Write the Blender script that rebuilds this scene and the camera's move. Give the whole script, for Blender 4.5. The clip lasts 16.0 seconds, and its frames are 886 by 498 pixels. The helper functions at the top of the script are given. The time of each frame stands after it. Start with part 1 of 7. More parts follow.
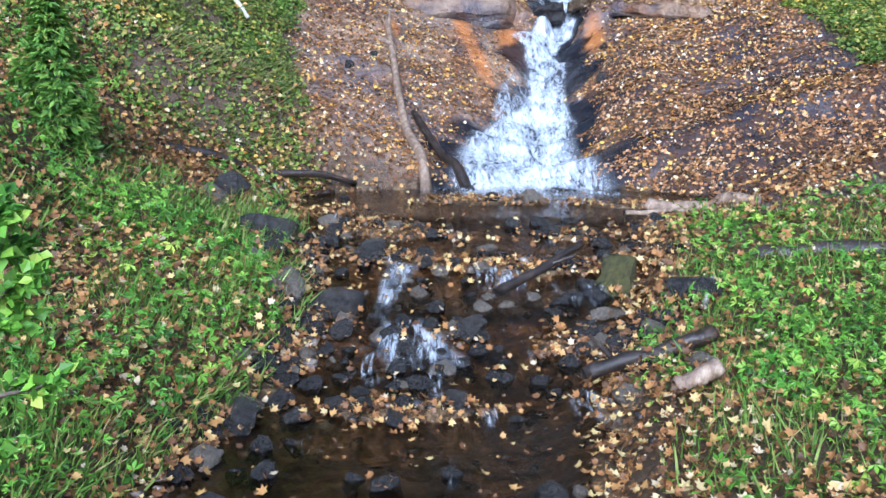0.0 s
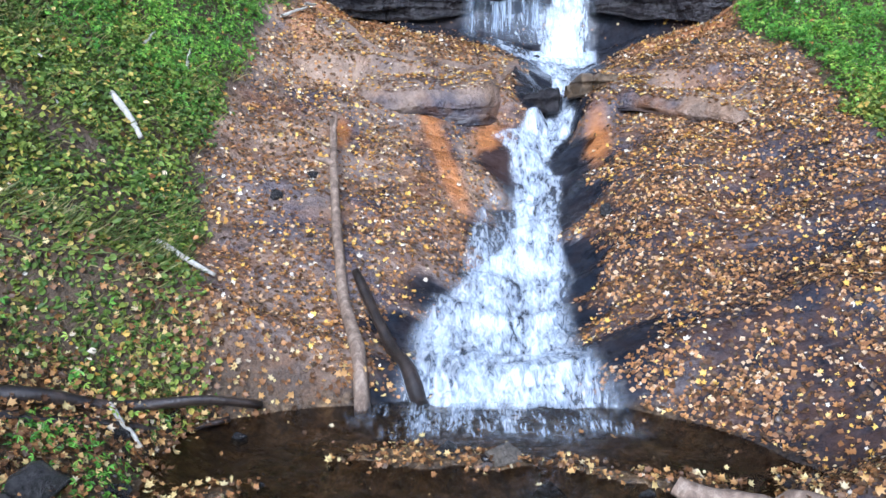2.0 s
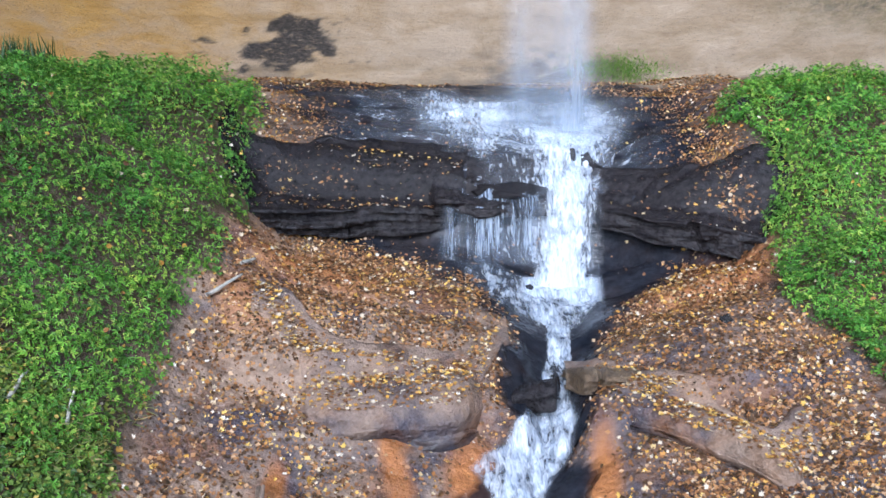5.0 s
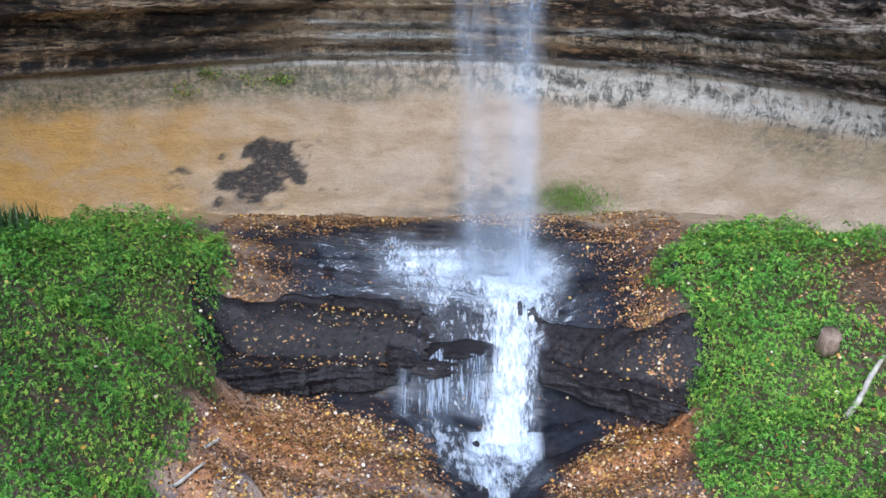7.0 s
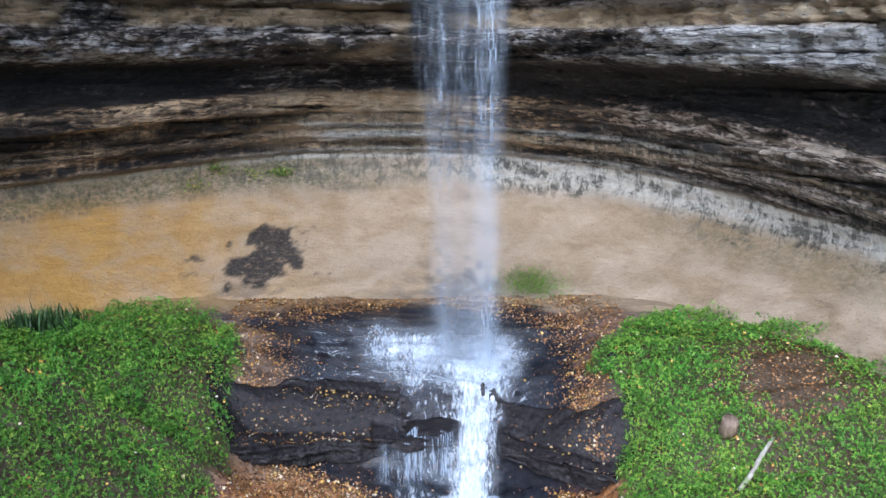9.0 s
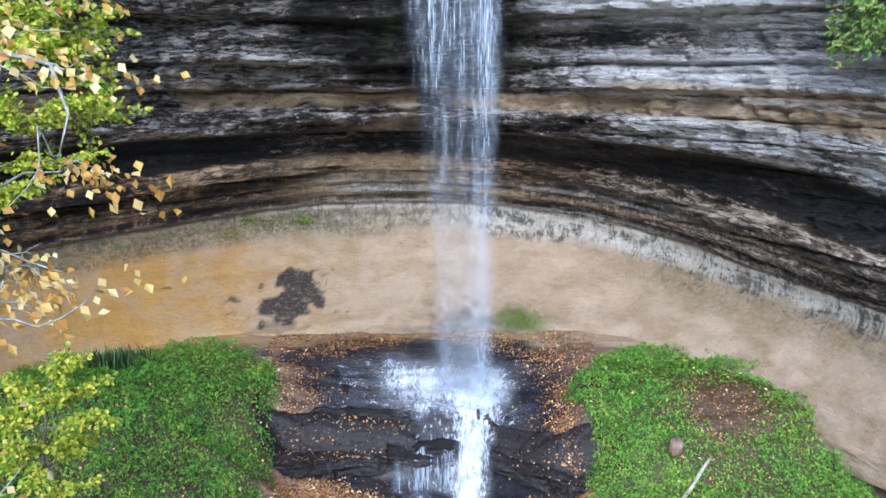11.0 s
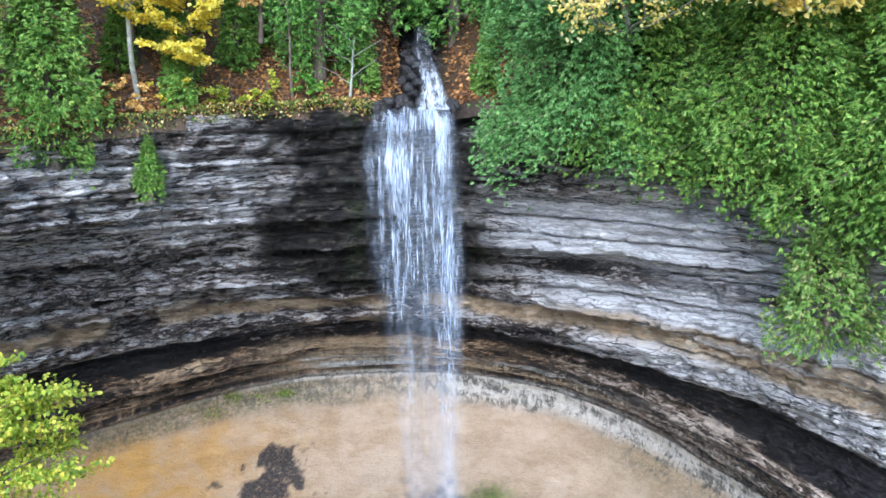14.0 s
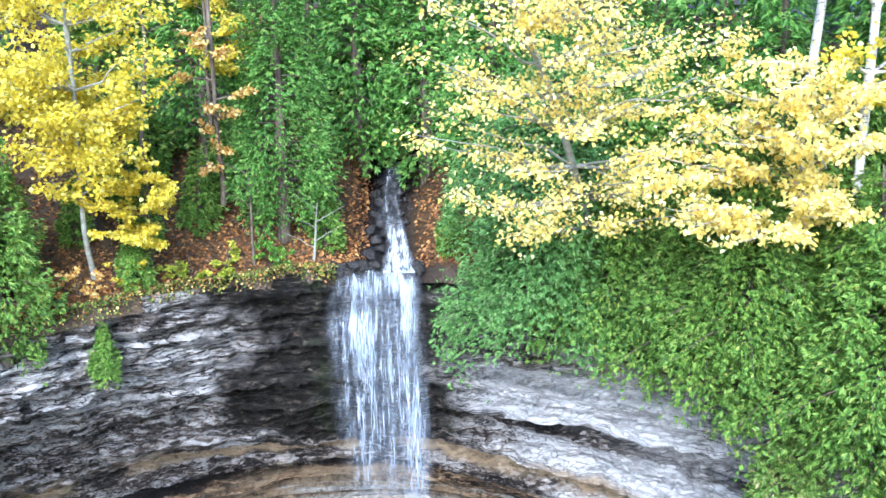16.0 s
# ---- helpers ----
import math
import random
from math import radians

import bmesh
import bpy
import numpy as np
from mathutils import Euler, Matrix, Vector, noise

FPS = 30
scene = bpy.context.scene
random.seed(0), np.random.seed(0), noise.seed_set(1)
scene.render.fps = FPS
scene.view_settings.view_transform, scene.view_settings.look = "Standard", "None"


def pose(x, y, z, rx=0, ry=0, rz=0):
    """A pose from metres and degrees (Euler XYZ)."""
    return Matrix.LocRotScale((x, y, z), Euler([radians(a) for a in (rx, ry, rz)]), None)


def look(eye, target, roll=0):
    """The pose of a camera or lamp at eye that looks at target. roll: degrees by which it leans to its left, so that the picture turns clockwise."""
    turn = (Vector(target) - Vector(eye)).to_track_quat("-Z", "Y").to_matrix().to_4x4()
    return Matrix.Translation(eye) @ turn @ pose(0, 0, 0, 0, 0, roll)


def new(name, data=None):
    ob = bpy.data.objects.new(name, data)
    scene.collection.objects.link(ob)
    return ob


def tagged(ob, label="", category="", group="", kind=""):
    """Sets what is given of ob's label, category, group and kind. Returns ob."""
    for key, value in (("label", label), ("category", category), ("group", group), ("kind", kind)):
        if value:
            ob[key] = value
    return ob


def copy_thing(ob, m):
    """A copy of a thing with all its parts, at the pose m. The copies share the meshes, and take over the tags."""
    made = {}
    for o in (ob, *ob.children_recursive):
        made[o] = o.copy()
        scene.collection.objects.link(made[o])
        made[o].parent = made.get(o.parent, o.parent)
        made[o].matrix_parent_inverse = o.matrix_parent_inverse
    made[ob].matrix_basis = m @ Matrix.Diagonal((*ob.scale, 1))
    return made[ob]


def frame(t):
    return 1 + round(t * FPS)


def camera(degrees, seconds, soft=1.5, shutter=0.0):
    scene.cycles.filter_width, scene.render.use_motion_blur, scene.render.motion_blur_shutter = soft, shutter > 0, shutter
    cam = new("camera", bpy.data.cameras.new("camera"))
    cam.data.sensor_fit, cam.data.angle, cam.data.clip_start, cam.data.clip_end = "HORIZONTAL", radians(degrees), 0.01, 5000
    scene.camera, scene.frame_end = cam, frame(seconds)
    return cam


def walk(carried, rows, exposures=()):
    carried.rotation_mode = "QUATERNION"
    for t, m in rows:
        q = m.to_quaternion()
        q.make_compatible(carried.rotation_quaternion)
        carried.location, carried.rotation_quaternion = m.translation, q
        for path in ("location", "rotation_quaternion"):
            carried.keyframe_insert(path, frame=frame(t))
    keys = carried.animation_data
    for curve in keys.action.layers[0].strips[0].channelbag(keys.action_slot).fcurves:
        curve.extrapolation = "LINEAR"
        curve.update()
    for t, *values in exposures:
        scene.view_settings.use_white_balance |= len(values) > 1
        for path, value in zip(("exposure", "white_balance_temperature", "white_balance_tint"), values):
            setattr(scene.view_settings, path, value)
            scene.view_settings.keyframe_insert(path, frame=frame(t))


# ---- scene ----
cam = camera(53.2, 16.0)
METRES, EYE, TILT, LEAN, TURN = 35.0, 1.9, -12.0, 0.0, 0.0
ROWS = [
    (0.0, 0.0, 0.0, 0.0, 0.0, 0.0, -0.0),
    (0.5, 0.006, 0.0303, 0.0188, 0.06, -0.05, -0.08),
    (1.0, 0.0114, 0.0601, 0.0377, 0.09, -0.1, -0.18),
    (1.5, 0.0155, 0.0855, 0.056, 0.17, -0.12, -0.2),
    (2.0, 0.0185, 0.1086, 0.0759, 0.18, -0.2, -0.2),
    (2.5, 0.0211, 0.131, 0.0965, 0.2, -0.18, -0.21),
    (3.0, 0.0237, 0.1523, 0.1167, 0.24, -0.11, -0.22),
    (3.5, 0.0254, 0.1731, 0.1403, 0.27, -0.14, -0.24),
    (4.0, 0.0271, 0.1896, 0.1642, 0.26, -0.13, -0.21),
    (4.5, 0.0291, 0.1991, 0.1879, 0.21, -0.04, -0.22),
    (5.0, 0.0306, 0.2006, 0.2109, 0.12, 0.07, -0.22),
    (7.5, 0.0573, 0.1436, 0.314, -0.49, 0.5, -0.3),
    (8.0, 0.061, 0.1194, 0.3298, -0.63, 0.57, -0.29),
    (8.5, 0.0631, 0.0906, 0.3427, -0.75, 0.8, -0.27),
    (9.0, 0.0632, 0.0578, 0.352, -0.85, 1.18, -0.24),
    (11.5, 0.0539, -0.0983, 0.4175, -1.23, 0.93, -0.11),
    (12.0, 0.0564, -0.1105, 0.4466, -1.18, 1.01, 0.03),
    (12.5, 0.0628, -0.1158, 0.4791, -1.05, 1.23, 0.09),
    (13.0, 0.072, -0.1167, 0.5138, -0.93, 1.29, 0.25),
    (13.5, 0.082, -0.1142, 0.5479, -0.76, 1.34, 0.39),
    (14.0, 0.0916, -0.1107, 0.5813, -0.6, 1.38, 0.52),
    (14.5, 0.1018, -0.1072, 0.6144, -0.4, 1.44, 0.6),
    (15.0, 0.1105, -0.1047, 0.6475, -0.3, 1.55, 0.65),
    (15.5, 0.1195, -0.1034, 0.6798, -0.17, 1.7, 0.72),
    (16.0, 0.1289, -0.1025, 0.7117, -0.01, 1.8, 0.76),
]
walk(cam, [(t, pose(0, 0, EYE, TILT, LEAN, TURN) @ pose(METRES * x, METRES * y, METRES * z, 90 + pitch, roll, yaw)) for t, x, y, z, yaw, pitch, roll in ROWS],
     [(0.0, 1.5, 5160, 10), (3.5, 1.22, 5240, 10), (5.0, 1.12, 5330, 11), (9.0, 1.05, 5350, 11), (12.0, 1.36, 5350, 11), (14.2, 1.46, 5350, 11), (16.0, 1.8, 5350, 11)])

# world: overcast autumn day, soft sun from behind and above the valley mouth
world = bpy.data.worlds.new("sky")
scene.world = world
world.use_nodes = True
wn = world.node_tree
sky = wn.nodes.new("ShaderNodeTexSky")
sky.sky_type, sky.sun_disc = "NISHITA", False
sky.sun_elevation, sky.sun_rotation = radians(32), radians(188)
sky.air_density, sky.dust_density, sky.ozone_density = 1.0, 1.0, 1.0
wn.links.new(sky.outputs[0], wn.nodes["Background"].inputs[0])
wn.nodes["Background"].inputs[1].default_value = 0.15
sun_data = bpy.data.lights.new("sun", "SUN")
sun_data.energy, sun_data.angle, sun_data.color = 2.2, radians(35), (1.0, 0.98, 0.95)
sun = new("sun", sun_data)
sun.matrix_world = look((-3, -26, 38), (4, 26, 4))

rng = np.random.default_rng(7)


# ---------- numbers: noise and mesh helpers ----------
PERM = np.random.default_rng(3).permutation(256)


def lattice(i, j, k):
    return PERM[(PERM[(PERM[i & 255] + j) & 255] + k) & 255] / 255.0


def vnoise(x, y, z=0.0):
    """Smooth value noise in -1..1 on numpy arrays."""
    x, y, z = np.broadcast_arrays(np.asarray(x, float), np.asarray(y, float), np.asarray(z, float))
    i, j, k = (np.floor(a).astype(int) for a in (x, y, z))
    u, v, w = x - i, y - j, z - k
    u, v, w = (a * a * (3 - 2 * a) for a in (u, v, w))
    total = 0.0
    for di in (0, 1):
        for dj in (0, 1):
            for dk in (0, 1):
                total = total + lattice(i + di, j + dj, k + dk) * (u if di else 1 - u) * (v if dj else 1 - v) * (w if dk else 1 - w)
    return total * 2 - 1


def fbm(x, y, z=0.0, octaves=4):
    total, amp, f = 0.0, 0.5, 1.0
    for o in range(octaves):
        total = total + amp * vnoise(np.asarray(x) * f + 17.3 * o, np.asarray(y) * f + 5.1 * o, np.asarray(z) * f + 9.7 * o)
        amp, f = amp * 0.5, f * 2.03
    return total


def smooth(a, b, x):
    t = np.clip((np.asarray(x, float) - a) / (b - a), 0, 1)
    return t * t * (3 - 2 * t)


def bulk(name, verts, faces, material, parent=None, soft=True, attrs=None):
    """A mesh object out of numpy arrays of corners and of faces with one number of corners each."""
    me = bpy.data.meshes.new(name)
    verts, faces = np.asarray(verts, np.float32), np.asarray(faces, np.int32)
    me.vertices.add(len(verts))
    me.vertices.foreach_set("co", verts.ravel())
    me.loops.add(faces.size)
    me.loops.foreach_set("vertex_index", faces.ravel())
    me.polygons.add(len(faces))
    me.polygons.foreach_set("loop_start", np.arange(len(faces), dtype=np.int32) * faces.shape[1])
    me.polygons.foreach_set("use_smooth", np.full(len(faces), soft))
    for key, values in (attrs or {}).items():
        me.attributes.new(key, "FLOAT", "POINT").data.foreach_set("value", np.asarray(values, np.float32).ravel())
    me.update(calc_edges=True)
    me.materials.append(material)
    ob = new(name, me)
    ob.parent = parent
    return ob


def part(name, bm, material, parent=None, label=""):
    """Links a bmesh as one mesh object under a thing or a part."""
    me = bpy.data.meshes.new(name)
    bm.to_mesh(me)
    bm.free()
    me.materials.append(material)
    me.polygons.foreach_set("use_smooth", np.full(len(me.polygons), True))
    ob = new(name, me)
    ob.parent = parent
    return tagged(ob, label)


def grid_faces(rows, cols):
    a = np.arange(rows * cols).reshape(rows, cols)
    return np.stack([a[:-1, :-1], a[:-1, 1:], a[1:, 1:], a[1:, :-1]], -1).reshape(-1, 4)


def tube_arrays(points, radii, sides=8, wob=0.0, seed=0):
    """Corners and faces of a tapered round limb along points."""
    p = np.asarray(points, float)
    r = np.asarray(radii, float)
    d = np.gradient(p, axis=0)
    d /= np.linalg.norm(d, axis=1, keepdims=True) + 1e-9
    ref = np.where(np.abs(d[:, 2:3]) < 0.9, np.array([[0, 0, 1.0]]), np.array([[1.0, 0, 0]]))
    s = np.cross(d, ref)
    s /= np.linalg.norm(s, axis=1, keepdims=True) + 1e-9
    q = np.cross(d, s)
    a = np.linspace(0, 2 * np.pi, sides, endpoint=False)
    ring = (np.cos(a)[None, :, None] * s[:, None] + np.sin(a)[None, :, None] * q[:, None])
    n = len(p)
    k = 1 + wob * vnoise(np.cos(a)[None] * 1.7 + seed, np.sin(a)[None] * 1.7, np.arange(n)[:, None] * 0.6) if wob else 1.0
    v = (p[:, None] + ring * (r[:, None] * k)[..., None]).reshape(-1, 3)
    idx = np.arange(n * sides).reshape(n, sides)
    nxt = np.roll(idx, -1, axis=1)
    f = np.stack([idx[:-1], nxt[:-1], nxt[1:], idx[1:]], -1).reshape(-1, 4)
    caps = []
    for row, c in ((0, p[0]), (n - 1, p[-1])):
        v = np.vstack([v, c[None]])
        m = len(v) - 1
        ring_i = idx[row]
        caps += [[ring_i[j], ring_i[(j + 1) % sides], m, m] for j in range(sides)]
    return v, f, np.array(caps)


def tubes(name, list_of, material, parent=None):
    """One mesh of several limbs: (points, radii, sides)."""
    vs, fs, base = [], [], 0
    for j, (p, r, sides) in enumerate(list_of):
        v, f, caps = tube_arrays(p, r, sides, 0.25, j)
        vs.append(v)
        tri = np.concatenate([f[:, [0, 1, 2]], f[:, [0, 2, 3]], caps[:, :3]])
        fs.append(tri + base)
        base += len(v)
    return bulk(name, np.vstack(vs), np.vstack(fs), material, parent)


def bend(a, b, n=10, sag=0.0, wave=0.05, seed=0):
    """Points from a to b with a little wander."""
    t = np.linspace(0, 1, n)[:, None]
    a, b = np.asarray(a, float), np.asarray(b, float)
    p = a + (b - a) * t
    length = np.linalg.norm(b - a)
    w = np.stack([vnoise(t[:, 0] * 3 + seed * 1.3, k * 7.7 + seed, 0.5) for k in range(3)], -1)
    p = p + w * wave * length * (t * (1 - t) * 4)
    p[:, 2] -= sag * 4 * (t * (1 - t))[:, 0]
    return p


KITE = (np.array([[0, 0, 0], [0.42, 0.45, 0.10], [0, 1, 0], [-0.42, 0.45, 0.10]]), np.array([[0, 1, 2], [0, 2, 3]]))
OVAL = (np.array([[0, 0, 0], [0.36, 0.22, 0.08], [0.40, 0.6, 0.10], [0, 1, -0.03], [-0.40, 0.6, 0.12], [-0.36, 0.22, 0.07]]),
        np.array([[0, 1, 2], [0, 2, 3], [0, 3, 4], [0, 4, 5]]))
LOBED = (np.array([[0, 0, 0], [0.5, 0.12, 0.10], [0.30, 0.42, 0.03], [0.52, 0.75, 0.12], [0.16, 0.68, 0.02], [0, 1.05, 0.05],
                   [-0.16, 0.68, 0.02], [-0.52, 0.75, 0.10], [-0.30, 0.42, 0.03], [-0.5, 0.12, 0.12]]),
         np.array([[0, 1, 2], [0, 2, 4], [2, 3, 4], [0, 4, 6], [4, 5, 6], [0, 6, 8], [6, 7, 8], [0, 8, 9]]))
TRIPLE = (np.array([[0, 0, 0], [0.26, 0.55, 0.12], [0, 1.0, -0.05], [-0.26, 0.55, 0.12], [0.62, 0.16, 0.10], [0.85, 0.62, -0.05], [0.35, 0.42, 0.10], [-0.62, 0.16, 0.10], [-0.85, 0.62, -0.05], [-0.35, 0.42, 0.10]]),
          np.array([[0, 1, 2], [0, 2, 3], [0, 4, 5], [0, 5, 6], [0, 8, 7], [0, 9, 8]]))
BLADE = (np.array([[-0.04, 0, 0], [0.04, 0, 0], [0.035, 0.55, 0.12], [-0.035, 0.55, 0.12], [0, 1, 0.42]]), np.array([[0, 1, 2], [0, 2, 3], [3, 2, 4]]))


def unit(v):
    return v / (np.linalg.norm(v, axis=-1, keepdims=True) + 1e-9)


def scatter(name, shape, at, way, up, size, material, parent=None, width=1.0, curl=1.0):
    """One mesh of many leaves: each lies at a place, its tip along way, its face towards up."""
    form, tri = shape
    at, way, up = np.asarray(at), unit(np.asarray(way)), np.asarray(up)
    side = unit(np.cross(way, up))
    up = np.cross(side, way)
    size = np.broadcast_to(np.asarray(size, float), (len(at),))[:, None, None]
    width = np.broadcast_to(np.asarray(width, float), (len(at),))[:, None]
    curl = np.broadcast_to(np.asarray(curl, float), (len(at),))[:, None]
    v = at[:, None] + size * ((form[None, :, 0] * width)[..., None] * side[:, None] + form[None, :, 1:2] * way[:, None] + (form[None, :, 2] * curl)[..., None] * up[:, None])
    f = (np.arange(len(at))[:, None, None] * len(form) + tri[None]).reshape(-1, 3)
    return bulk(name, v.reshape(-1, 3), f, material, parent, soft=False)


def randn(n):
    return rng.normal(size=(n, 3))


# ---------- materials ----------
class Nodes:
    """Shorthand to write a node material."""

    def __init__(self, name):
        self.m = bpy.data.materials.new(name)
        self.m.use_nodes = True
        self.t = self.m.node_tree
        self.t.nodes.clear()
        self.out = self.t.nodes.new("ShaderNodeOutputMaterial")
        self.co = self.t.nodes.new("ShaderNodeTexCoord").outputs["Object"]
        self.geo = self.t.nodes.new("ShaderNodeNewGeometry")

    def put(self, socket, value):
        if isinstance(value, bpy.types.NodeSocket):
            self.t.links.new(value, socket)
        elif value is not None:
            if socket.type == "RGBA" and len(value) == 3:
                value = (*value, 1)
            socket.default_value = value

    def scaled(self, s, co=None):
        n = self.t.nodes.new("ShaderNodeVectorMath")
        n.operation = "MULTIPLY"
        self.put(n.inputs[0], co or self.co)
        n.inputs[1].default_value = s if isinstance(s, tuple) else (s, s, s)
        return n.outputs[0]

    def noise(self, s, detail=4, rough=0.55, warp=0.0, co=None):
        n = self.t.nodes.new("ShaderNodeTexNoise")
        self.put(n.inputs["Vector"], self.scaled(s, co))
        n.inputs["Scale"].default_value = 1
        n.inputs["Detail"].default_value, n.inputs["Roughness"].default_value, n.inputs["Distortion"].default_value = detail, rough, warp
        return n.outputs["Fac"]

    def cells(self, s, co, warp):
        """Broken plates: a random value for each, and the distance to its edge."""
        v = self.t.nodes.new("ShaderNodeVectorMath")
        v.operation = "ADD"
        self.put(v.inputs[0], self.scaled(s, co))
        self.put(v.inputs[1], self.scaled(warp, self.colour_noise(1.7, co)))
        out = []
        for feature, socket in (("F1", "Color"), ("DISTANCE_TO_EDGE", "Distance")):
            n = self.t.nodes.new("ShaderNodeTexVoronoi")
            n.feature = feature
            n.inputs["Scale"].default_value = 1
            self.put(n.inputs["Vector"], v.outputs[0])
            out.append(n.outputs[socket])
        return self.axis(0, out[0]), out[1]

    def colour_noise(self, s, co):
        n = self.t.nodes.new("ShaderNodeTexNoise")
        self.put(n.inputs["Vector"], self.scaled(s, co))
        n.inputs["Scale"].default_value, n.inputs["Detail"].default_value = 1, 4
        return n.outputs["Color"]

    def ramp(self, fac, stops, sharp=False):
        n = self.t.nodes.new("ShaderNodeValToRGB")
        e = n.color_ramp.elements
        while len(e) < len(stops):
            e.new(0.5)
        for el, (p, c) in zip(e, stops):
            el.position = p
            el.color = (*c, 1) if isinstance(c, tuple) else (c, c, c, 1)
        if sharp:
            n.color_ramp.interpolation = "CONSTANT"
        self.put(n.inputs[0], fac)
        return n.outputs[0]

    def mix(self, fac, a, b, mode="MIX"):
        n = self.t.nodes.new("ShaderNodeMix")
        n.data_type, n.blend_type = "RGBA", mode
        self.put(n.inputs[0], fac)
        self.put(n.inputs[6], a)
        self.put(n.inputs[7], b)
        return n.outputs[2]

    def math(self, op, a, b=0.0, clamp=False):
        n = self.t.nodes.new("ShaderNodeMath")
        n.operation, n.use_clamp = op, clamp
        self.put(n.inputs[0], a)
        self.put(n.inputs[1], b)
        return n.outputs[0]

    def attr(self, key):
        n = self.t.nodes.new("ShaderNodeAttribute")
        n.attribute_name = key
        return n.outputs["Fac"]

    def axis(self, k, co=None):
        n = self.t.nodes.new("ShaderNodeSeparateXYZ")
        self.put(n.inputs[0], co or self.co)
        return n.outputs[k]

    def bump(self, height, strength=0.5, dist=0.02):
        n = self.t.nodes.new("ShaderNodeBump")
        n.inputs["Strength"].default_value, n.inputs["Distance"].default_value = strength, dist
        self.put(n.inputs["Height"], height)
        return n.outputs[0]

    def bsdf(self, color, rough=0.6, normal=None, **more):
        n = self.t.nodes.new("ShaderNodeBsdfPrincipled")
        self.put(n.inputs["Base Color"], color)
        self.put(n.inputs["Roughness"], rough)
        self.put(n.inputs["Normal"], normal)
        for key, value in more.items():
            self.put(n.inputs[key.replace("_", " ")], value)
        return n.outputs[0]

    def shade(self, kind, **inputs):
        n = self.t.nodes.new("ShaderNode" + kind)
        for key, value in inputs.items():
            self.put(n.inputs[key.replace("_", " ")], value)
        return n.outputs[0]

    def blend(self, fac, a, b):
        n = self.t.nodes.new("ShaderNodeMixShader")
        self.put(n.inputs[0], fac)
        self.put(n.inputs[1], a)
        self.put(n.inputs[2], b)
        return n.outputs[0]

    def done(self, shader):
        self.put(self.out.inputs[0], shader)
        return self.m


def leaf_material(name, stops, rough=0.5, lucent=0.35, blot=0.25, patchy=False):
    k = Nodes(name)
    c = k.ramp(k.geo.outputs["Random Per Island"], stops)
    c = k.mix(k.math("MULTIPLY", k.noise(1.3, 3), blot), c, k.ramp(k.noise(40, 2), [(0.3, (0.02, 0.03, 0.01)), (0.7, (0.35, 0.3, 0.1))]))
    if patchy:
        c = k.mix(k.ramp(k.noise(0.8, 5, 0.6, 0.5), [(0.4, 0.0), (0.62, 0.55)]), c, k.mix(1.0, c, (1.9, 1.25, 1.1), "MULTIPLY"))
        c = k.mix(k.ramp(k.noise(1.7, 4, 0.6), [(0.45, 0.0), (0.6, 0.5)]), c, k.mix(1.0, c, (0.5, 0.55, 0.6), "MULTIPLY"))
    s = k.bsdf(c, rough, Specular_IOR_Level=0.35)
    t = k.shade("BsdfTranslucent", Color=c)
    return k.done(k.blend(lucent, s, t))


FALLEN = leaf_material("fallen_leaf", [(0, (0.06, 0.025, 0.012)), (0.25, (0.2, 0.08, 0.028)), (0.42, (0.42, 0.18, 0.05)), (0.6, (0.66, 0.36, 0.06)),
                                       (0.76, (0.78, 0.52, 0.12)), (0.88, (0.68, 0.54, 0.36)), (1, (0.82, 0.74, 0.62))], 0.45, 0.1, 0.15)
LITTER = leaf_material("brown_litter", [(0, (0.03, 0.013, 0.008)), (0.35, (0.1, 0.042, 0.02)), (0.6, (0.27, 0.11, 0.04)), (0.82, (0.44, 0.21, 0.075)), (1, (0.58, 0.4, 0.24))], 0.55, 0.1, 0.2)
SLOPE_LITTER = leaf_material("orange_litter", [(0, (0.05, 0.022, 0.012)), (0.5, (0.2, 0.08, 0.03)), (0.8, (0.4, 0.17, 0.05)), (1, (0.6, 0.36, 0.12))], 0.6, 0.1, 0.2)
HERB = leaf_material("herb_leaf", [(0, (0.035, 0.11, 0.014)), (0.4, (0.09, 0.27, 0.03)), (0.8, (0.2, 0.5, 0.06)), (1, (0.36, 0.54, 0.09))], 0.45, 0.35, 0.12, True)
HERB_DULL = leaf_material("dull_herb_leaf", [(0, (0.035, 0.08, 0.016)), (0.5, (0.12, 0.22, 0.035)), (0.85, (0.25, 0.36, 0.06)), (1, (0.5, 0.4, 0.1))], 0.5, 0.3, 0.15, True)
GRASS = leaf_material("grass_blade", [(0, (0.07, 0.15, 0.025)), (0.55, (0.18, 0.34, 0.06)), (0.85, (0.3, 0.42, 0.1)), (1, (0.46, 0.38, 0.18))], 0.45, 0.35, 0.1)
HAY = leaf_material("dry_grass_blade", [(0, (0.06, 0.07, 0.02)), (0.4, (0.13, 0.17, 0.045)), (0.7, (0.24, 0.25, 0.08)), (1, (0.38, 0.28, 0.14))], 0.5, 0.3, 0.15)
CEDAR = leaf_material("cedar_spray", [(0, (0.06, 0.15, 0.03)), (0.5, (0.19, 0.37, 0.065)), (0.9, (0.34, 0.53, 0.1)), (1, (0.5, 0.5, 0.13))], 0.5, 0.45, 0.06)
CEDAR_BLUE = leaf_material("bluish_cedar_spray", [(0, (0.07, 0.2, 0.05)), (0.5, (0.2, 0.42, 0.12)), (1, (0.36, 0.56, 0.2))], 0.5, 0.45, 0.06)
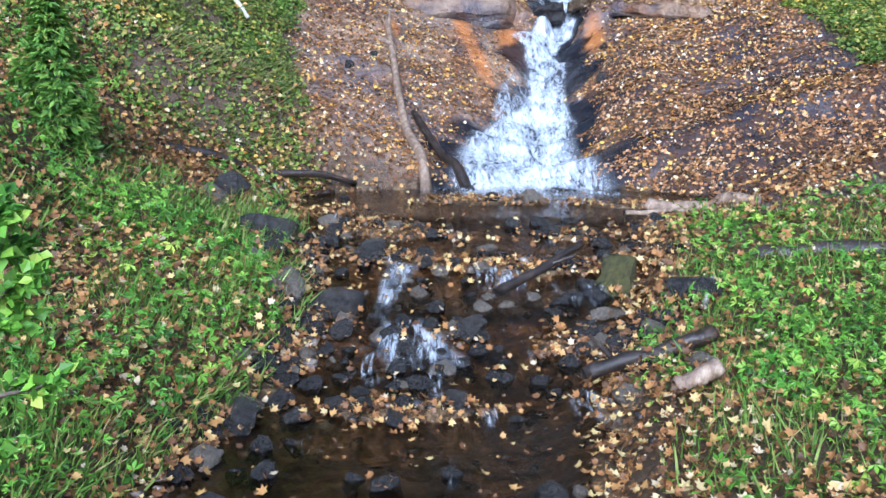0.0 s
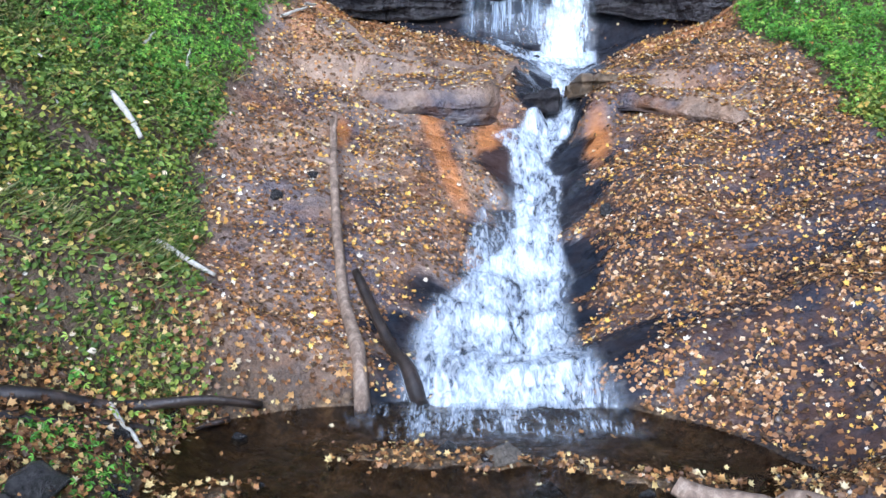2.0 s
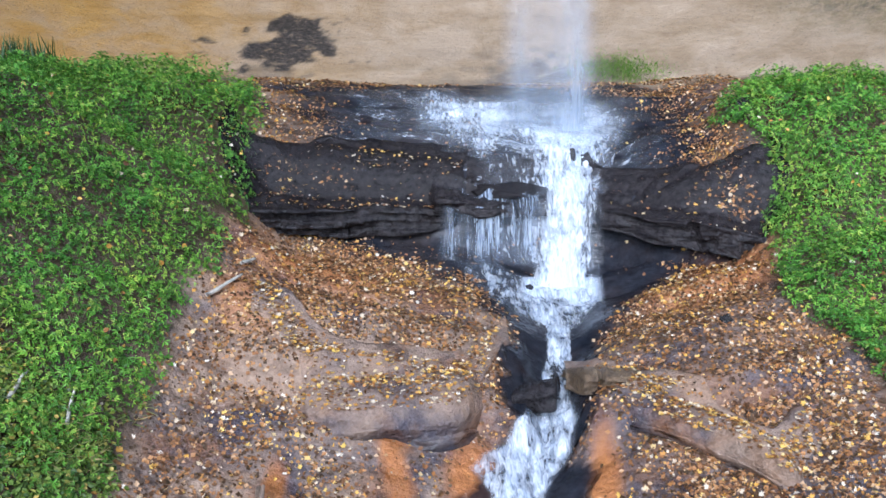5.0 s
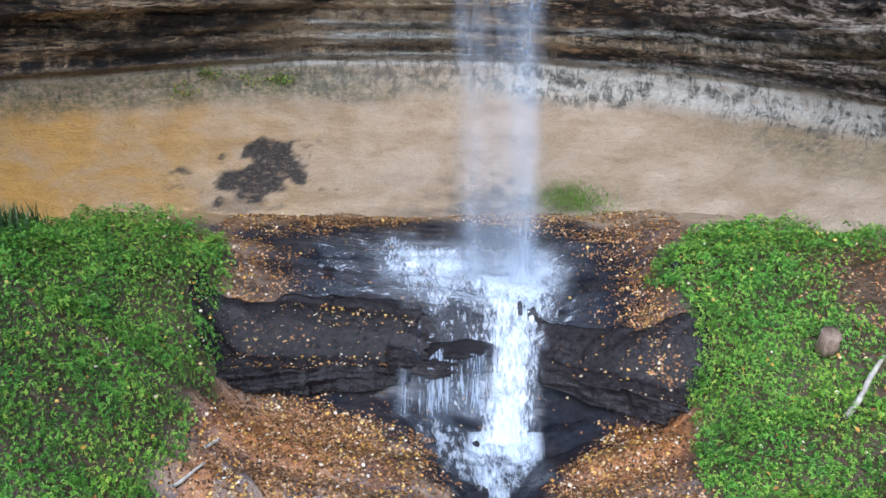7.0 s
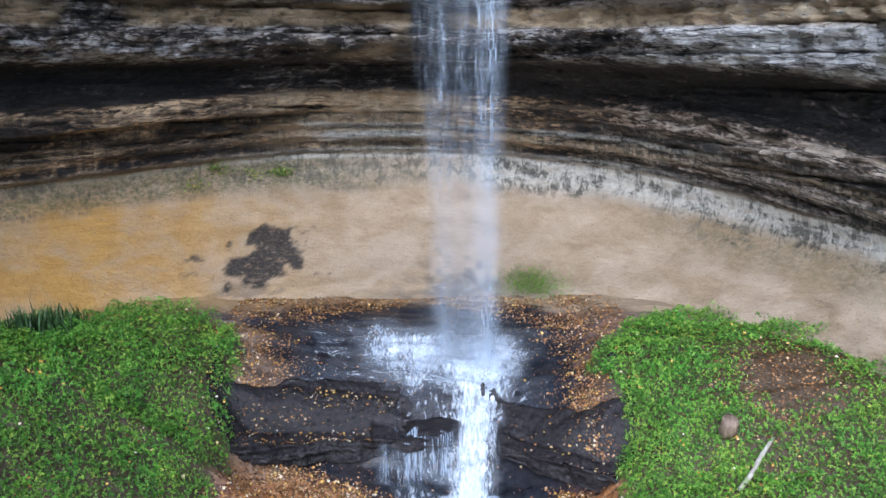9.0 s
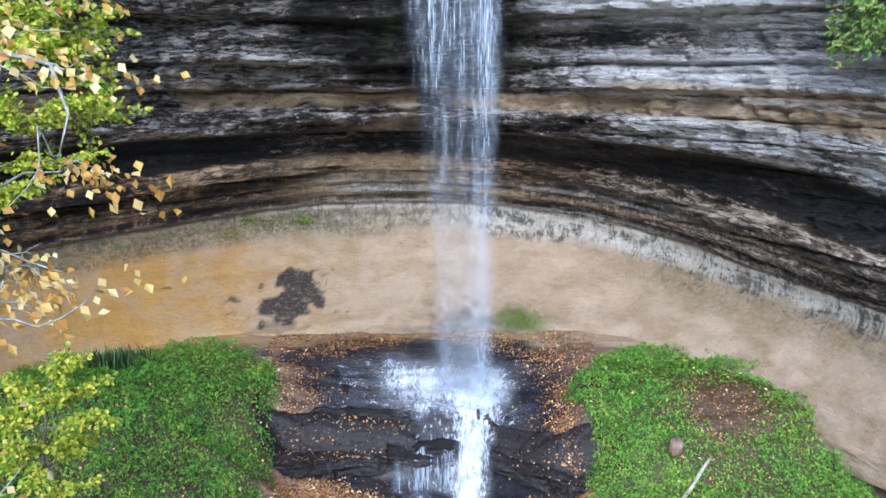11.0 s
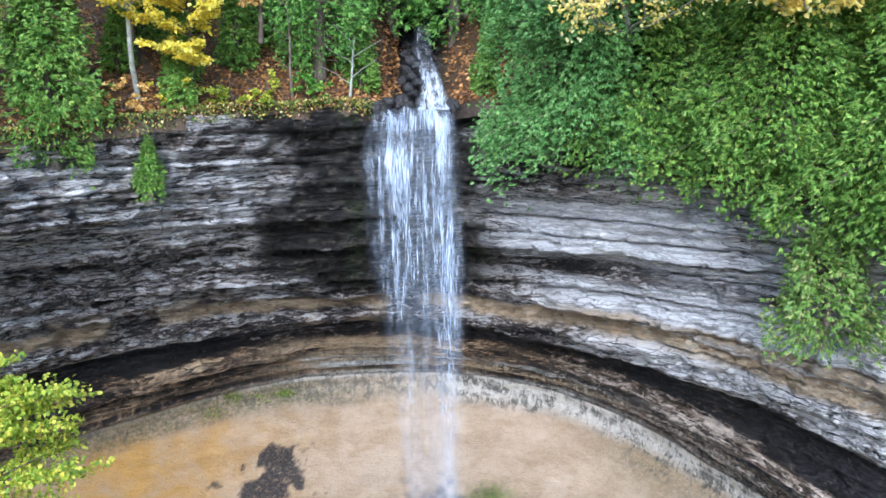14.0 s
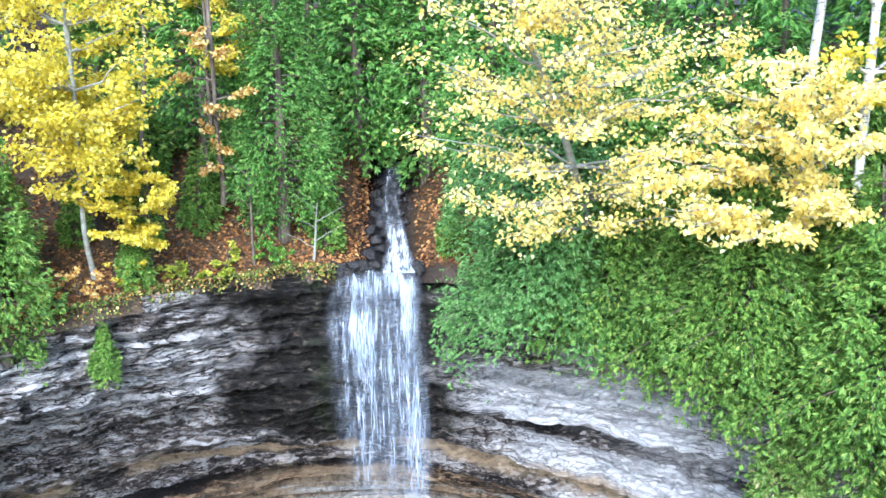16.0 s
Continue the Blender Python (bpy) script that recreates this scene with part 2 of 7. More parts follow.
CEDAR_DARK = leaf_material("dark_cedar_spray", [(0, (0.04, 0.12, 0.025)), (0.5, (0.14, 0.34, 0.06)), (0.9, (0.29, 0.53, 0.11)), (1, (0.4, 0.46, 0.12))], 0.5, 0.4, 0.06)
YELLOW = leaf_material("yellow_leaf", [(0, (0.5, 0.42, 0.03)), (0.4, (0.8, 0.66, 0.05)), (0.8, (0.9, 0.78, 0.12)), (1, (0.8, 0.8, 0.3))], 0.45, 0.5, 0.03)
PALE_YELLOW = leaf_material("pale_yellow_leaf", [(0, (0.75, 0.56, 0.12)), (0.4, (0.92, 0.76, 0.2)), (0.8, (0.95, 0.84, 0.34)), (1, (0.95, 0.9, 0.55))], 0.45, 0.5, 0.02)
LIME = leaf_material("yellow_green_leaf", [(0, (0.16, 0.28, 0.03)), (0.5, (0.42, 0.52, 0.05)), (1, (0.78, 0.68, 0.1))], 0.45, 0.45, 0.05)
AMBER = leaf_material("amber_leaf", [(0, (0.42, 0.19, 0.04)), (0.5, (0.7, 0.45, 0.1)), (1, (0.88, 0.74, 0.38))], 0.45, 0.4, 0.03)


def rock_relief(k, s=1.0):
    return k.math("ADD", k.noise(7 * s, 8, 0.65), k.math("MULTIPLY", k.noise(1.6 * s, 4), 1.5))


def ground_material():
    k = Nodes("ground_rock_and_soil")
    n1, n2, n3 = k.noise(0.9, 5), k.noise(6, 6, 0.65), k.noise(30, 5, 0.7)
    rock = k.ramp(n2, [(0.28, (0.012, 0.009, 0.010)), (0.44, (0.055, 0.038, 0.036)), (0.58, (0.15, 0.105, 0.09)), (0.76, (0.33, 0.245, 0.2))])
    russet = k.ramp(n3, [(0.3, (0.085, 0.036, 0.018)), (0.7, (0.33, 0.16, 0.08))])
    rock = k.mix(k.ramp(k.noise(1.7, 5, 0.65), [(0.44, 0.0), (0.6, 0.8)]), rock, russet)
    slate = k.ramp(n3, [(0.3, (0.018, 0.017, 0.026)), (0.7, (0.13, 0.115, 0.135))])
    rock = k.mix(k.ramp(k.noise((0.8, 1.3, 0.8), 5, 0.6), [(0.46, 0.0), (0.58, 0.85)]), rock, slate)
    rock = k.mix(k.math("MULTIPLY", k.ramp(n1, [(0.40, 0.0), (0.56, 0.75)]), k.attr("buff")), rock, k.ramp(n2, [(0.3, (0.26, 0.17, 0.11)), (0.7, (0.48, 0.335, 0.225))]))
    soil = k.ramp(n3, [(0.25, (0.02, 0.013, 0.008)), (0.5, (0.07, 0.045, 0.025)), (0.8, (0.16, 0.1, 0.05))])
    orange = k.ramp(n2, [(0.2, (0.26, 0.085, 0.025)), (0.5, (0.42, 0.16, 0.045)), (0.8, (0.6, 0.25, 0.07))])
    sand = k.ramp(n2, [(0.2, (0.25, 0.178, 0.11)), (0.8, (0.36, 0.27, 0.18))])
    layers = k.noise((1.5, 3.5, 5.0), 5, 0.6, 1.0)
    black = k.ramp(n2, [(0.3, (0.004, 0.007, 0.011)), (0.7, (0.018, 0.025, 0.036))])
    bed = k.ramp(k.noise(5, 8, 0.75, 0.5), [(0.36, (0.008, 0.006, 0.004)), (0.5, (0.09, 0.055, 0.027)), (0.64, (0.28, 0.18, 0.09))])
    c = k.mix(k.attr("rocky"), soil, rock)
    c = k.mix(k.attr("sandy"), c, k.mix(k.attr("golden"), sand, k.ramp(n2, [(0.2, (0.38, 0.225, 0.075)), (0.8, (0.5, 0.31, 0.12))])))
    c = k.mix(k.math("MULTIPLY", k.attr("rust"), k.ramp(n1, [(0.3, 0.75), (0.5, 1.0)])), c, orange)
    c = k.mix(k.attr("streambed"), c, bed)
    c = k.mix(k.attr("wet"), c, k.mix(0.7, k.mix(1.0, c, (0.25, 0.25, 0.28), "MULTIPLY"), black))
    r = k.mix(k.attr("wet"), k.ramp(n1, [(0.3, 0.16), (0.6, 0.5)]), k.ramp(layers, [(0.35, 0.07), (0.65, 0.26)]))
    return k.done(k.bsdf(c, r, k.bump(k.mix(k.attr("sandy"), k.mix(k.attr("wet"), rock_relief(k), k.math("ADD", k.math("MULTIPLY", k.noise(2.6, 3, 0.5, 0.6), 0.25), k.math("MULTIPLY", layers, 0.4))), k.math("MULTIPLY", n3, 0.25)), 0.9, 0.09), Specular_IOR_Level=k.math("SUBTRACT", 0.5, k.math("MULTIPLY", k.attr("wet"), 0.34))))


def cliff_material():
    k = Nodes("banded_sandstone")
    j = k.t.nodes.new("ShaderNodeCombineXYZ")
    k.put(j.inputs[0], k.axis(0))
    k.put(j.inputs[1], k.axis(1))
    k.put(j.inputs[2], k.attr("strata"))
    co = j.outputs[0]
    large = k.noise((0.28, 0.28, 0.8), 5, 0.6, 0.8, co)
    bands = k.noise((0.3, 0.3, 1.9), 7, 0.65, 0.8, co)
    fine = k.noise((1.5, 1.5, 8.0), 6, 0.7, 0.6, co)
    blot = k.noise((1.3, 1.3, 2.6), 6, 0.68, 0.7, co)
    speck = k.noise((5, 5, 9), 5, 0.7)
    grit = k.noise((14, 14, 18), 4, 0.65)
    streak = k.noise((2.2, 2.2, 0.3), 6, 0.7, 0.5)
    tan = k.ramp(blot, [(0.25, (0.36, 0.24, 0.13)), (0.5, (0.6, 0.45, 0.28)), (0.75, (0.78, 0.66, 0.48))])
    bluff = k.ramp(blot, [(0.25, (0.21, 0.145, 0.085)), (0.5, (0.29, 0.21, 0.13)), (0.75, (0.37, 0.285, 0.2))])
    gold = k.ramp(blot, [(0.25, (0.37, 0.19, 0.035)), (0.7, (0.52, 0.3, 0.08))])
    olive = k.ramp(speck, [(0.3, (0.018, 0.022, 0.012)), (0.7, (0.1, 0.1, 0.05))])
    # black of the stains and drips, also of the shade painted in the notch
    stain_shade = k.ramp(speck, [(0.3, (0.008, 0.008, 0.01)), (0.55, (0.03, 0.027, 0.028)), (0.75, (0.12, 0.1, 0.09))])
    # how pale a bed is: bands, large patches, blots and grain together
    tone = k.math("ADD", k.math("MULTIPLY", bands, 0.26), k.math("MULTIPLY", large, 0.42))
    tone = k.math("ADD", tone, k.math("MULTIPLY", blot, 0.26))
    tone = k.math("ADD", tone, k.math("MULTIPLY", speck, 0.30))
    plate, rim = k.cells((0.9, 0.9, 8.0), co, 1.5)
    chip = k.cells((4.5, 4.5, 15.0), co, 2.0)[0]
    tone = k.math("ADD", tone, k.math("ADD", k.math("MULTIPLY", k.math("SUBTRACT", plate, 0.5), 0.10), k.math("MULTIPLY", k.math("SUBTRACT", chip, 0.5), 0.10)))
    tone = k.math("ADD", k.math("SUBTRACT", tone, 0.12), k.attr("fresh"))
    upper = k.ramp(tone, [(0.42, (0.009, 0.008, 0.008)), (0.47, (0.038, 0.03, 0.027)), (0.505, (0.14, 0.108, 0.09)), (0.535, (0.35, 0.295, 0.255)), (0.58, (0.6, 0.57, 0.55)), (0.66, (0.84, 0.81, 0.79))])
    upper = k.mix(1.0, upper, k.ramp(grit, [(0.3, 0.55), (0.45, 0.9), (0.6, 1.0), (0.75, 1.0)]), "MULTIPLY")
    iso = k.math("ABSOLUTE", k.math("SUBTRACT", k.noise((0.35, 0.35, 4.2), 6, 0.6, 0.4, co), 0.5))
    crack = k.math("MINIMUM", k.ramp(iso, [(0.004, 0.0), (0.02, 1.0)]), k.ramp(rim, [(0.01, 0.45), (0.06, 1.0)]))
    flake = k.ramp(k.noise((4, 4, 9), 6, 0.7, 0.4), [(0.59, 0.0), (0.63, 1.0)])
    upper = k.mix(k.math("MULTIPLY", flake, k.attr("chips")), upper, (0.66, 0.61, 0.56))
    slabs = k.ramp(k.noise((0.7, 0.7, 2.4), 5, 0.6, 0.5, co), [(0.3, (0.58, 0.56, 0.55)), (0.5, (0.87, 0.86, 0.86)), (0.75, (0.95, 0.94, 0.93))])
    upper = k.mix(k.math("MULTIPLY", k.attr("clean"), k.ramp(speck, [(0.3, 0.3), (0.42, 1.0)])), upper, slabs)
    crack = k.math("MAXIMUM", crack, k.math("MULTIPLY", k.attr("clean"), 0.65))
    upper = k.mix(crack, (0.012, 0.011, 0.011), upper)
    upper = k.mix(k.attr("ochre"), upper, k.mix(1.0, upper, (1.35, 1.02, 0.64), "MULTIPLY"))
    lower = k.mix(k.attr("golden"), bluff, gold)
    lower = k.mix(k.ramp(k.noise(0.7, 4, 0.6, 0.5), [(0.42, 0.0), (0.62, 0.5)]), lower, k.ramp(speck, [(0.3, (0.36, 0.27, 0.19)), (0.7, (0.5, 0.405, 0.305))]))
    lower = k.mix(k.ramp(k.noise((20, 20, 26), 4, 0.6), [(0.60, 0.0), (0.67, 0.75)]), lower, (0.1, 0.075, 0.05))
    lower = k.mix(k.math("MULTIPLY", k.attr("pale"), k.ramp(blot, [(0.3, 0.35), (0.48, 1.0)])), lower, k.ramp(speck, [(0.3, (0.34, 0.33, 0.29)), (0.7, (0.6, 0.59, 0.54))]))
    lower = k.mix(k.math("MULTIPLY", k.attr("mossy"), k.ramp(speck, [(0.38, 0.0), (0.58, 0.8)])), lower, k.ramp(grit, [(0.3, (0.035, 0.042, 0.015)), (0.7, (0.19, 0.17, 0.075))]))
    c = k.mix(k.attr("bank"), upper, lower)
    c = k.mix(k.math("MULTIPLY", k.attr("seam"), k.ramp(speck, [(0.32, 0.2), (0.48, 1.0)])), c, tan)
    c = k.mix(k.math("MULTIPLY", k.attr("chalk"), k.ramp(speck, [(0.34, 0.2), (0.46, 1.0)])), c, k.ramp(fine, [(0.3, (0.42, 0.39, 0.33)), (0.6, (0.74, 0.73, 0.68))]))
    runs = k.math("ADD", k.math("ADD", k.math("MULTIPLY", k.noise((4.0, 4.0, 1.6), 7, 0.75, 1.0), 0.5), k.math("MULTIPLY", blot, 0.35)), k.math("MULTIPLY", large, 0.25))
    c = k.mix(k.math("MULTIPLY", k.attr("drips"), k.ramp(runs, [(0.53, 0.0), (0.62, 0.9)])), c, k.mix(k.ramp(grit, [(0.4, 0.0), (0.6, 0.7)]), stain_shade, olive))
    # dark mask: black beds, and the painted shade of the notch
    c = k.mix(k.math("MULTIPLY", k.attr("dark"), k.ramp(k.math("ADD", k.math("ADD", k.math("MULTIPLY", streak, 0.5), k.math("MULTIPLY", blot, 0.35)), k.math("MULTIPLY", speck, 0.25)), [(0.48, 0.0), (0.58, 1.0)])), c, stain_shade)
    c = k.mix(k.attr("wet"), c, k.mix(k.ramp(chip, [(0.8, 0.0), (0.9, 0.8)]), k.ramp(speck, [(0.3, (0.008, 0.008, 0.008)), (0.6, (0.03, 0.026, 0.022)), (0.75, (0.11, 0.09, 0.07))]), k.ramp(grit, [(0.4, (0.02, 0.018, 0.016)), (0.65, (0.3, 0.24, 0.19))])))
    c = k.mix(k.math("MULTIPLY", k.attr("green"), k.ramp(speck, [(0.4, 0.0), (0.55, 0.9)])), c, k.ramp(blot, [(0.3, (0.03, 0.06, 0.015)), (0.7, (0.12, 0.2, 0.05))]))
    c = k.mix(k.math("MULTIPLY", k.attr("stain"), k.ramp(speck, [(0.32, 0.45), (0.46, 1.0)])), c, k.ramp(grit, [(0.35, (0.008, 0.007, 0.007)), (0.7, (0.075, 0.058, 0.045))]))
    rough = k.mix(k.attr("wet"), k.ramp(speck, [(0.35, 0.45), (0.6, 0.8)]), (0.3, 0.3, 0.3))
    hard = k.math("SUBTRACT", 1.0, k.attr("bank"))
    h = k.math("ADD", k.math("MULTIPLY", fine, 0.5), k.math("ADD", k.math("MULTIPLY", crack, 0.7), k.math("ADD", k.math("MULTIPLY", plate, 0.9), k.math("MULTIPLY", chip, 0.45))))
    h = k.math("ADD", h, k.math("MULTIPLY", k.math("FLOOR", k.math("MULTIPLY", k.math("ADD", fine, k.math("MULTIPLY", blot, 0.6)), 13.0)), 0.1))
    h = k.math("MULTIPLY", k.math("ADD", h, k.math("MULTIPLY", blot, 2.0)), k.math("ADD", hard, 0.04))
    h = k.math("ADD", h, k.math("MULTIPLY", k.math("ADD", speck, k.math("MULTIPLY", grit, 0.4)), k.math("ADD", k.math("MULTIPLY", hard, 0.8), 0.25)))
    return k.done(k.bsdf(c, rough, k.bump(h, 1.0, 0.2)))


def stone_material(name, dark, light, rough=0.4, slick=False):
    k = Nodes(name)
    r = k.t.nodes.new("ShaderNodeObjectInfo").outputs["Random"]
    n = k.noise(9, 7, 0.65)
    c = k.ramp(n, [(0.25, dark), (0.75, light)])
    c = k.mix(k.math("MULTIPLY", r, 0.6), c, k.ramp(n, [(0.3, tuple(0.5 * a for a in dark)), (0.7, tuple(0.6 * a for a in light))]))
    return k.done(k.bsdf(c, rough, Specular_IOR_Level=0.3 if slick else 0.5, normal=k.bump(k.math("ADD", k.noise((3.0, 3.0, 6.0), 6, 0.65, 0.8), k.math("MULTIPLY", k.noise((13, 13, 22), 6, 0.7, 0.6), 0.7)) if slick else k.noise(10, 9, 0.75), 0.9, 0.045 if slick else 0.08)))


def pebble_material():
    k = Nodes("wet_pebbles")
    c = k.ramp(k.geo.outputs["Random Per Island"], [(0, (0.012, 0.012, 0.014)), (0.55, (0.06, 0.052, 0.048)), (0.8, (0.16, 0.12, 0.095)), (1, (0.34, 0.28, 0.23))])
    return k.done(k.bsdf(k.mix(k.ramp(k.noise(25, 4), [(0.4, 0.0), (0.6, 0.5)]), c, (0.03, 0.025, 0.022)), 0.25, k.bump(k.noise(30, 4), 0.5, 0.02)))


def wood_material(name, dark, mid, light, rough=0.7, along=(3, 3, 3)):
    k = Nodes(name)
    n = k.noise(along, 7, 0.7, 0.8)
    c = k.ramp(n, [(0.25, dark), (0.5, mid), (0.75, light)])
    c = k.mix(k.ramp(k.noise(25, 5, 0.7), [(0.45, 0.0), (0.7, 0.5)]), c, dark)
    return k.done(k.bsdf(c, rough, k.bump(k.noise((30, 30, 8), 6, 0.7), 0.6, 0.02)))


def birch_material():
    k = Nodes("birch_bark")
    marks = k.ramp(k.noise((5, 5, 22), 4, 0.6), [(0.36, 0.0), (0.42, 1.0)])
    c = k.mix(marks, (0.05, 0.04, 0.035), k.ramp(k.noise(4, 5), [(0.3, (0.36, 0.34, 0.31)), (0.7, (0.66, 0.64, 0.6))]))
    return k.done(k.bsdf(c, 0.6, k.bump(k.noise(30, 4), 0.4, 0.01)))


def water_material():
    k = Nodes("brown_stream_water")
    n = k.bump(k.math("ADD", k.noise((7, 5, 7), 4, 0.6), k.math("MULTIPLY", k.noise(22, 3), 0.3)), 0.6, 0.05)
    f = k.t.nodes.new("ShaderNodeFresnel")
    f.inputs["IOR"].default_value = 1.45
    k.put(f.inputs["Normal"], n)
    gloss = k.shade("BsdfGlossy", Color=(1, 1, 1), Roughness=0.1, Normal=n)
    clear = k.shade("BsdfTransparent", Color=(0.82, 0.66, 0.48))
    return k.done(k.blend(f.outputs[0], clear, gloss))


def white_water(name, stretch, lo, hi, key="flow", film=0.0, tint=((0.62, 0.74, 0.92), (0.93, 0.96, 1.0))):
    """Broken white water: threads and gaps drawn out along the flow."""
    k = Nodes(name)
    flow = k.t.nodes.new("ShaderNodeAttribute")
    flow.attribute_name = "flowco"
    a = k.noise(stretch, 5, 0.6, 0.5, flow.outputs["Vector"])
    b = k.noise(tuple(2.7 * s for s in stretch), 4, 0.6, 0.8, flow.outputs["Vector"])
    g = k.noise(tuple(0.3 * s for s in stretch), 3, 0.5, 0.4, flow.outputs["Vector"])
    d = k.math("ADD", k.math("ADD", k.math("MULTIPLY", a, 0.5), k.math("MULTIPLY", g, 0.35)), k.math("MULTIPLY", b, 0.45))
    d = k.math("SUBTRACT", d, 0.125)
    d = k.math("ADD", d, k.math("SUBTRACT", k.attr(key), 0.5))
    alpha = k.ramp(d, [(lo, film), (hi, 1.0)])
    alpha = k.math("MULTIPLY", alpha, k.attr("cover"))
    c = k.ramp(b, [(0.3, tint[0]), (0.65, tint[1])])
    s = k.blend(0.35, k.bsdf(c, 0.35, k.bump(b, 0.6, 0.04)), k.shade("BsdfTranslucent", Color=c))
    return k.done(k.blend(alpha, k.shade("BsdfTransparent", Color=(1, 1, 1)), s))


GROUND, CLIFF = ground_material(), cliff_material()
DARK_STONE = stone_material("wet_dark_stone", (0.006, 0.006, 0.008), (0.085, 0.08, 0.078), 0.2)
PALE_STONE = stone_material("dry_pale_stone", (0.06, 0.048, 0.038), (0.28, 0.235, 0.185), 0.6)
PEBBLE = pebble_material()
LEDGE = stone_material("wet_ledge_rock", (0.004, 0.004, 0.005), (0.042, 0.034, 0.034), 0.22, True)
TAN_ROCK = stone_material("tan_bedrock", (0.05, 0.034, 0.024), (0.34, 0.235, 0.14), 0.35)
OLD_WOOD = wood_material("weathered_wood", (0.05, 0.033, 0.024), (0.24, 0.165, 0.115), (0.5, 0.39, 0.29), 0.65, (9, 9, 1.5))
WET_WOOD = wood_material("wet_black_wood", (0.006, 0.005, 0.005), (0.03, 0.022, 0.018), (0.09, 0.06, 0.045), 0.35)
BARK = wood_material("brown_bark", (0.03, 0.022, 0.016), (0.13, 0.10, 0.075), (0.28, 0.23, 0.18), 0.8, (8, 8, 2))
LICHEN = wood_material("lichen_bark", (0.12, 0.11, 0.09), (0.32, 0.33, 0.29), (0.52, 0.56, 0.5), 0.8, (6, 6, 6))
PALE_WOOD = wood_material("bleached_wood", (0.22, 0.19, 0.15), (0.46, 0.42, 0.35), (0.64, 0.6, 0.53), 0.7)
BIRCH = birch_material()
WATER = water_material()
CASCADE = white_water("cascade_water", (6.0, 2.0, 1.0), 0.41, 0.63, film=0.06)
CURTAIN = white_water("falling_water", (13.0, 0.9, 1.0), 0.44, 0.70, film=0.07, tint=((0.36, 0.5, 0.76), (0.84, 0.92, 1.0)))
FOAM = white_water("foam", (5.0, 4.0, 1.0), 0.40, 0.75)
RIFFLE = white_water("riffle_water", (11.0, 3.5, 1.0), 0.46, 0.66)


# ---------- the land: stream, apron of rock, shelf, alcove floor ----------
def channel_x(y):
    return np.interp(y, [3, 9, 13.5, 16, 18, 20.5, 23.3, 27, 32], [0.2, 0.5, 1.15, 1.7, 2.0, 2.6, 3.2, 3.2, 2.8])


def water_z(y):
    return np.interp(y, [-60, -10, 3, 5, 6.6, 7.4, 8.1, 8.8, 9.4, 10.0, 10.5, 10.9, 14], [-4.4, -1.7, -0.95, -0.86, -0.8, -0.68, -0.46, -0.36, -0.24, -0.17, -0.1, 0.0, 0.0])


def stream_left(y):
    return np.interp(y, [3, 5, 7.3, 8, 9, 10, 11.2, 12, 12.9, 13.4, 13.8], [-2.2, -2.1, -1.34, -1.25, -1.45, -1.6, -2.0, -2.2, -1.9, -0.6, 0.6])


def stream_right(y):
    return np.interp(y, [3, 5, 7.3, 8, 9, 10, 11.0, 11.7, 12.4, 13.2, 13.8], [1.0, 1.1, 1.5, 1.85, 2.1, 2.3, 3.4, 4.3, 3.9, 3.0, 1.8])


def rock_left(y):
    return np.interp(y, [13, 15, 17, 19, 21, 23.5, 26.5, 28, 30], [-2.0, -2.5, -2.9, -2.7, -2.4, -2.3, -2.7, -4.5, -9])


def rock_right(y):
    return np.interp(y, [10.2, 10.6, 11.8, 13, 15, 18, 20, 21.3, 22.5, 24, 25.5, 27, 28.5, 30], [3.9, 5.0, 6.3, 7.0, 6.8, 6.7, 6.7, 6.1, 6.5, 6.6, 6.2, 7.4, 10, 13])


def bar(x, y):
    """Low bars of leaves and gravel between the pools of the stream."""
    c1 = np.interp(x, [-2.6, -1.3, -0.2, 0.6, 1.8, 2.6], [10.75, 11.35, 12.1, 12.0, 11.9, 11.5])
    c2 = np.interp(x, [-2.2, -1, 0.2, 1.8, 2.6], [10.5, 10.45, 10.25, 10.3, 10.7])
    c3 = np.interp(x, [-1.4, 0, 1, 2.2], [9.7, 9.3, 9.1, 9.4])
    c4 = np.interp(x, [-0.2, 0.8, 2.0], [7.9, 7.6, 7.7])
    c5 = np.interp(x, [-0.3, 0.6, 1.6], [6.5, 6.6, 6.9])
    d = np.min([np.abs(y - c1) * 1.0, np.abs(y - c2) * 0.8, np.abs(y - c3) * 1.1, np.abs(y - c4) + 0.05, np.abs(y - c5) + 0.04], axis=0)
    return (1 - smooth(0.03, 0.2, d + 0.35 * fbm(x * 1.8, y * 1.8, 3.0, 3) - 0.02)) + 0.04


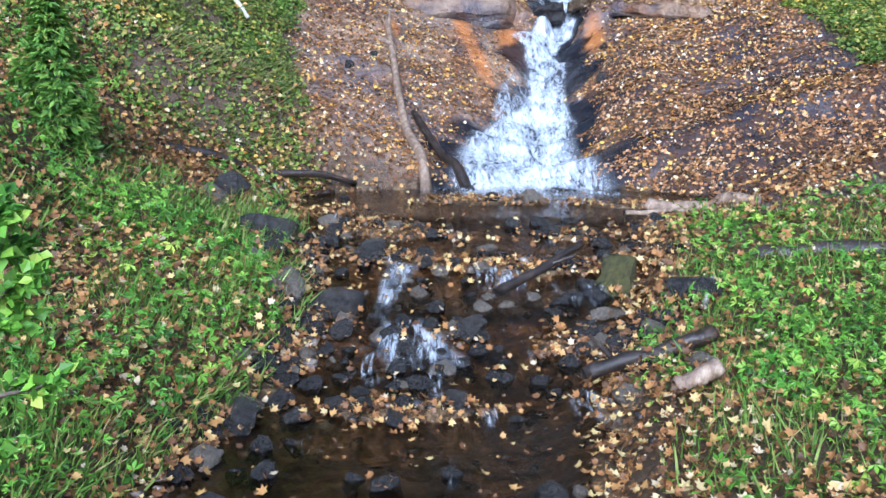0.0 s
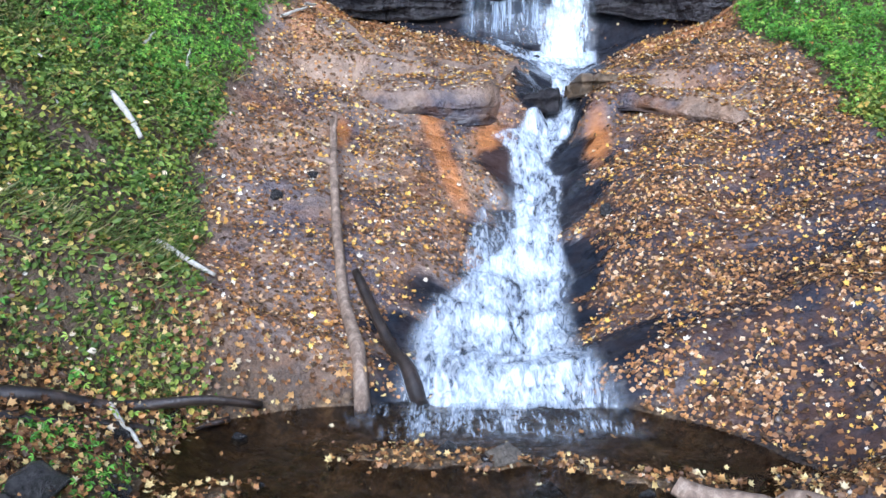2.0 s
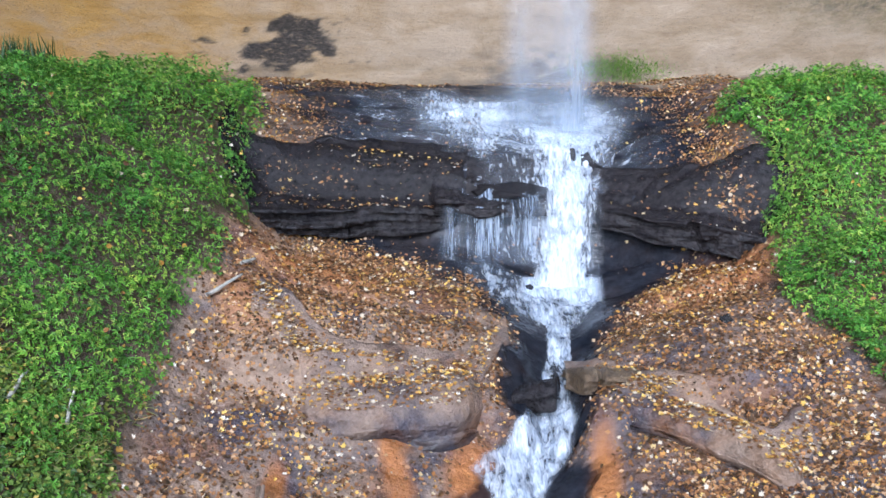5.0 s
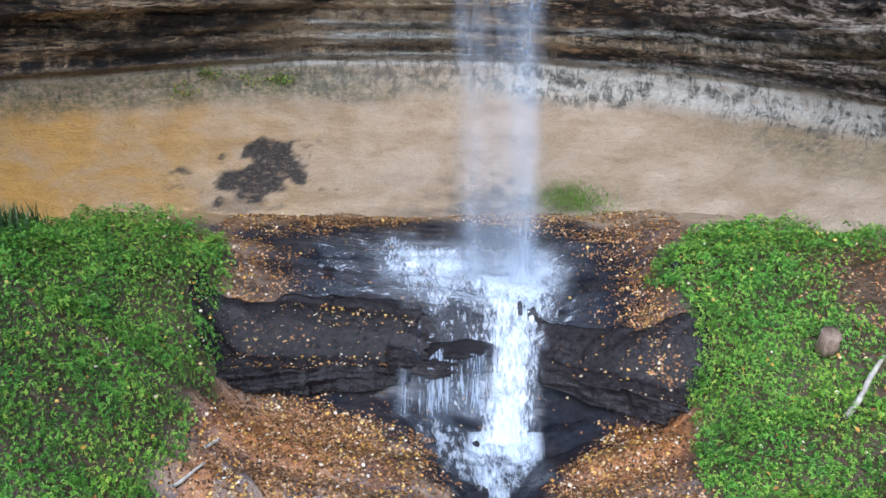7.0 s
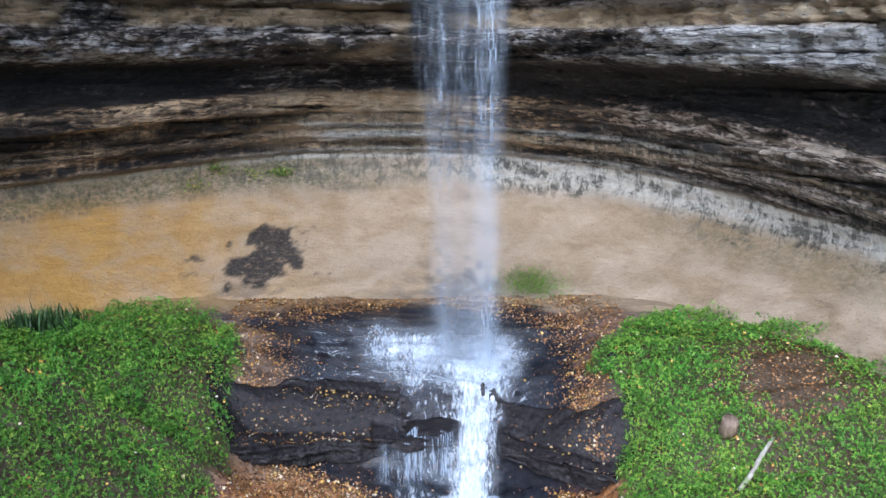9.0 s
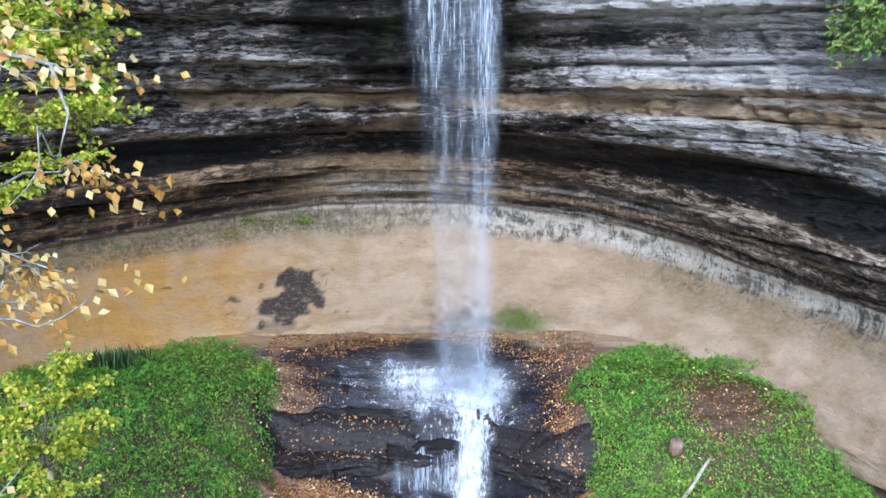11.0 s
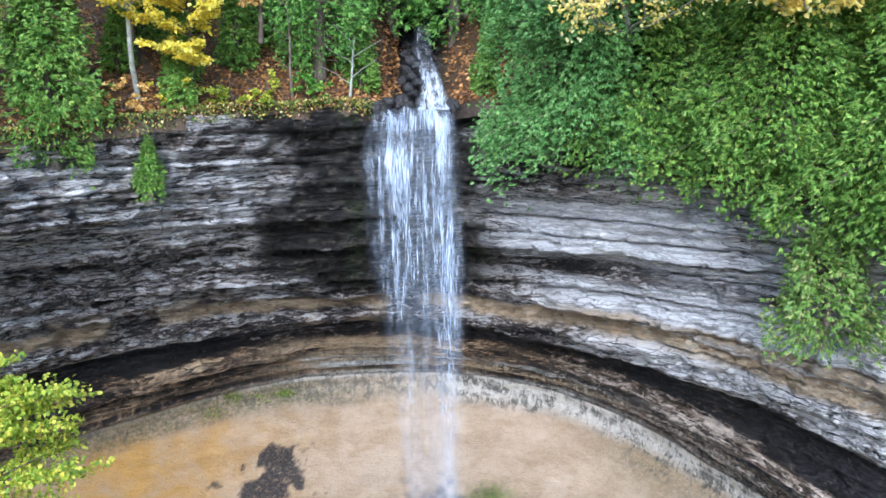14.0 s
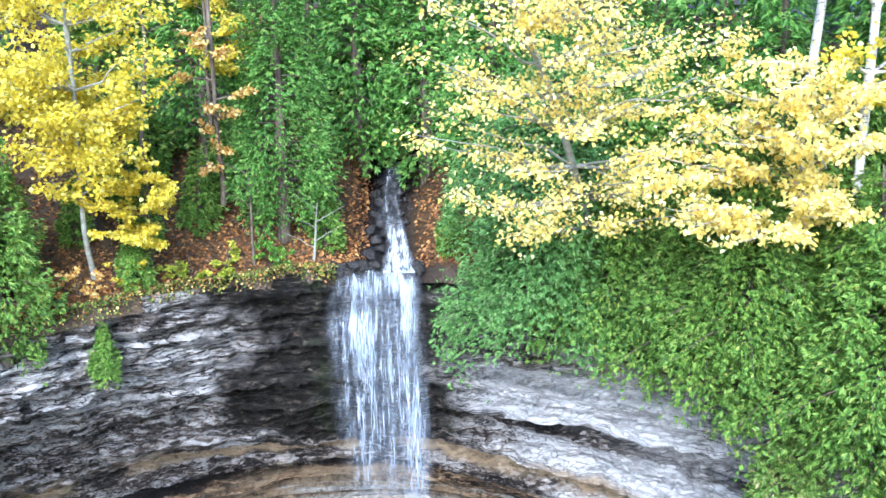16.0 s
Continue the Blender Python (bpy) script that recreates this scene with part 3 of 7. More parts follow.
def ground_z(x, y, fine=True):
    x, y = np.asarray(x, float), np.asarray(y, float)
    xc = channel_x(y)
    dl, dr = np.maximum(xc - x, 0), np.maximum(x - xc, 0)
    # lower valley with the stream
    wz = water_z(y)
    el, er = np.maximum(stream_left(y) - x, 0), np.maximum(x - stream_right(y), 0)
    rise_l = np.interp(y, [3, 8, 11, 13.5], [0.34, 0.32, 0.36, 0.55])
    valley = wz + 0.10 * smooth(0, 0.3, el) + rise_l * np.minimum(el, 3) + 0.6 * np.maximum(el - 2.2, 0)
    valley = valley + 0.10 * smooth(0, 0.3, er) + np.interp(y, [10.4, 11.4], [0.10, 0.40]) * np.minimum(er, 3) + 0.45 * np.maximum(er - 2.5, 0)
    inside = np.minimum(x - stream_left(y), stream_right(y) - x)
    valley = valley - 0.22 * smooth(0.0, 0.7, inside) + 0.25 * smooth(0.1, 0.7, inside) * np.clip(bar(x, y) - 0.1, 0, 1) * (np.abs(y - 8.6) < 4.6)
    # rock apron
    yb = y + 1.2 * smooth(3.7, 6.2, x) * smooth(22.0, 23.0, y) * (1 - smooth(25.0, 27.2, y))
    mid = np.interp(yb, [13, 13.5, 15.5, 17, 18, 19.2, 20.2, 21, 22, 23.5, 24.5, 24.8, 25.1, 26, 27.5, 29, 30.5, 32, 33.5, 36],
                    [-0.2, 0.0, 0.62, 1.25, 1.7, 2.2, 2.65, 3.15, 3.4, 3.8, 4.15, 5.35, 5.6, 6.1, 6.75, 7.1, 7.3, 7.1, 7.0, 7.0])
    gentle = np.interp(y, [13, 15.5, 18, 20.2, 22, 24.5, 26, 29, 30.5, 32, 36], [-0.2, 0.65, 1.75, 2.7, 3.55, 5.3, 6.0, 6.9, 7.2, 7.0, 7.0])
    shelf = smooth(22.2, 23.2, y)
    left = (0.23 - 0.15 * shelf) * dl + 0.42 * np.maximum(dl - 4.2 - 0.8 * shelf, 0)
    right = (0.30 - 0.24 * shelf) * np.minimum(dr, 4.5) + 0.16 * np.maximum(dr - 4.5, 0) + 0.8 * shelf * np.clip(dr - 2.8, 0, 1.6)
    back = 1 - 0.6 * smooth(26, 30.5, y)
    bank = np.maximum(smooth(4.6, 6.4, dl), smooth(3.0, 4.2, dr))
    apron = mid * (1 - bank) + gentle * bank + (left + right) * back
    cap = np.interp(y, [18, 21, 23, 24.5, 26.5, 28, 29.5, 31.5], [12, 8.6, 7.5, 7.25, 7.3, 7.4, 7.4, 7.1])
    apron = np.where(apron > cap - 0.5, cap - 0.5 * np.exp(-np.maximum(apron - cap + 0.5, 0) / 0.5), apron)
    # bedrock steps on the apron
    w = 0.25 * vnoise(x * 0.9, y * 0.3, 4.0)
    step_l = 0.38 * smooth(19.75 + w, 19.95 + w, y - 0.06 * dl) * (1 - smooth(20.4, 22.2, y)) * smooth(-2.3, -1.4, x) * (1 - smooth(2.2, 2.5, x))
    step_r = 0.34 * smooth(19.5 + w, 19.66 + w, y + 0.05 * dr) * (1 - smooth(20.0, 21.8, y)) * smooth(2.8, 3.1, x) * (1 - smooth(5.0, 6.3, x))
    bulge = 0.35 * np.exp(-(((x - 3.6) / 0.8) ** 2 + ((y - 16.6) / 1.3) ** 2))
    apron = apron + step_l + step_r + bulge
    gully = -0.30 * np.exp(-((x - xc) / np.interp(y, [13.5, 15, 18, 20, 23, 24.5], [1.6, 1.3, 0.8, 0.5, 0.9, 1.6])) ** 2) * smooth(13.6, 14.6, y) * (1 - smooth(24.5, 26, y))
    apron = apron + gully
    tread = (y + 0.12 * dl * 0 + 0.25 * vnoise(x * 0.5, y * 0.4, 6.0)) * 2.1
    stair = 0.07 * (smooth(0.7, 1.0, tread - np.floor(tread)) - (tread - np.floor(tread))) * smooth(25.0, 25.3, y) * (1 - smooth(27.5, 28.6, y)) * (1 - bank)
    apron = apron + stair
    t = smooth(13.0, 14.2, y + 0.25 * vnoise(x * 0.7, 2.0, 1.0))
    z = valley * (1 - t) + apron * t
    if fine:
        rough = np.clip(0.5 + 0.5 * t, 0, 1)
        z = z + 0.10 * fbm(x * 0.55, y * 0.55, 3.3, 4) * rough + 0.05 * fbm(x * 2.6, y * 2.6, 8.1, 4)
        terr = fbm(x * 0.25, y * 1.3, 1.7, 3)
        z = z + t * 0.05 * np.sign(terr) * smooth(0.02, 0.12, np.abs(terr))
    return z


def growing(a, b, step, far, factor=1.25):
    """Fine even steps from a to b, then growing steps out to far on both sides."""
    mid = np.arange(a, b + step / 2, step)
    out, d, s = [], 0.0, step
    while d < far:
        s *= factor
        d += s
        out.append(d)
    out = np.array(out)
    return np.concatenate([a - out[::-1], mid, b + out])


gx = growing(-9, 13, 0.085, 900)
gy = np.concatenate([3 - growing(0, 0.01, 0.085, 900)[growing(0, 0.01, 0.085, 900) > 0.02][::-1], np.arange(3, 37, 0.085)])
X, Y = np.meshgrid(gx, gy)
far = smooth(30, 200, np.hypot(X, Y - 15))
Z = ground_z(np.clip(X, -16, 22), Y) * (1 - far) + far * 4.0
# unseen rises beside and behind the camera, added to block low sky light
sides = 11 * smooth(0, 17, np.abs(X - 1) - 11.5) * (1 - smooth(16, 21, Y)) + 10 * smooth(14, 42, -Y)
Z = Z + sides * (1 - far)
in_stream = smooth(-0.15, 0.1, np.minimum(X - stream_left(Y), stream_right(Y) - X)) * (1 - smooth(13.3, 13.8, Y)) * (Y > -50)
edge = 0.35 * fbm(X * 1.3, Y * 1.3, 5.0, 3)
rocky = smooth(-0.3, 0.3, np.minimum(X - rock_left(Y), rock_right(Y) - X) + edge) * smooth(13.0, 13.8, Y + 2.8 * smooth(2.4, 3.4, X))
near = np.abs(X - channel_x(Y) + 1.0 * smooth(23, 25, Y)) + 1.1 * fbm(X * 0.8, Y * 2.2, 5.0, 4)
wet_w = np.interp(Y, [13, 14, 16, 18, 20, 21.5, 23.2, 24, 26, 27.5, 28.5, 29.8], [2.0, 1.9, 1.2, 0.9, 0.5, 1.1, 2.3, 3.8, 4.8, 5.0, 4.4, 2.4])
wet = (1 - smooth(0.75, 1.1, near / wet_w)) * smooth(13.0, 13.5, Y) * smooth(0, 0.8, 30.2 - Y)
YB = Y + 1.2 * smooth(3.7, 6.2, X) * smooth(22.0, 23.0, Y) * (1 - smooth(25.0, 27.2, Y))
face = smooth(24.0, 24.3, YB) * (1 - smooth(24.9, 25.2, YB)) * rocky
wet = np.maximum(wet, face * 0.9)
wet = np.maximum(wet, np.clip(0.55 + 1.2 * fbm(X * 0.7, Y * 0.9, 2.0, 4), 0, 0.75) * smooth(2.4, 3.2, X) * (1 - smooth(15.5, 20, Y)) * smooth(10.5, 11.2, Y) * rocky)


def patch(cx, cy, rx, ry, tilt=0.0):
    u, v = (X - cx) + tilt * (Y - cy), Y - cy
    return 1 - smooth(0.5, 1.1, np.sqrt((u / rx) ** 2 + (v / ry) ** 2) + 0.8 * edge)


rust = np.max([patch(1.5, 19.0, 0.5, 0.8), patch(0.55, 18.6, 0.26, 1.6, 0.28), patch(3.15, 19.0, 0.3, 0.9, -0.1), patch(-1.0, 18.3, 0.2, 0.6),
               0.9 * patch(-0.9, 22.8, 1.9, 1.5), 0.85 * patch(5.3, 22.6, 1.5, 1.1), 0.6 * patch(-1.6, 20.9, 1.0, 0.7), patch(0.5, 19.6, 0.25, 0.4)], axis=0) * rocky
sandy = smooth(28.7, 29.7, Y + 0.035 * (X - 2) ** 2 + edge)
ground = bulk("ground", np.stack([X, Y, Z], -1).reshape(-1, 3), grid_faces(*X.shape), GROUND,
              attrs={"rocky": rocky, "buff": np.clip((1 - smooth(0.5, 2.5, X)) * (0.45 + 0.55 * smooth(16.5, 19, Y)) + 0.3 * smooth(16, 20, Y), 0, 1), "wet": wet, "rust": rust, "streambed": in_stream, "sandy": sandy, "golden": np.exp(-((X + 8.0) / 5.0) ** 2)})
tagged(ground, "leaf-strewn valley floor of wet brown bedrock and dark soil", "ground", kind="structure")


# ---------- the sandstone cliff: a horseshoe that overhangs its own foot ----------
CZ = [6.4, 7.4, 8.2, 9.0, 9.8, 10.6, 11.1, 11.2, 11.6, 11.68, 12.0, 12.1, 12.5, 12.58, 13.1, 13.2, 14.0, 14.16, 14.6, 15.0, 15.3, 15.5, 16.2, 17.2, 18.2, 19.2, 20.2, 21.2, 22.2]
CY = [30.0, 30.9, 32.4, 33.8, 34.7, 35.0, 34.9, 34.5, 34.4, 34.1, 34.0, 33.8, 33.7, 33.4, 33.3, 33.2, 32.7, 31.5, 30.9, 30.7, 30.58, 30.48, 29.5, 28.4, 27.6, 27.0, 26.7, 26.5, 26.4]


def strata(x, z):
    """Height within the pile of beds, which dips towards both ends of the horseshoe."""
    dip = np.interp(x, [-12, -9, -5.5, -2, 3, 5, 8, 10, 12, 14, 18], [0.9, 0.6, 0.3, 0, 0, 0.1, 0.35, 0.6, 1.0, 1.5, 2.2])
    return z + dip * np.interp(z, [7.5, 10, 12, 13.5, 15, 22], [0, 1, 1, 0.55, 0.3, 0.2])


def band(v, a, b, soft=0.08):
    return smooth(a - soft, a + soft, v) * (1 - smooth(b - soft, b + soft, v))


def cliff_top(x):
    return np.interp(x, [-20, -8, -5, -3, 0.8, 1.4, 2.7, 4.0, 4.6, 7, 10, 14, 20], [20.8, 21.3, 21.6, 21.85, 22.0, 21.9, 21.75, 21.9, 22.0, 21.3, 20.4, 19.8, 19.5])


BEDS = 15.4 + np.concatenate([[0], np.cumsum(np.random.default_rng(5).choice([0.22, 0.3, 0.5, 0.75, 1.1], 60))])


def bedded(x, z):
    """Heights drawn together into courses, so that the overhang climbs in vertical faces and flat undersides."""
    w = 0.22 * vnoise(x * 0.11, 3.1, 0.0) + 0.05 * vnoise(x * 0.8, 1.1, 0.0)
    zz = z + w
    n = np.clip(np.searchsorted(BEDS, zz) - 1, 0, len(BEDS) - 2)
    h = BEDS[n + 1] - BEDS[n]
    f = np.clip((zz - BEDS[n]) / h, 0, 1)
    q = BEDS[n] + h * smooth(0.0, 0.16, f) - w
    return np.where(zz > BEDS[0], 0.12 * z + 0.88 * q, z), n, f


def cliff_y(x, z):
    d = x - 1.5
    r = np.maximum(d, 0)
    t = smooth(10.5, 15, z)
    rr = np.maximum(r - 0.8 - 1.4 * smooth(15.2, 17, z), 0)
    right = (1 - t) * 0.0075 * r ** 2.85 + t * 0.2 * rr ** 1.55
    l = np.maximum(-d, 0)
    jut = smooth(17.5, 20.5, z)
    left = 0.04 * l ** 2 * (1 + 0.7 * jut) + 0.14 * l * jut
    return np.interp(strata(x, z), CZ, CY) - np.minimum(right, 3 * np.maximum(r, 0.01)) - left


def cliff_push(x, y, z):
    """How far the beds stand out (+) or lie back: stepped courses with broken edges."""
    zz = z + 0.10 * vnoise(x * 0.13, 3.1, 0.0) + 0.03 * vnoise(x * 0.9, y * 0.9, z)
    hard = smooth(11.2, 12.2, strata(x, z)) * (0.55 + 0.45 * smooth(13.6, 14.4, z))
    thick = fbm(zz * 0.85, 0.3, 0.0, 3) * 1.1
    course = np.floor(zz * 2.6 + 0.6 * vnoise(zz * 0.9, 1.0, 2.0))
    block = vnoise(course * 3.7, x * 0.32 + course * 1.9, 0.4)
    thin = np.floor(zz * 7.5)
    sliver = vnoise(thin * 2.3, x * 0.7 + thin, y * 0.35)
    rough = fbm(x * 1.6, y * 1.6, z * 2.6, 4)
    bed = zz * 1.55 + 0.5 * vnoise(zz * 0.7, 4.0, 1.0)
    f = bed - np.floor(bed)
    jut = vnoise(np.floor(bed) * 5.3, x * 0.22 + np.floor(bed) * 2.7, 3.0)
    crack = np.exp(-(f / 0.10) ** 2) * (0.22 + 0.22 * vnoise(x * 0.5, np.floor(bed) * 3.0, 2.0))
    upper = 0.4 * thick + 0.34 * jut * smooth(0, 0.12, f) + 0.24 * block + 0.14 * sliver + 0.55 * rough + 0.3 * np.maximum(0, fbm(x * 0.8, y * 0.8, z * 1.5, 4)) + 0.18 * fbm(x * 4.5, y * 4.5, z * 6.5, 3) + 0.15 * f - crack
    layer = strata(x, z) + 0.06 * vnoise(x * 0.6, 2.2, 0.0)
    shelf = 0.55 * band(layer, 12.5, 13.1, 0.06) * (1 - smooth(-2.6, -1.6, x)) + 0.25 * band(layer, 12.25, 12.8, 0.06) * smooth(7, 9, x)
    brow = 0.35 * band(layer, 14.2, 15.0, 0.12) * (0.5 + vnoise(x * 0.35, 6.0, 2.0))
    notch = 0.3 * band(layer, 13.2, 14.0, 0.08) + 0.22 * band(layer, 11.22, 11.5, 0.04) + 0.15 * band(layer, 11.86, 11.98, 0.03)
    lower = 0.16 * fbm(x * 0.5, y * 0.5, z * 1.2, 4) + 0.06 * rough
    return hard * upper + (1 - hard) * lower + shelf + brow - notch * (0.8 + 0.4 * vnoise(x * 0.4, 5.0, 1.0))


us = [-24.0]
while us[-1] < 23:
    slope = abs(float(cliff_y(us[-1] + 0.05, 15.0) - cliff_y(us[-1], 15.0))) / 0.05
    us.append(us[-1] + 0.075 / math.sqrt(1 + slope * slope))
us = np.array(us)
levels = np.linspace(0, 1, 330)
U, V = np.meshgrid(us, levels)
CZZ = 5.8 + V * (cliff_top(U) - 5.8)
ZQ, BED, BF = bedded(U, CZZ)
Y0 = cliff_y(U, ZQ)
dydx = np.gradient(Y0, us, axis=1)
nx, ny = dydx / np.sqrt(1 + dydx ** 2), -1 / np.sqrt(1 + dydx ** 2)
push = cliff_push(U, Y0, CZZ) * (1 - 0.8 * smooth(0.97, 1.0, V))
push = push + smooth(15.3, 15.6, CZZ) * (0.42 * vnoise(BED * 4.3, U * 0.3 + BED * 2.1, 7.0) - 0.26 * np.exp(-(BF / 0.10) ** 2) * (0.5 + 0.5 * vnoise(U * 0.4, BED * 3.3, 2.0)))
notch_lip = np.exp(-((U - 2.7) / 1.3) ** 4) * smooth(19.5, 21.0, CZZ)
push = push - 0.5 * notch_lip
CX, CYY = U + nx * push, Y0 + ny * push
cn = fbm(CX * 0.6, CYY * 0.6, CZZ * 0.8, 3)
ST = strata(CX, CZZ) + 0.10 * cn + 0.05 * vnoise(CX * 0.7, 3.1, 0.0)
cl = fbm(CX * 0.22, CZZ * 0.5, 7.7, 3)
middle = np.exp(-((CX + 0.1) / 3.1) ** 4)
rightward = smooth(3.6, 5.2, CX)
bank = 1 - smooth(11.1, 11.3, ST)
# tan and pale beds
seam = band(ST, 15.0, 15.5, 0.1) * smooth(-0.8, -0.4, vnoise(CX * 0.45, 1.0, 0.0) + 0.6 * cn) + middle * band(ST, 12.3, 13.15, 0.1) * smooth(-0.35, 0.0, cn)
seam = seam + 0.95 * middle * band(ST, 11.2, 12.4, 0.1) * smooth(-0.45, -0.05, fbm(CX * 0.8, ST * 3.0, 1.0, 3)) + 0.75 * rightward * (1 - smooth(8, 10, CX)) * band(ST, 11.3, 12.0, 0.1) * smooth(-0.1, 0.2, fbm(CX * 0.8, ST * 3.0, 4.0, 3))
seam = seam + 0.85 * band(ST, 14.2, 15.2, 0.2) * np.exp(-((CX - 0.3) / 1.3) ** 4) * smooth(-0.3, 0.15, cn)
seam = seam + 0.9 * band(ST, 15.6, 15.95, 0.1) * smooth(6.5, 8.0, CX) * smooth(-0.2, 0.2, vnoise(CX * 0.5, 4.0, 0.0)) + 0.6 * band(ST, 15.4, 16.0, 0.2) * (1 - smooth(-3.2, -2.2, CX)) * smooth(0.0, 0.3, cn)
for zs, ws in ((12.85, 0.06), (12.4, 0.06), (12.02, 0.09), (11.72, 0.10)):
    seam = seam + np.exp(-((ST - zs) / ws) ** 2) * smooth(-0.3, 0.15, vnoise(CX * 0.4, zs * 3.0, 0.0)) * (0.35 + 0.65 * middle + 0.4 * rightward * (zs < 12.1))
chalk = band(ST, 11.95, 12.12, 0.05) * smooth(-0.5, 0.0, vnoise(CX * 0.3, 5.0, 0.0)) * (0.25 + 0.75 * smooth(-3, -1, CX))
chalk = chalk + band(ST, 10.95, 11.3, 0.07) * (0.35 + 0.5 * middle + 0.3 * rightward) + band(ST, 11.55, 11.85, 0.06) * middle * smooth(-0.1, 0.3, vnoise(CX * 0.5, 9.0, 0.0))
chalk = np.clip(chalk, 0, 1) * (1 - smooth(9.5, 11.5, CX)) * (1 - 0.6 * smooth(-3.5, -6.5, CX))
clean = smooth(4.9, 5.7, CX + 0.6 * cn) * (1 - smooth(10.4, 11.2, CX + cn)) * band(ST, 17.45, 19.3, 0.2) * smooth(-0.75, -0.4, vnoise(CX * 0.35, CZZ * 1.1, 8.0))
clean = clean + 0.85 * smooth(6.0, 7.5, CX) * band(ST, 15.6, 16.9, 0.12) * smooth(-0.45, 0.0, cl + 0.6 * cn) + 0.6 * smooth(9.0, 10.5, CX) * band(ST, 14.4, 18.4, 0.2) * smooth(-0.25, 0.15, cn + 0.5 * cl)
green = (np.exp(-((CX - 4.6) / 0.3) ** 2) + np.exp(-((CX - 0.8) / 0.3) ** 2)) * smooth(15.5, 17.5, CZZ) * smooth(-0.3, 0.2, cn)
golden = np.exp(-((CX + 8.0) / 4.6) ** 2) * (1 - smooth(9.3, 10.3, CZZ))
pale = (0.75 * band(ST, 10.1, 11.25, 0.35) * smooth(2.2, 4.6, CX) + 0.25 * smooth(9.8, 10.6, ST) * middle) * bank
mossy = band(ST, 10.1, 11.2, 0.2) * bank * (1 - smooth(-2.6, 0.5, CX)) + 0.45 * band(ST, 9.8, 10.6, 0.2) * middle + 0.5 * rightward * band(ST, 8.6, 10.0, 0.4) * smooth(8, 11, CX)
drips = smooth(9.7, 10.3, ST + 0.5 * cn) * (1 - smooth(12.3, 12.6, ST)) * (0.75 + 0.5 * rightward) + 0.8 * smooth(8.5, 11, CX) * band(ST, 9.2, 10.4, 0.4)
# the 13.1 to 14.1 band paints the notch's shade into the rock
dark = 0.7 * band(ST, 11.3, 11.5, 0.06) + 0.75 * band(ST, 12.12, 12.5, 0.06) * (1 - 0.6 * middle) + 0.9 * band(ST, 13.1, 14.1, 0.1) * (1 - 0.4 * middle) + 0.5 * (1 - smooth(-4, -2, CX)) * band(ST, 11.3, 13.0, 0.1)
ragged = 0.7 * fbm(CX * 1.6, CZZ * 2.4, 6.0, 4) + 1.0 * fbm(CX * 3.2, CZZ * 6.0, 2.0, 4)
stain = 1 - smooth(0.6, 1.0, np.minimum(np.hypot((CX + 2.8) / 1.2, (CZZ - 8.45) / 0.34), np.hypot((CX + 3.05) / 1.7, (CZZ - 7.98) / 0.46)) + 0.9 * ragged)
stain = np.clip(stain + 0.5 * (1 - smooth(0.5, 1.1, np.hypot((CX + 3.1) / 1.0, (CZZ - 7.4) / 0.35) + ragged)), 0, 1)
fresh = 0.03 + 0.02 * band(ST, 11.2, 13.1, 0.1) + 0.03 * (1 - smooth(-2.6, -1.4, CX + cn)) * smooth(15.4, 16, ST) + 0.07 * np.exp(-((CX + 3.2) / 1.9) ** 4) * band(ST, 18.7, 20.9, 0.4)
fresh = fresh + rightward * (0.08 * band(ST, 15.5, 16.9, 0.15) - 0.12 * band(ST, 16.95, 17.35, 0.08) + 0.09 * smooth(17.4, 17.8, ST) - 0.10 * smooth(19.3, 19.8, ST) * smooth(4, 5, CX))
# beds 13.1 to 14.05 lose paleness to paint the notch's shade
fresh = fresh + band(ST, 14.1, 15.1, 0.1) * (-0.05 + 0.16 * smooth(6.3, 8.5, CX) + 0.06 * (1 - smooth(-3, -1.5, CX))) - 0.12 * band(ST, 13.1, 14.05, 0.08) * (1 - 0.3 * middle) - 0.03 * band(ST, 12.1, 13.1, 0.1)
fresh = fresh + 0.02 * band(ST, 12.55, 13.05, 0.05) * (1 - smooth(-2.6, -1.6, CX)) + 0.05 * band(ST, 12.3, 12.9, 0.06) * smooth(8, 10, CX) + 0.06 * smooth(7, 9, CX) * smooth(14.2, 14.6, ST)
chips = 0.25 + 0.45 * band(ST, 14.1, 15.0, 0.1) + 0.4 * np.exp(-((CX + 2.2) / 1.6) ** 2) * band(ST, 16.6, 20.2, 0.5)
wetc = 2.1 * np.exp(-((CX - 2.0 + 0.9 * smooth(15.8, 17, CZZ) + 3.6 * fbm(CX * 0.7, CZZ * 0.8, 4.4, 4)) / (2.1 + 0.8 * smooth(15.8, 17, CZZ))) ** 2) * smooth(15.5, 16.0, CZZ)
wetc = wetc + 0.9 * smooth(0.95, 0.985, V) * smooth(-4.5, -3, CX) * (1 - smooth(5, 6, CX))
wetc = np.clip(wetc * smooth(-1.0, 0.4, cn + 2.2 * smooth(-2.6, -0.4, CX) - 0.5 + 0.9 * fbm(CX * 2.2, CZZ * 2.6, 3.3, 4)), 0, 1)
wetc = np.maximum(wetc, 0.8 * (1 - smooth(6.9, 7.9, CZZ + 0.9 * ragged)) * np.exp(-((CX - 2.9 + ragged) / 2.4) ** 2))
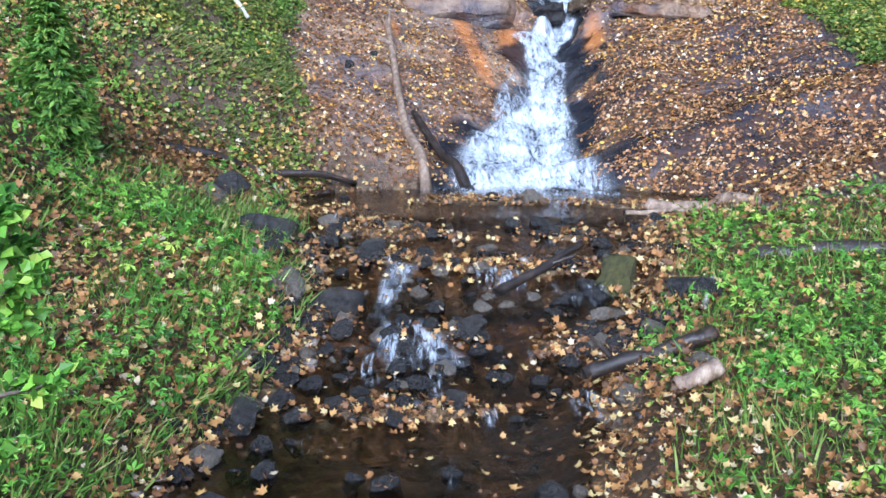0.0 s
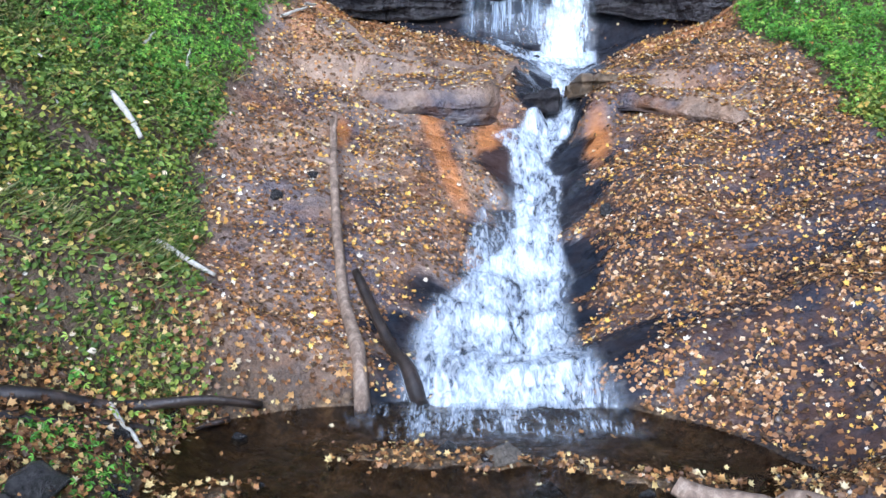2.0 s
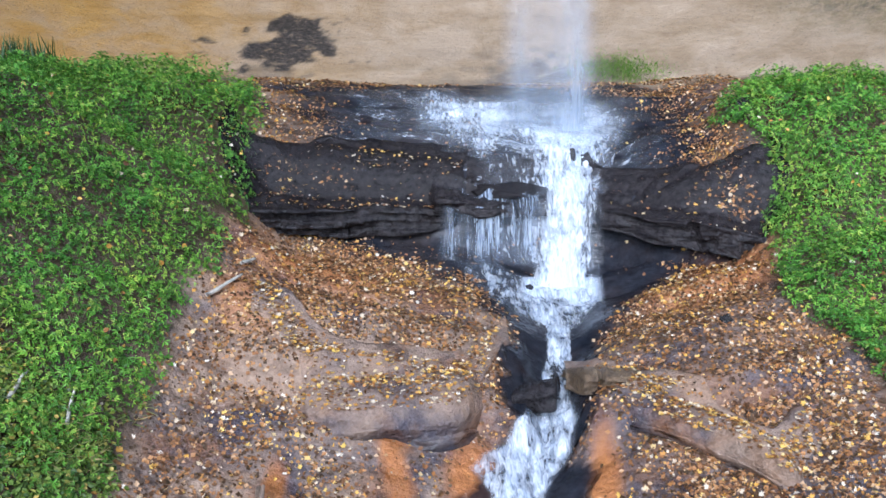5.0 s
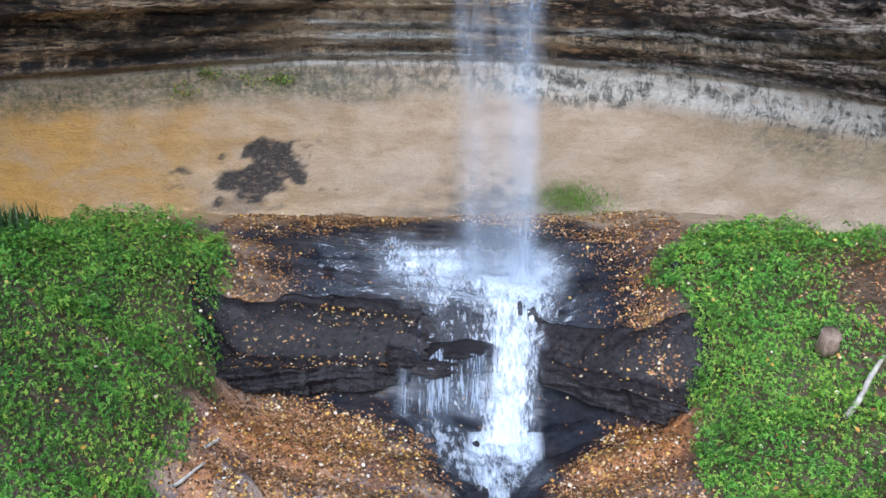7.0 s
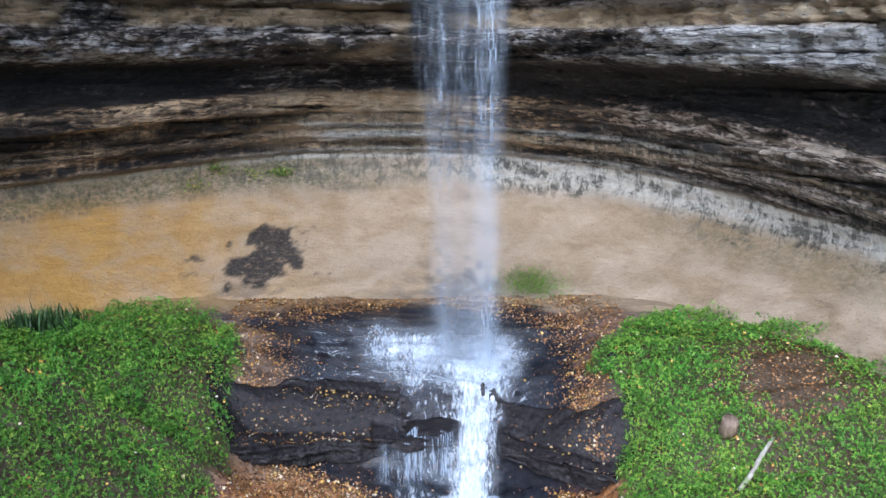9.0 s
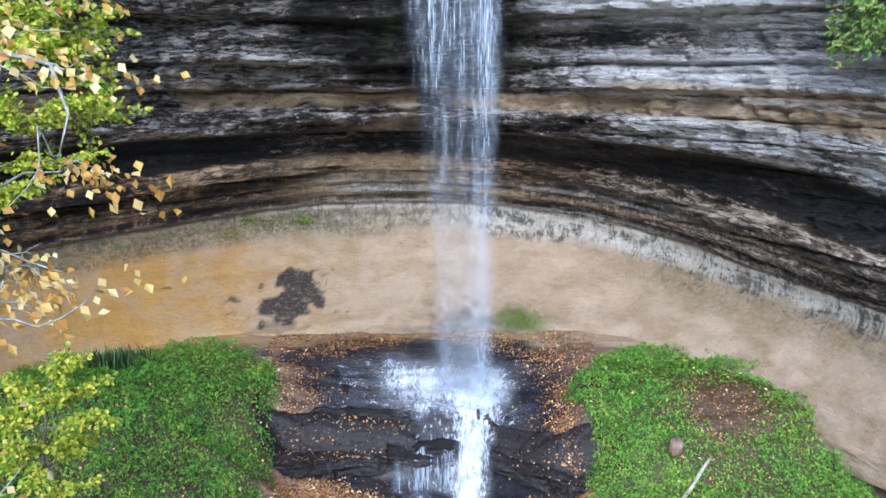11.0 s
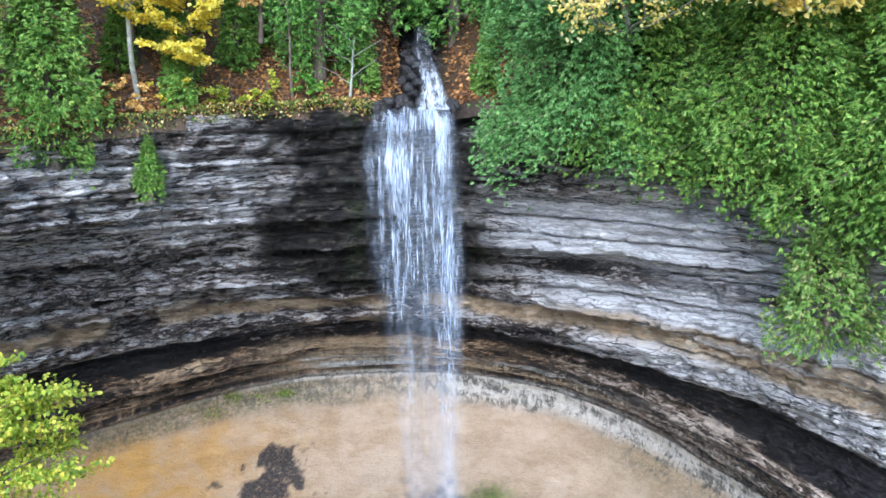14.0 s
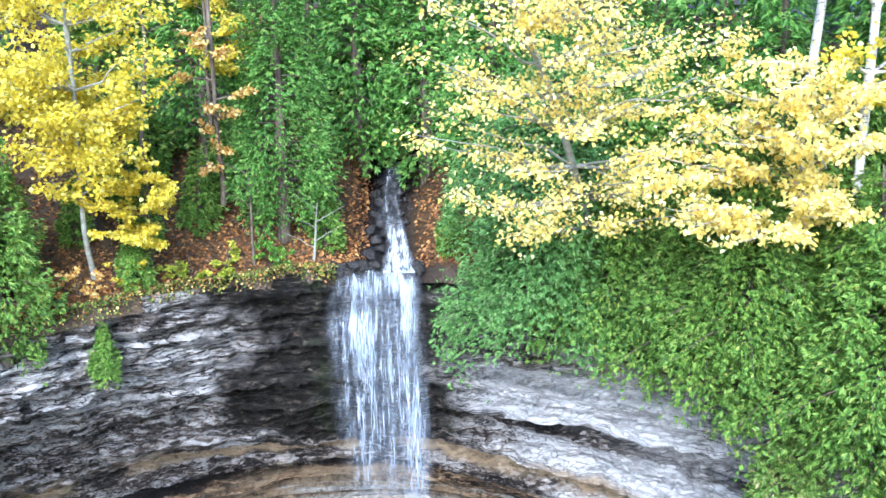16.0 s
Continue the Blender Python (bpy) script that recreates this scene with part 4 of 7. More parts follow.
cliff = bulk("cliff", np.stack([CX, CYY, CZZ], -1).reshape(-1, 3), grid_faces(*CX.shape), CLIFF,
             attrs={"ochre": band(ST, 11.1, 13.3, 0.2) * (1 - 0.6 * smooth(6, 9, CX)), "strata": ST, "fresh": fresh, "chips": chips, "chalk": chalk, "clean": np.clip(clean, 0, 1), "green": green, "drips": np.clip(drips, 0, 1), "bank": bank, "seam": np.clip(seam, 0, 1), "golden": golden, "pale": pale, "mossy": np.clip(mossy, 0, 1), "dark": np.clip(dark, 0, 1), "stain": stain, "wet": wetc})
tagged(cliff, "overhanging horseshoe cliff of pale, tan and black-streaked sandstone beds", "cliff", kind="structure")

# the wooded slope above the cliff
ws = growing(0, 9, 0.16, 260)
ws = np.concatenate([[-0.22, -0.12], ws[ws >= 0]])
TU, TW = np.meshgrid(us[::2], ws)


def slope_rise(x, w):
    creek = np.exp(-((x - 2.75 - 0.05 * w) / (1.15 + 0.02 * w)) ** 4)
    side = 0.62 * np.minimum(w, 14) + 0.3 * np.maximum(w - 14, 0) * (w < 40) + 7.8 * (w >= 40)
    bed = 0.42 * np.minimum(w, 6) + 0.3 * np.maximum(np.minimum(w, 30) - 6, 0)
    return side * (1 - creek) + bed * creek - 0.25 * creek


EX, EY, ENX, ENY = CX[-1, ::2], CYY[-1, ::2], -nx[-1, ::2], -ny[-1, ::2]
PX = EX[None] + ENX[None] * TW
PY = EY[None] + ENY[None] * TW
PZ = cliff_top(TU) + slope_rise(PX, TW) + 0.22 * fbm(PX * 0.6, PY * 0.6, 2.2, 4) * smooth(0, 1.0, TW) + 0.03 - 0.9 * np.maximum(-TW, 0) + 0.12 * fbm(PX * 2.0, PY * 2.0, 4.0, 3) * (TW < 0.3)
upper = bulk("slope_above", np.stack([PX, PY, PZ], -1).reshape(-1, 3), grid_faces(*PX.shape), GROUND,
             attrs={"rocky": 0.0 * PX, "buff": 0.0 * PX, "wet": 0.9 * np.exp(-((PX - 2.7) / (0.95 + 0.8 * smooth(1.2, 0.0, TW))) ** 4) * (TW < 20), "rust": 0.0 * PX, "streambed": 0.0 * PX, "sandy": 0.0 * PX, "golden": 0.0 * PX})
tagged(upper, "steep forest floor above the cliff, covered in brown leaf litter", "ground", kind="structure")


def slope_at(x, w):
    """A place on the wooded slope, w metres back from the cliff's edge."""
    j = int(np.argmin(np.abs(EX - x)))
    px, py = EX[j] + ENX[j] * w, EY[j] + ENY[j] * w
    return float(px), float(py), float(cliff_top(us[::2][j]) + slope_rise(px, w))


# ---------- water ----------
wy = np.arange(-12, 13.85, 0.06)
wt = np.linspace(0, 1, 110)
WT, WY = np.meshgrid(wt, wy)
wl, wr = stream_left(WY) - 0.25, stream_right(WY) + 0.25
WX = wl + WT * (wr - wl)
WZ = water_z(WY) - 0.008 + 0.012 * fbm(WX * 3, WY * 3, 0.0, 3)
stream = bulk("stream", np.stack([WX, WY, WZ], -1).reshape(-1, 3), grid_faces(*WX.shape), WATER)
tagged(stream, "shallow clear brown stream over dark stones", "stream", kind="structure")


def flow_mesh(name, verts, faces, material, flow, attrs, parent=None):
    ob = bulk(name, verts, faces, material, parent, attrs=attrs)
    ob.data.attributes.new("flowco", "FLOAT_VECTOR", "POINT").data.foreach_set("vector", np.asarray(flow, np.float32).ravel())
    return ob


def drape(name, ys, left, right, lift, cover, flow, material, label, seed, fade=0.3, across=False):
    """White water that runs down the rock between two edges."""
    y = np.arange(ys[0], ys[1], 0.05)
    t = np.linspace(0, 1, 46)
    T, YY = np.meshgrid(t, y)
    wob = 0.10 * fbm(YY * 1.5, T * 0 + seed, 0.0, 3)
    xx = left(YY) + wob + T * (right(YY) - left(YY))
    gz = ground_z(xx, YY)
    zz = gz + lift * (0.35 + 0.65 * np.sin(np.pi * np.clip(T, 0, 1))) + 0.10 * fbm(xx * 2.2, YY * 1.6, seed, 4)
    rim = smooth(0, 0.16, T) * smooth(0, 0.16, 1 - T) * smooth(0, 0.25, YY - ys[0] + 0.1) * smooth(0, fade, ys[1] - YY)
    arc = np.cumsum(np.hypot(np.gradient(zz, axis=0), 0.05), axis=0)
    ob = flow_mesh(name, np.stack([xx, YY, zz], -1).reshape(-1, 3), grid_faces(*xx.shape), material,
                   np.stack([arc, xx, 0 * xx + seed] if across else [xx, arc, 0 * xx + seed], -1).reshape(-1, 3), {"cover": rim * cover(YY), "flow": flow(xx, YY)})
    return tagged(ob, label, "water", kind="structure")


def line(ys, xs):
    return lambda y: np.interp(y, ys, xs)


drape("lower_cascade", (13.25, 16.6), line([13.2, 13.7, 14.5, 15.2, 16.0, 16.6], [0.0, 0.05, 0.2, 0.45, 0.85, 1.3]), line([13.2, 13.7, 14.5, 16.6], [2.8, 2.5, 2.4, 2.35]), 0.18,
      lambda y: 1.0 + 0 * y, lambda x, y: 0.53 + 0 * x, CASCADE, "broad fan of white foaming water over rock", 1.0)
drape("middle_cascade", (16.1, 20.6), line([16, 16.6, 17.2, 18.3, 18.9, 19.2, 19.45, 20, 20.6], [0.9, 1.4, 1.65, 1.6, 1.6, 1.3, 1.5, 2.2, 2.45]), line([16, 17.2, 18.3, 18.9, 19.2, 19.6, 20, 20.6], [2.35, 2.4, 2.55, 2.35, 2.4, 2.8, 3.0, 3.05]), 0.22,
      lambda y: 1.0 + 0 * y, lambda x, y: 0.52 + 0 * x, CASCADE, "narrow white rapid in a rock gully", 2.0)
drape("side_trickle", (15.8, 18.3), line([15.6, 18.3], [0.75, 1.2]), line([15.6, 18.3], [1.5, 1.75]), 0.06,
      lambda y: 0.8 + 0 * y, lambda x, y: 0.43 + 0 * x, CASCADE, "thin film of water over dark rock", 3.0)


# ---------- falls ----------
def veil(name, x_left, x_right, y_at, z_top, z_bot, flow, cover, material, label, seed, ripple=0.06, cols=60, rows=150):
    """A sheet of falling water between two heights; the edges and the depth change on the way down."""
    s, v = np.meshgrid(np.linspace(0, 1, cols), np.linspace(0, 1, rows))
    z = z_top + (z_bot - z_top) * v + 0.25 * fbm(s * 6, seed, 0.0, 3) * (1 - v) ** 3
    l, r = x_left(z), x_right(z)
    x = l + s * (r - l) + 0.03 * fbm(s * 9, z * 0.7, seed, 2)
    y = y_at(z) + ripple * fbm(x * 4 + seed, z * 0.5, seed, 3)
    rag = 0.10 + 0.14 * (1 + fbm(z * 1.2, seed, s * 2, 3))
    rim = smooth(0, 1, s / rag) * smooth(0, 1, (1 - s) / rag)
    ob = flow_mesh(name, np.stack([x, y, z], -1).reshape(-1, 3), grid_faces(*x.shape), material,
                   np.stack([x, z, 0 * x + seed], -1).reshape(-1, 3), {"cover": np.clip(rim * cover(s, z), 0, 1), "flow": flow(s, z)})
    return tagged(ob, label, "waterfall", kind="structure")


fall_y = line([6.4, 12, 17, 19.2, 20.3, 20.7, 21.4, 21.9], [26.35, 26.3, 26.2, 26.1, 26.05, 26.2, 26.35, 26.6])
veil("main_fall", line([6.4, 12, 15, 18, 20.4, 21.9], [2.1, 1.95, 1.5, 1.1, 1.0, 1.2]), line([6.4, 12, 17, 20, 21.9], [4.15, 4.15, 4.3, 4.15, 3.9]), fall_y, 21.95, 6.3,
     lambda s, z: 0.405 + 0.0 * smooth(14, 16, z) + 0.10 * np.exp(-((s - 0.8) / 0.13) ** 2) + 0.07 * np.exp(-((s - 0.33) / 0.12) ** 2) * smooth(15, 17, z) + 0.10 * np.exp(-((s - 0.3) / 0.18) ** 2) * smooth(19.2, 20.2, z) * smooth(20.9, 20.6, z) + 0.05 * smooth(0.6, 0.9, s) * smooth(18.5, 21, z) + 0.09 * smooth(21.1, 21.5, z) + 0.20 * smooth(14.5, 9.5, z), lambda s, z: np.interp(z, [6.3, 8, 10, 12, 14.5, 17, 22], [0.42, 0.3, 0.28, 0.34, 0.6, 1.0, 1.0]) * (1 - smooth(14.5, 11, z) * (0.72 * np.exp(-((s - 0.45) / 0.2) ** 2) + 0.25 * smooth(0.3, 0, s))) * (1 - 0.3 * smooth(0.65, 0.45, s) * smooth(20.8, 21.1, z + 0.5 * fbm(s * 14, 1.0, 0.0, 2))) * (1 - smooth(21.6, 21.9, z + 0.5 * fbm(s * 11, 7.0, 0.0, 3))), CURTAIN,
     "tall white waterfall dropping free from the cliff's lip", 0.3)
veil("back_fall", line([6.4, 12, 17, 20.6, 21.9], [2.3, 2.2, 1.9, 1.6, 1.7]), line([6.4, 17, 21.9], [3.95, 4.0, 3.8]), lambda z: fall_y(z) + 0.22, 21.9, 6.4,
     lambda s, z: 0.38 + 0.06 * smooth(0.6, 0.9, s) + 0.2 * smooth(13, 9, z), lambda s, z: np.interp(z, [6.4, 10, 14, 17, 22], [0.1, 0.06, 0.2, 0.75, 0.75]), CURTAIN, "second veil of falling water behind the first", 5.3)
veil("spray_veil", line([6.4, 9, 13], [1.9, 2.15, 2.3]), line([6.4, 9, 13], [4.3, 4.05, 3.9]), lambda z: fall_y(z) - 0.15, 14.0, 6.35,
     lambda s, z: 0.62 + 0 * z, lambda s, z: 0.06 * smooth(14, 9, z) * np.sin(np.pi * s), FOAM, "fine spray drifting round the foot of the fall", 9.1)
veil("lip_cascade", line([21.6, 22.5, 23.3], [2.6, 2.85, 2.7]), line([21.6, 22.5, 23.3], [4.0, 3.6, 3.3]), line([21.8, 22.4, 23.4], [26.5, 27.0, 28.3]), 23.3, 21.85,
     lambda s, z: 0.46 + 0 * z, lambda s, z: 0.95 * smooth(23.4, 22.6, z), CASCADE, "small white step of the creek above the lip", 2.2, cols=30, rows=40)
veil("creek_step", line([23.0, 24.6], [2.45, 2.6]), line([23.0, 24.6], [3.3, 3.2]), line([23.0, 24.6], [27.8, 31.5]), 24.6, 23.1,
     lambda s, z: 0.38 + 0 * z, lambda s, z: 0.8 + 0 * z, CASCADE, "thin creek running down dark stones", 4.2, cols=30, rows=60)

veil("mist", line([6.2, 9.5], [0.9, 2.0]), line([6.2, 9.5], [5.2, 4.3]), lambda z: 25.9 + 0 * z, 9.5, 6.2,
     lambda s, z: 0.85 + 0 * z, lambda s, z: 0.13 * np.sin(np.pi * s) ** 2 * smooth(9.5, 6.6, z) * smooth(6.2, 6.7, z), FOAM, "faint mist at the foot of the fall", 12.1)
# over the shelf below the fall, and down its ledge
def shelf_flow(x, y):
    """Thick where the water gathers in one chute, broken into threads beside it."""
    chute = np.exp(-((x - np.interp(y, [24.4, 25.2, 26.0, 27], [3.25, 3.3, 3.55, 3.3])) / np.interp(y, [24.4, 25.2, 26.0, 27], [0.34, 0.36, 0.7, 0.9])) ** 4)
    spread = np.interp(y, [24.4, 25.4, 26.0, 26.8], [0.36, 0.40, 0.47, 0.52])
    return spread * (1 - chute) + 0.575 * chute - 0.06 * smooth(2.0, 0.6, x)


drape("shelf_cascade", (24.35, 28.2), line([24.35, 25, 25.5, 26, 26.8, 28.2], [1.9, 1.7, 1.2, 0.6, 0.1, 0.1]), line([24.35, 25.0, 25.9, 26.5, 28.2], [4.0, 4.0, 4.7, 4.6, 4.6]), 0.13,
      lambda y: 1.0 - 0.65 * smooth(27.0, 28.0, y), shelf_flow, CASCADE, "white water spreading over a dark wet shelf", 6.0, 1.3)
drape("shelf_film", (24.7, 28.4), line([24.7, 28.4], [-1.8, -1.4]), line([24.7, 28.4], [5.6, 5.8]), 0.03,
      lambda y: 0.75 + 0 * y, lambda x, y: 0.33 + 0.07 * np.exp(-((x - 2.6) / 2.2) ** 2), CASCADE, "thin threads of water over black rock", 13.0, 1.0, True)
drape("fall_foot", (25.4, 28.4), line([25.4, 28.4], [0.2, 0.6]), line([25.4, 28.4], [5.0, 4.8]), 0.16,
      lambda y: 0.7 * np.exp(-((y - 26.6) / 0.7) ** 2), lambda x, y: 0.56 + 0 * x, FOAM, "boiling white water where the fall lands", 6.6, 1.0)
veil("ledge_fall", line([3.6, 5.2], [2.55, 2.75]), line([3.6, 4.2, 5.2], [3.95, 3.9, 3.95]), line([3.6, 4.8, 5.3, 5.7], [23.75, 23.95, 24.15, 24.7]), 5.65, 3.5,
     lambda s, z: 0.42 + 0.14 * np.exp(-((s - 0.45) / 0.24) ** 4) + 0.06 * smooth(4.4, 3.8, z), lambda s, z: 1.0 + 0 * z, CASCADE, "thick white fall over the rock ledge", 7.1, cols=40, rows=60)
veil("ledge_threads", line([4.0, 5.3], [0.85, 0.95]), line([4.0, 5.3], [2.95, 2.95]), line([4.0, 4.6, 5.1, 5.35], [23.95, 24.05, 24.15, 24.45]), 5.35, 3.95,
     lambda s, z: 0.47 + 0.07 * np.sin(s * 17), lambda s, z: 0.85 * smooth(3.9, 4.6, z), CURTAIN, "thin threads of water dripping from the ledge", 8.4, cols=60, rows=40)
drape("lower_threads", (22.4, 24.2), line([22.4, 24.2], [1.9, 1.0]), line([22.4, 24.2], [3.0, 3.0]), 0.05,
      lambda y: 0.9 + 0 * y, lambda x, y: 0.40 + 0 * x, CASCADE, "threads of water over a dark sill", 8.8)
drape("ledge_foam", (22.4, 24.2), line([22.4, 23.3, 24.2], [2.5, 2.2, 2.4]), line([22.4, 23.3, 24.2], [3.3, 3.9, 4.0]), 0.05,
      lambda y: 0.9 + 0 * y, lambda x, y: 0.48 + 0.1 * smooth(22.9, 23.7, y), CASCADE, "foam in the small basin below the ledge", 9.3)
drape("gully_run", (20.3, 22.7), line([20.3, 22.7], [2.45, 2.75]), line([20.3, 22.7], [2.9, 3.2]), 0.08,
      lambda y: 1.0 + 0 * y, lambda x, y: 0.50 + 0 * x, CASCADE, "narrow run of water between boulders", 10.1)


def riffle(name, x0, x1, y0, y1, flow, label, seed):
    """A patch of broken water on the stream, also used for painted glints."""
    s, v = np.meshgrid(np.linspace(0, 1, 40), np.linspace(0, 1, 40))
    x, y = x0 + s * (x1 - x0), y0 + v * (y1 - y0)
    z = water_z(y) + 0.0 + 0.05 * (1 + fbm(x * 5, y * 5, seed, 3)) * np.sin(np.pi * s) * np.sin(np.pi * v)
    rad = np.hypot(2 * s - 1, 2 * v - 1) + 1.5 * fbm(x * 3.0, y * 1.8, seed, 4)
    rim = (1 - smooth(0.2, 0.95, rad)) * smooth(0, 0.12, s) * smooth(0, 0.12, 1 - s) * smooth(0, 0.12, v) * smooth(0, 0.12, 1 - v)
    ob = flow_mesh(name, np.stack([x, y, z], -1).reshape(-1, 3), grid_faces(40, 40), RIFFLE, np.stack([x, y * 0.6, 0 * x + seed], -1).reshape(-1, 3),
                   {"cover": 0.9 * rim, "flow": flow + 0 * x})
    return tagged(ob, label, "water", kind="structure")


riffle("riffle_1", -0.85, 0.4, 7.15, 8.1, 0.49, "foaming riffle below the stones", 1.5)
riffle("riffle_2", -0.68, -0.15, 7.8, 9.5, 0.51, "small white chute between stones", 2.5)
riffle("riffle_3", 0.2, 1.0, 8.6, 9.3, 0.47, "broken water over stones", 3.5)
riffle("riffle_4", 1.2, 1.9, 8.4, 8.9, 0.44, "trickle past a mossy stone", 4.5)
riffle("riffle_5", 1.0, 1.5, 6.2, 7.0, 0.42, "trickle over gravel", 5.5)
riffle("riffle_6", -1.2, 0.3, 6.3, 7.2, 0.34, "rippled glide of the stream", 6.5)
# scattered white streaks that stand in for sky reflected on the water
for j in range(14):
    yy = 5.0 + 0.55 * j * 0.8
    xx = float(stream_left(yy)) + 0.5 + (j * 0.618 % 1.0) * (float(stream_right(yy) - stream_left(yy)) - 1.2)
    riffle(f"riffle_{8 + j}", xx - 0.45, xx + 0.45, yy - 0.3, yy + 0.5, 0.37, "white streaks painted as sky glints on the stream", 11.5 + j)
riffle("riffle_7", -0.6, 2.9, 12.3, 13.6, 0.47, "foam drifting on the pool", 7.5)


# ---------- stones, ledges, logs ----------
def stone_mesh(name, seed, material, cuts=13, detail=3, flat=0.7):
    """A worn, partly angular stone about one metre across."""
    bm = bmesh.new()
    bmesh.ops.create_icosphere(bm, subdivisions=detail, radius=0.55)
    r = random.Random(seed)
    planes = [(Vector((r.gauss(0, 1), r.gauss(0, 1), r.gauss(0, 0.8))).normalized(), r.uniform(0.26, 0.44)) for _ in range(cuts)]
    for v in bm.verts:
        for n, d in planes:
            over = v.co.dot(n) - d
            if over > 0:
                v.co -= n * over * 0.98
        v.co += v.co.normalized() * 0.07 * noise.fractal(v.co * 4 + Vector((seed, 0, 0)), 1.0, 2.0, 4)
        v.co.z *= flat
    me = bpy.data.meshes.new(name)
    bm.to_mesh(me)
    bm.free()
    me.polygons.foreach_set("use_smooth", np.full(len(me.polygons), True))
    me.materials.append(material)
    return me


dark_forms = [stone_mesh("stone", 10 + j, DARK_STONE) for j in range(7)]
pale_forms = [stone_mesh("stone", 40 + j, PALE_STONE) for j in range(4)]


def place_stone(x, y, size, forms, label, group, sink=0.25, z=None, stretch=1.0):
    me = random.choice(forms)
    ob = new("stone", me)
    gz = float(ground_z(x, y)) if z is None else z
    ob.location = (x, y, gz + size * (0.35 - sink))
    ob.rotation_euler = (random.uniform(-0.3, 0.3), random.uniform(-0.3, 0.3), random.uniform(0, 6.3))
    ob.scale = (size * 2 * random.uniform(0.85, 1.15), size * 2 * random.uniform(0.8, 1.1), size * 2 * stretch)
    return tagged(ob, label, "stone", group)


big = [(-1.91, 9.54, 0.27), (-1.35, 10.15, 0.19), (-0.72, 9.98, 0.18), (-1.03, 8.26, 0.26), (-0.78, 9.51, 0.19), (-0.2, 9.0, 0.11), (0.26, 7.78, 0.15),
       (0.54, 7.55, 0.17), (1.51, 7.5, 0.14), (0.09, 9.54, 0.15), (0.65, 12.11, 0.11), (1.6, 11.54, 0.18), (0.91, 11.01, 0.1), (-1.78, 9.0, 0.17),
       (-1.42, 9.41, 0.12), (0.75, 6.74, 0.11), (2.36, 8.1, 0.23), (1.9, 7.23, 0.14), (-0.26, 8.38, 0.12), (-1.55, 6.33, 0.17)]
for x, y, s in big:
    place_stone(x, y, s * 1.15, dark_forms, "wet dark angular stone lying in the stream", "stones in the stream", 0.1)
for x, y, s in [(-1.51, 8.2, 0.22), (-1.89, 8.76, 0.15), (-0.29, 8.69, 0.16), (-0.03, 9.19, 0.12), (0.8, 7.23, 0.1), (1.17, 11.94, 0.17), (2.09, 6.9, 0.14),
                (-2.69, 10.32, 0.17), (0.38, 8.36, 0.08), (-1.4, 10.78, 0.2), (0.2, 11.2, 0.11)]:
    place_stone(x, y, s * 1.1, pale_forms, "pale dry grey-brown stone above the water", "stones in the stream", 0.05)
place_stone(1.77, 8.76, 0.30, [stone_mesh("stone", 77, stone_material("mossy_stone", (0.02, 0.02, 0.012), (0.16, 0.15, 0.04), 0.55))],
            "upright dark stone with yellow-green moss on top", "stones in the stream", 0.0, stretch=1.5)
pebbles = []
for _ in range(2600):
    y = random.choice((random.uniform(4.6, 8), random.uniform(7.0, 10.8), random.uniform(10.3, 12.9)))
    x = random.uniform(float(stream_left(y)) - 0.25, float(stream_right(y)) + 0.35)
    if random.random() < 0.25:
        x = float(stream_left(y)) + random.uniform(-0.3, 0.2)
    gathered = float(bar(np.array(x), np.array(y)))
    if random.random() > 0.12 + 0.5 * gathered + 0.25 * (7.0 < y < 10.0):
        continue
    if y > 10.8 and gathered < 0.5 and random.random() < 0.8:
        continue
    s = random.choice((0.03, 0.035, 0.045, 0.055, 0.07, 0.085, 0.11, 0.14)) * (0.75 if y > 10.8 else 1.0)
    z = max(float(ground_z(x, y)), float(water_z(y)) - 0.07)
    if s < 0.08:
        pebbles.append((x, y, z + 0.25 * s, s))
    else:
        place_stone(x, y, s, dark_forms if random.random() < 0.78 else pale_forms, "small wet stone in the stream", "stones in the stream", 0.1, z=z)
form = stone_mesh("pebble", 5, DARK_STONE, 9, 1)
pv = np.array([v.co[:] for v in form.vertices]) * 2
pf = np.array([p.vertices[:] for p in form.polygons])
pebble_at = np.array(pebbles)
turn = rng.uniform(0, 2 * np.pi, len(pebbles))[:, None]
size = pebble_at[:, 3:4] * rng.uniform(0.7, 1.3, (len(pebbles), 1))
pxyz = np.stack([pv[:, 0] * np.cos(turn) - pv[:, 1] * np.sin(turn), pv[:, 0] * np.sin(turn) + pv[:, 1] * np.cos(turn), pv[:, 2] + 0 * turn], -1) * size[..., None] * rng.uniform(0.75, 1.25, (len(pebbles), 1, 3))
tagged(bulk("gravel", (pxyz + pebble_at[:, None, :3]).reshape(-1, 3), (np.arange(len(pebbles))[:, None, None] * len(pv) + pf[None]).reshape(-1, 3), PEBBLE), "wet dark and grey pebbles in the stream", "gravel", kind="stuff")
for x, y, s in [(-1.3, 17.1, 0.1), (-1.7, 16.4, 0.12), (3.2, 18.0, 0.13), (2.95, 16.7, 0.16), (0.9, 15.9, 0.1), (6.7, 25.4, 0.17), (-2.6, 10.7, 0.3), (6.0, 24.1, 0.14), (5.2, 20.9, 0.12)]:
    place_stone(x, y, s, dark_forms, "dark stone resting on the leaf-strewn rock", "stones on the slope", 0.15)


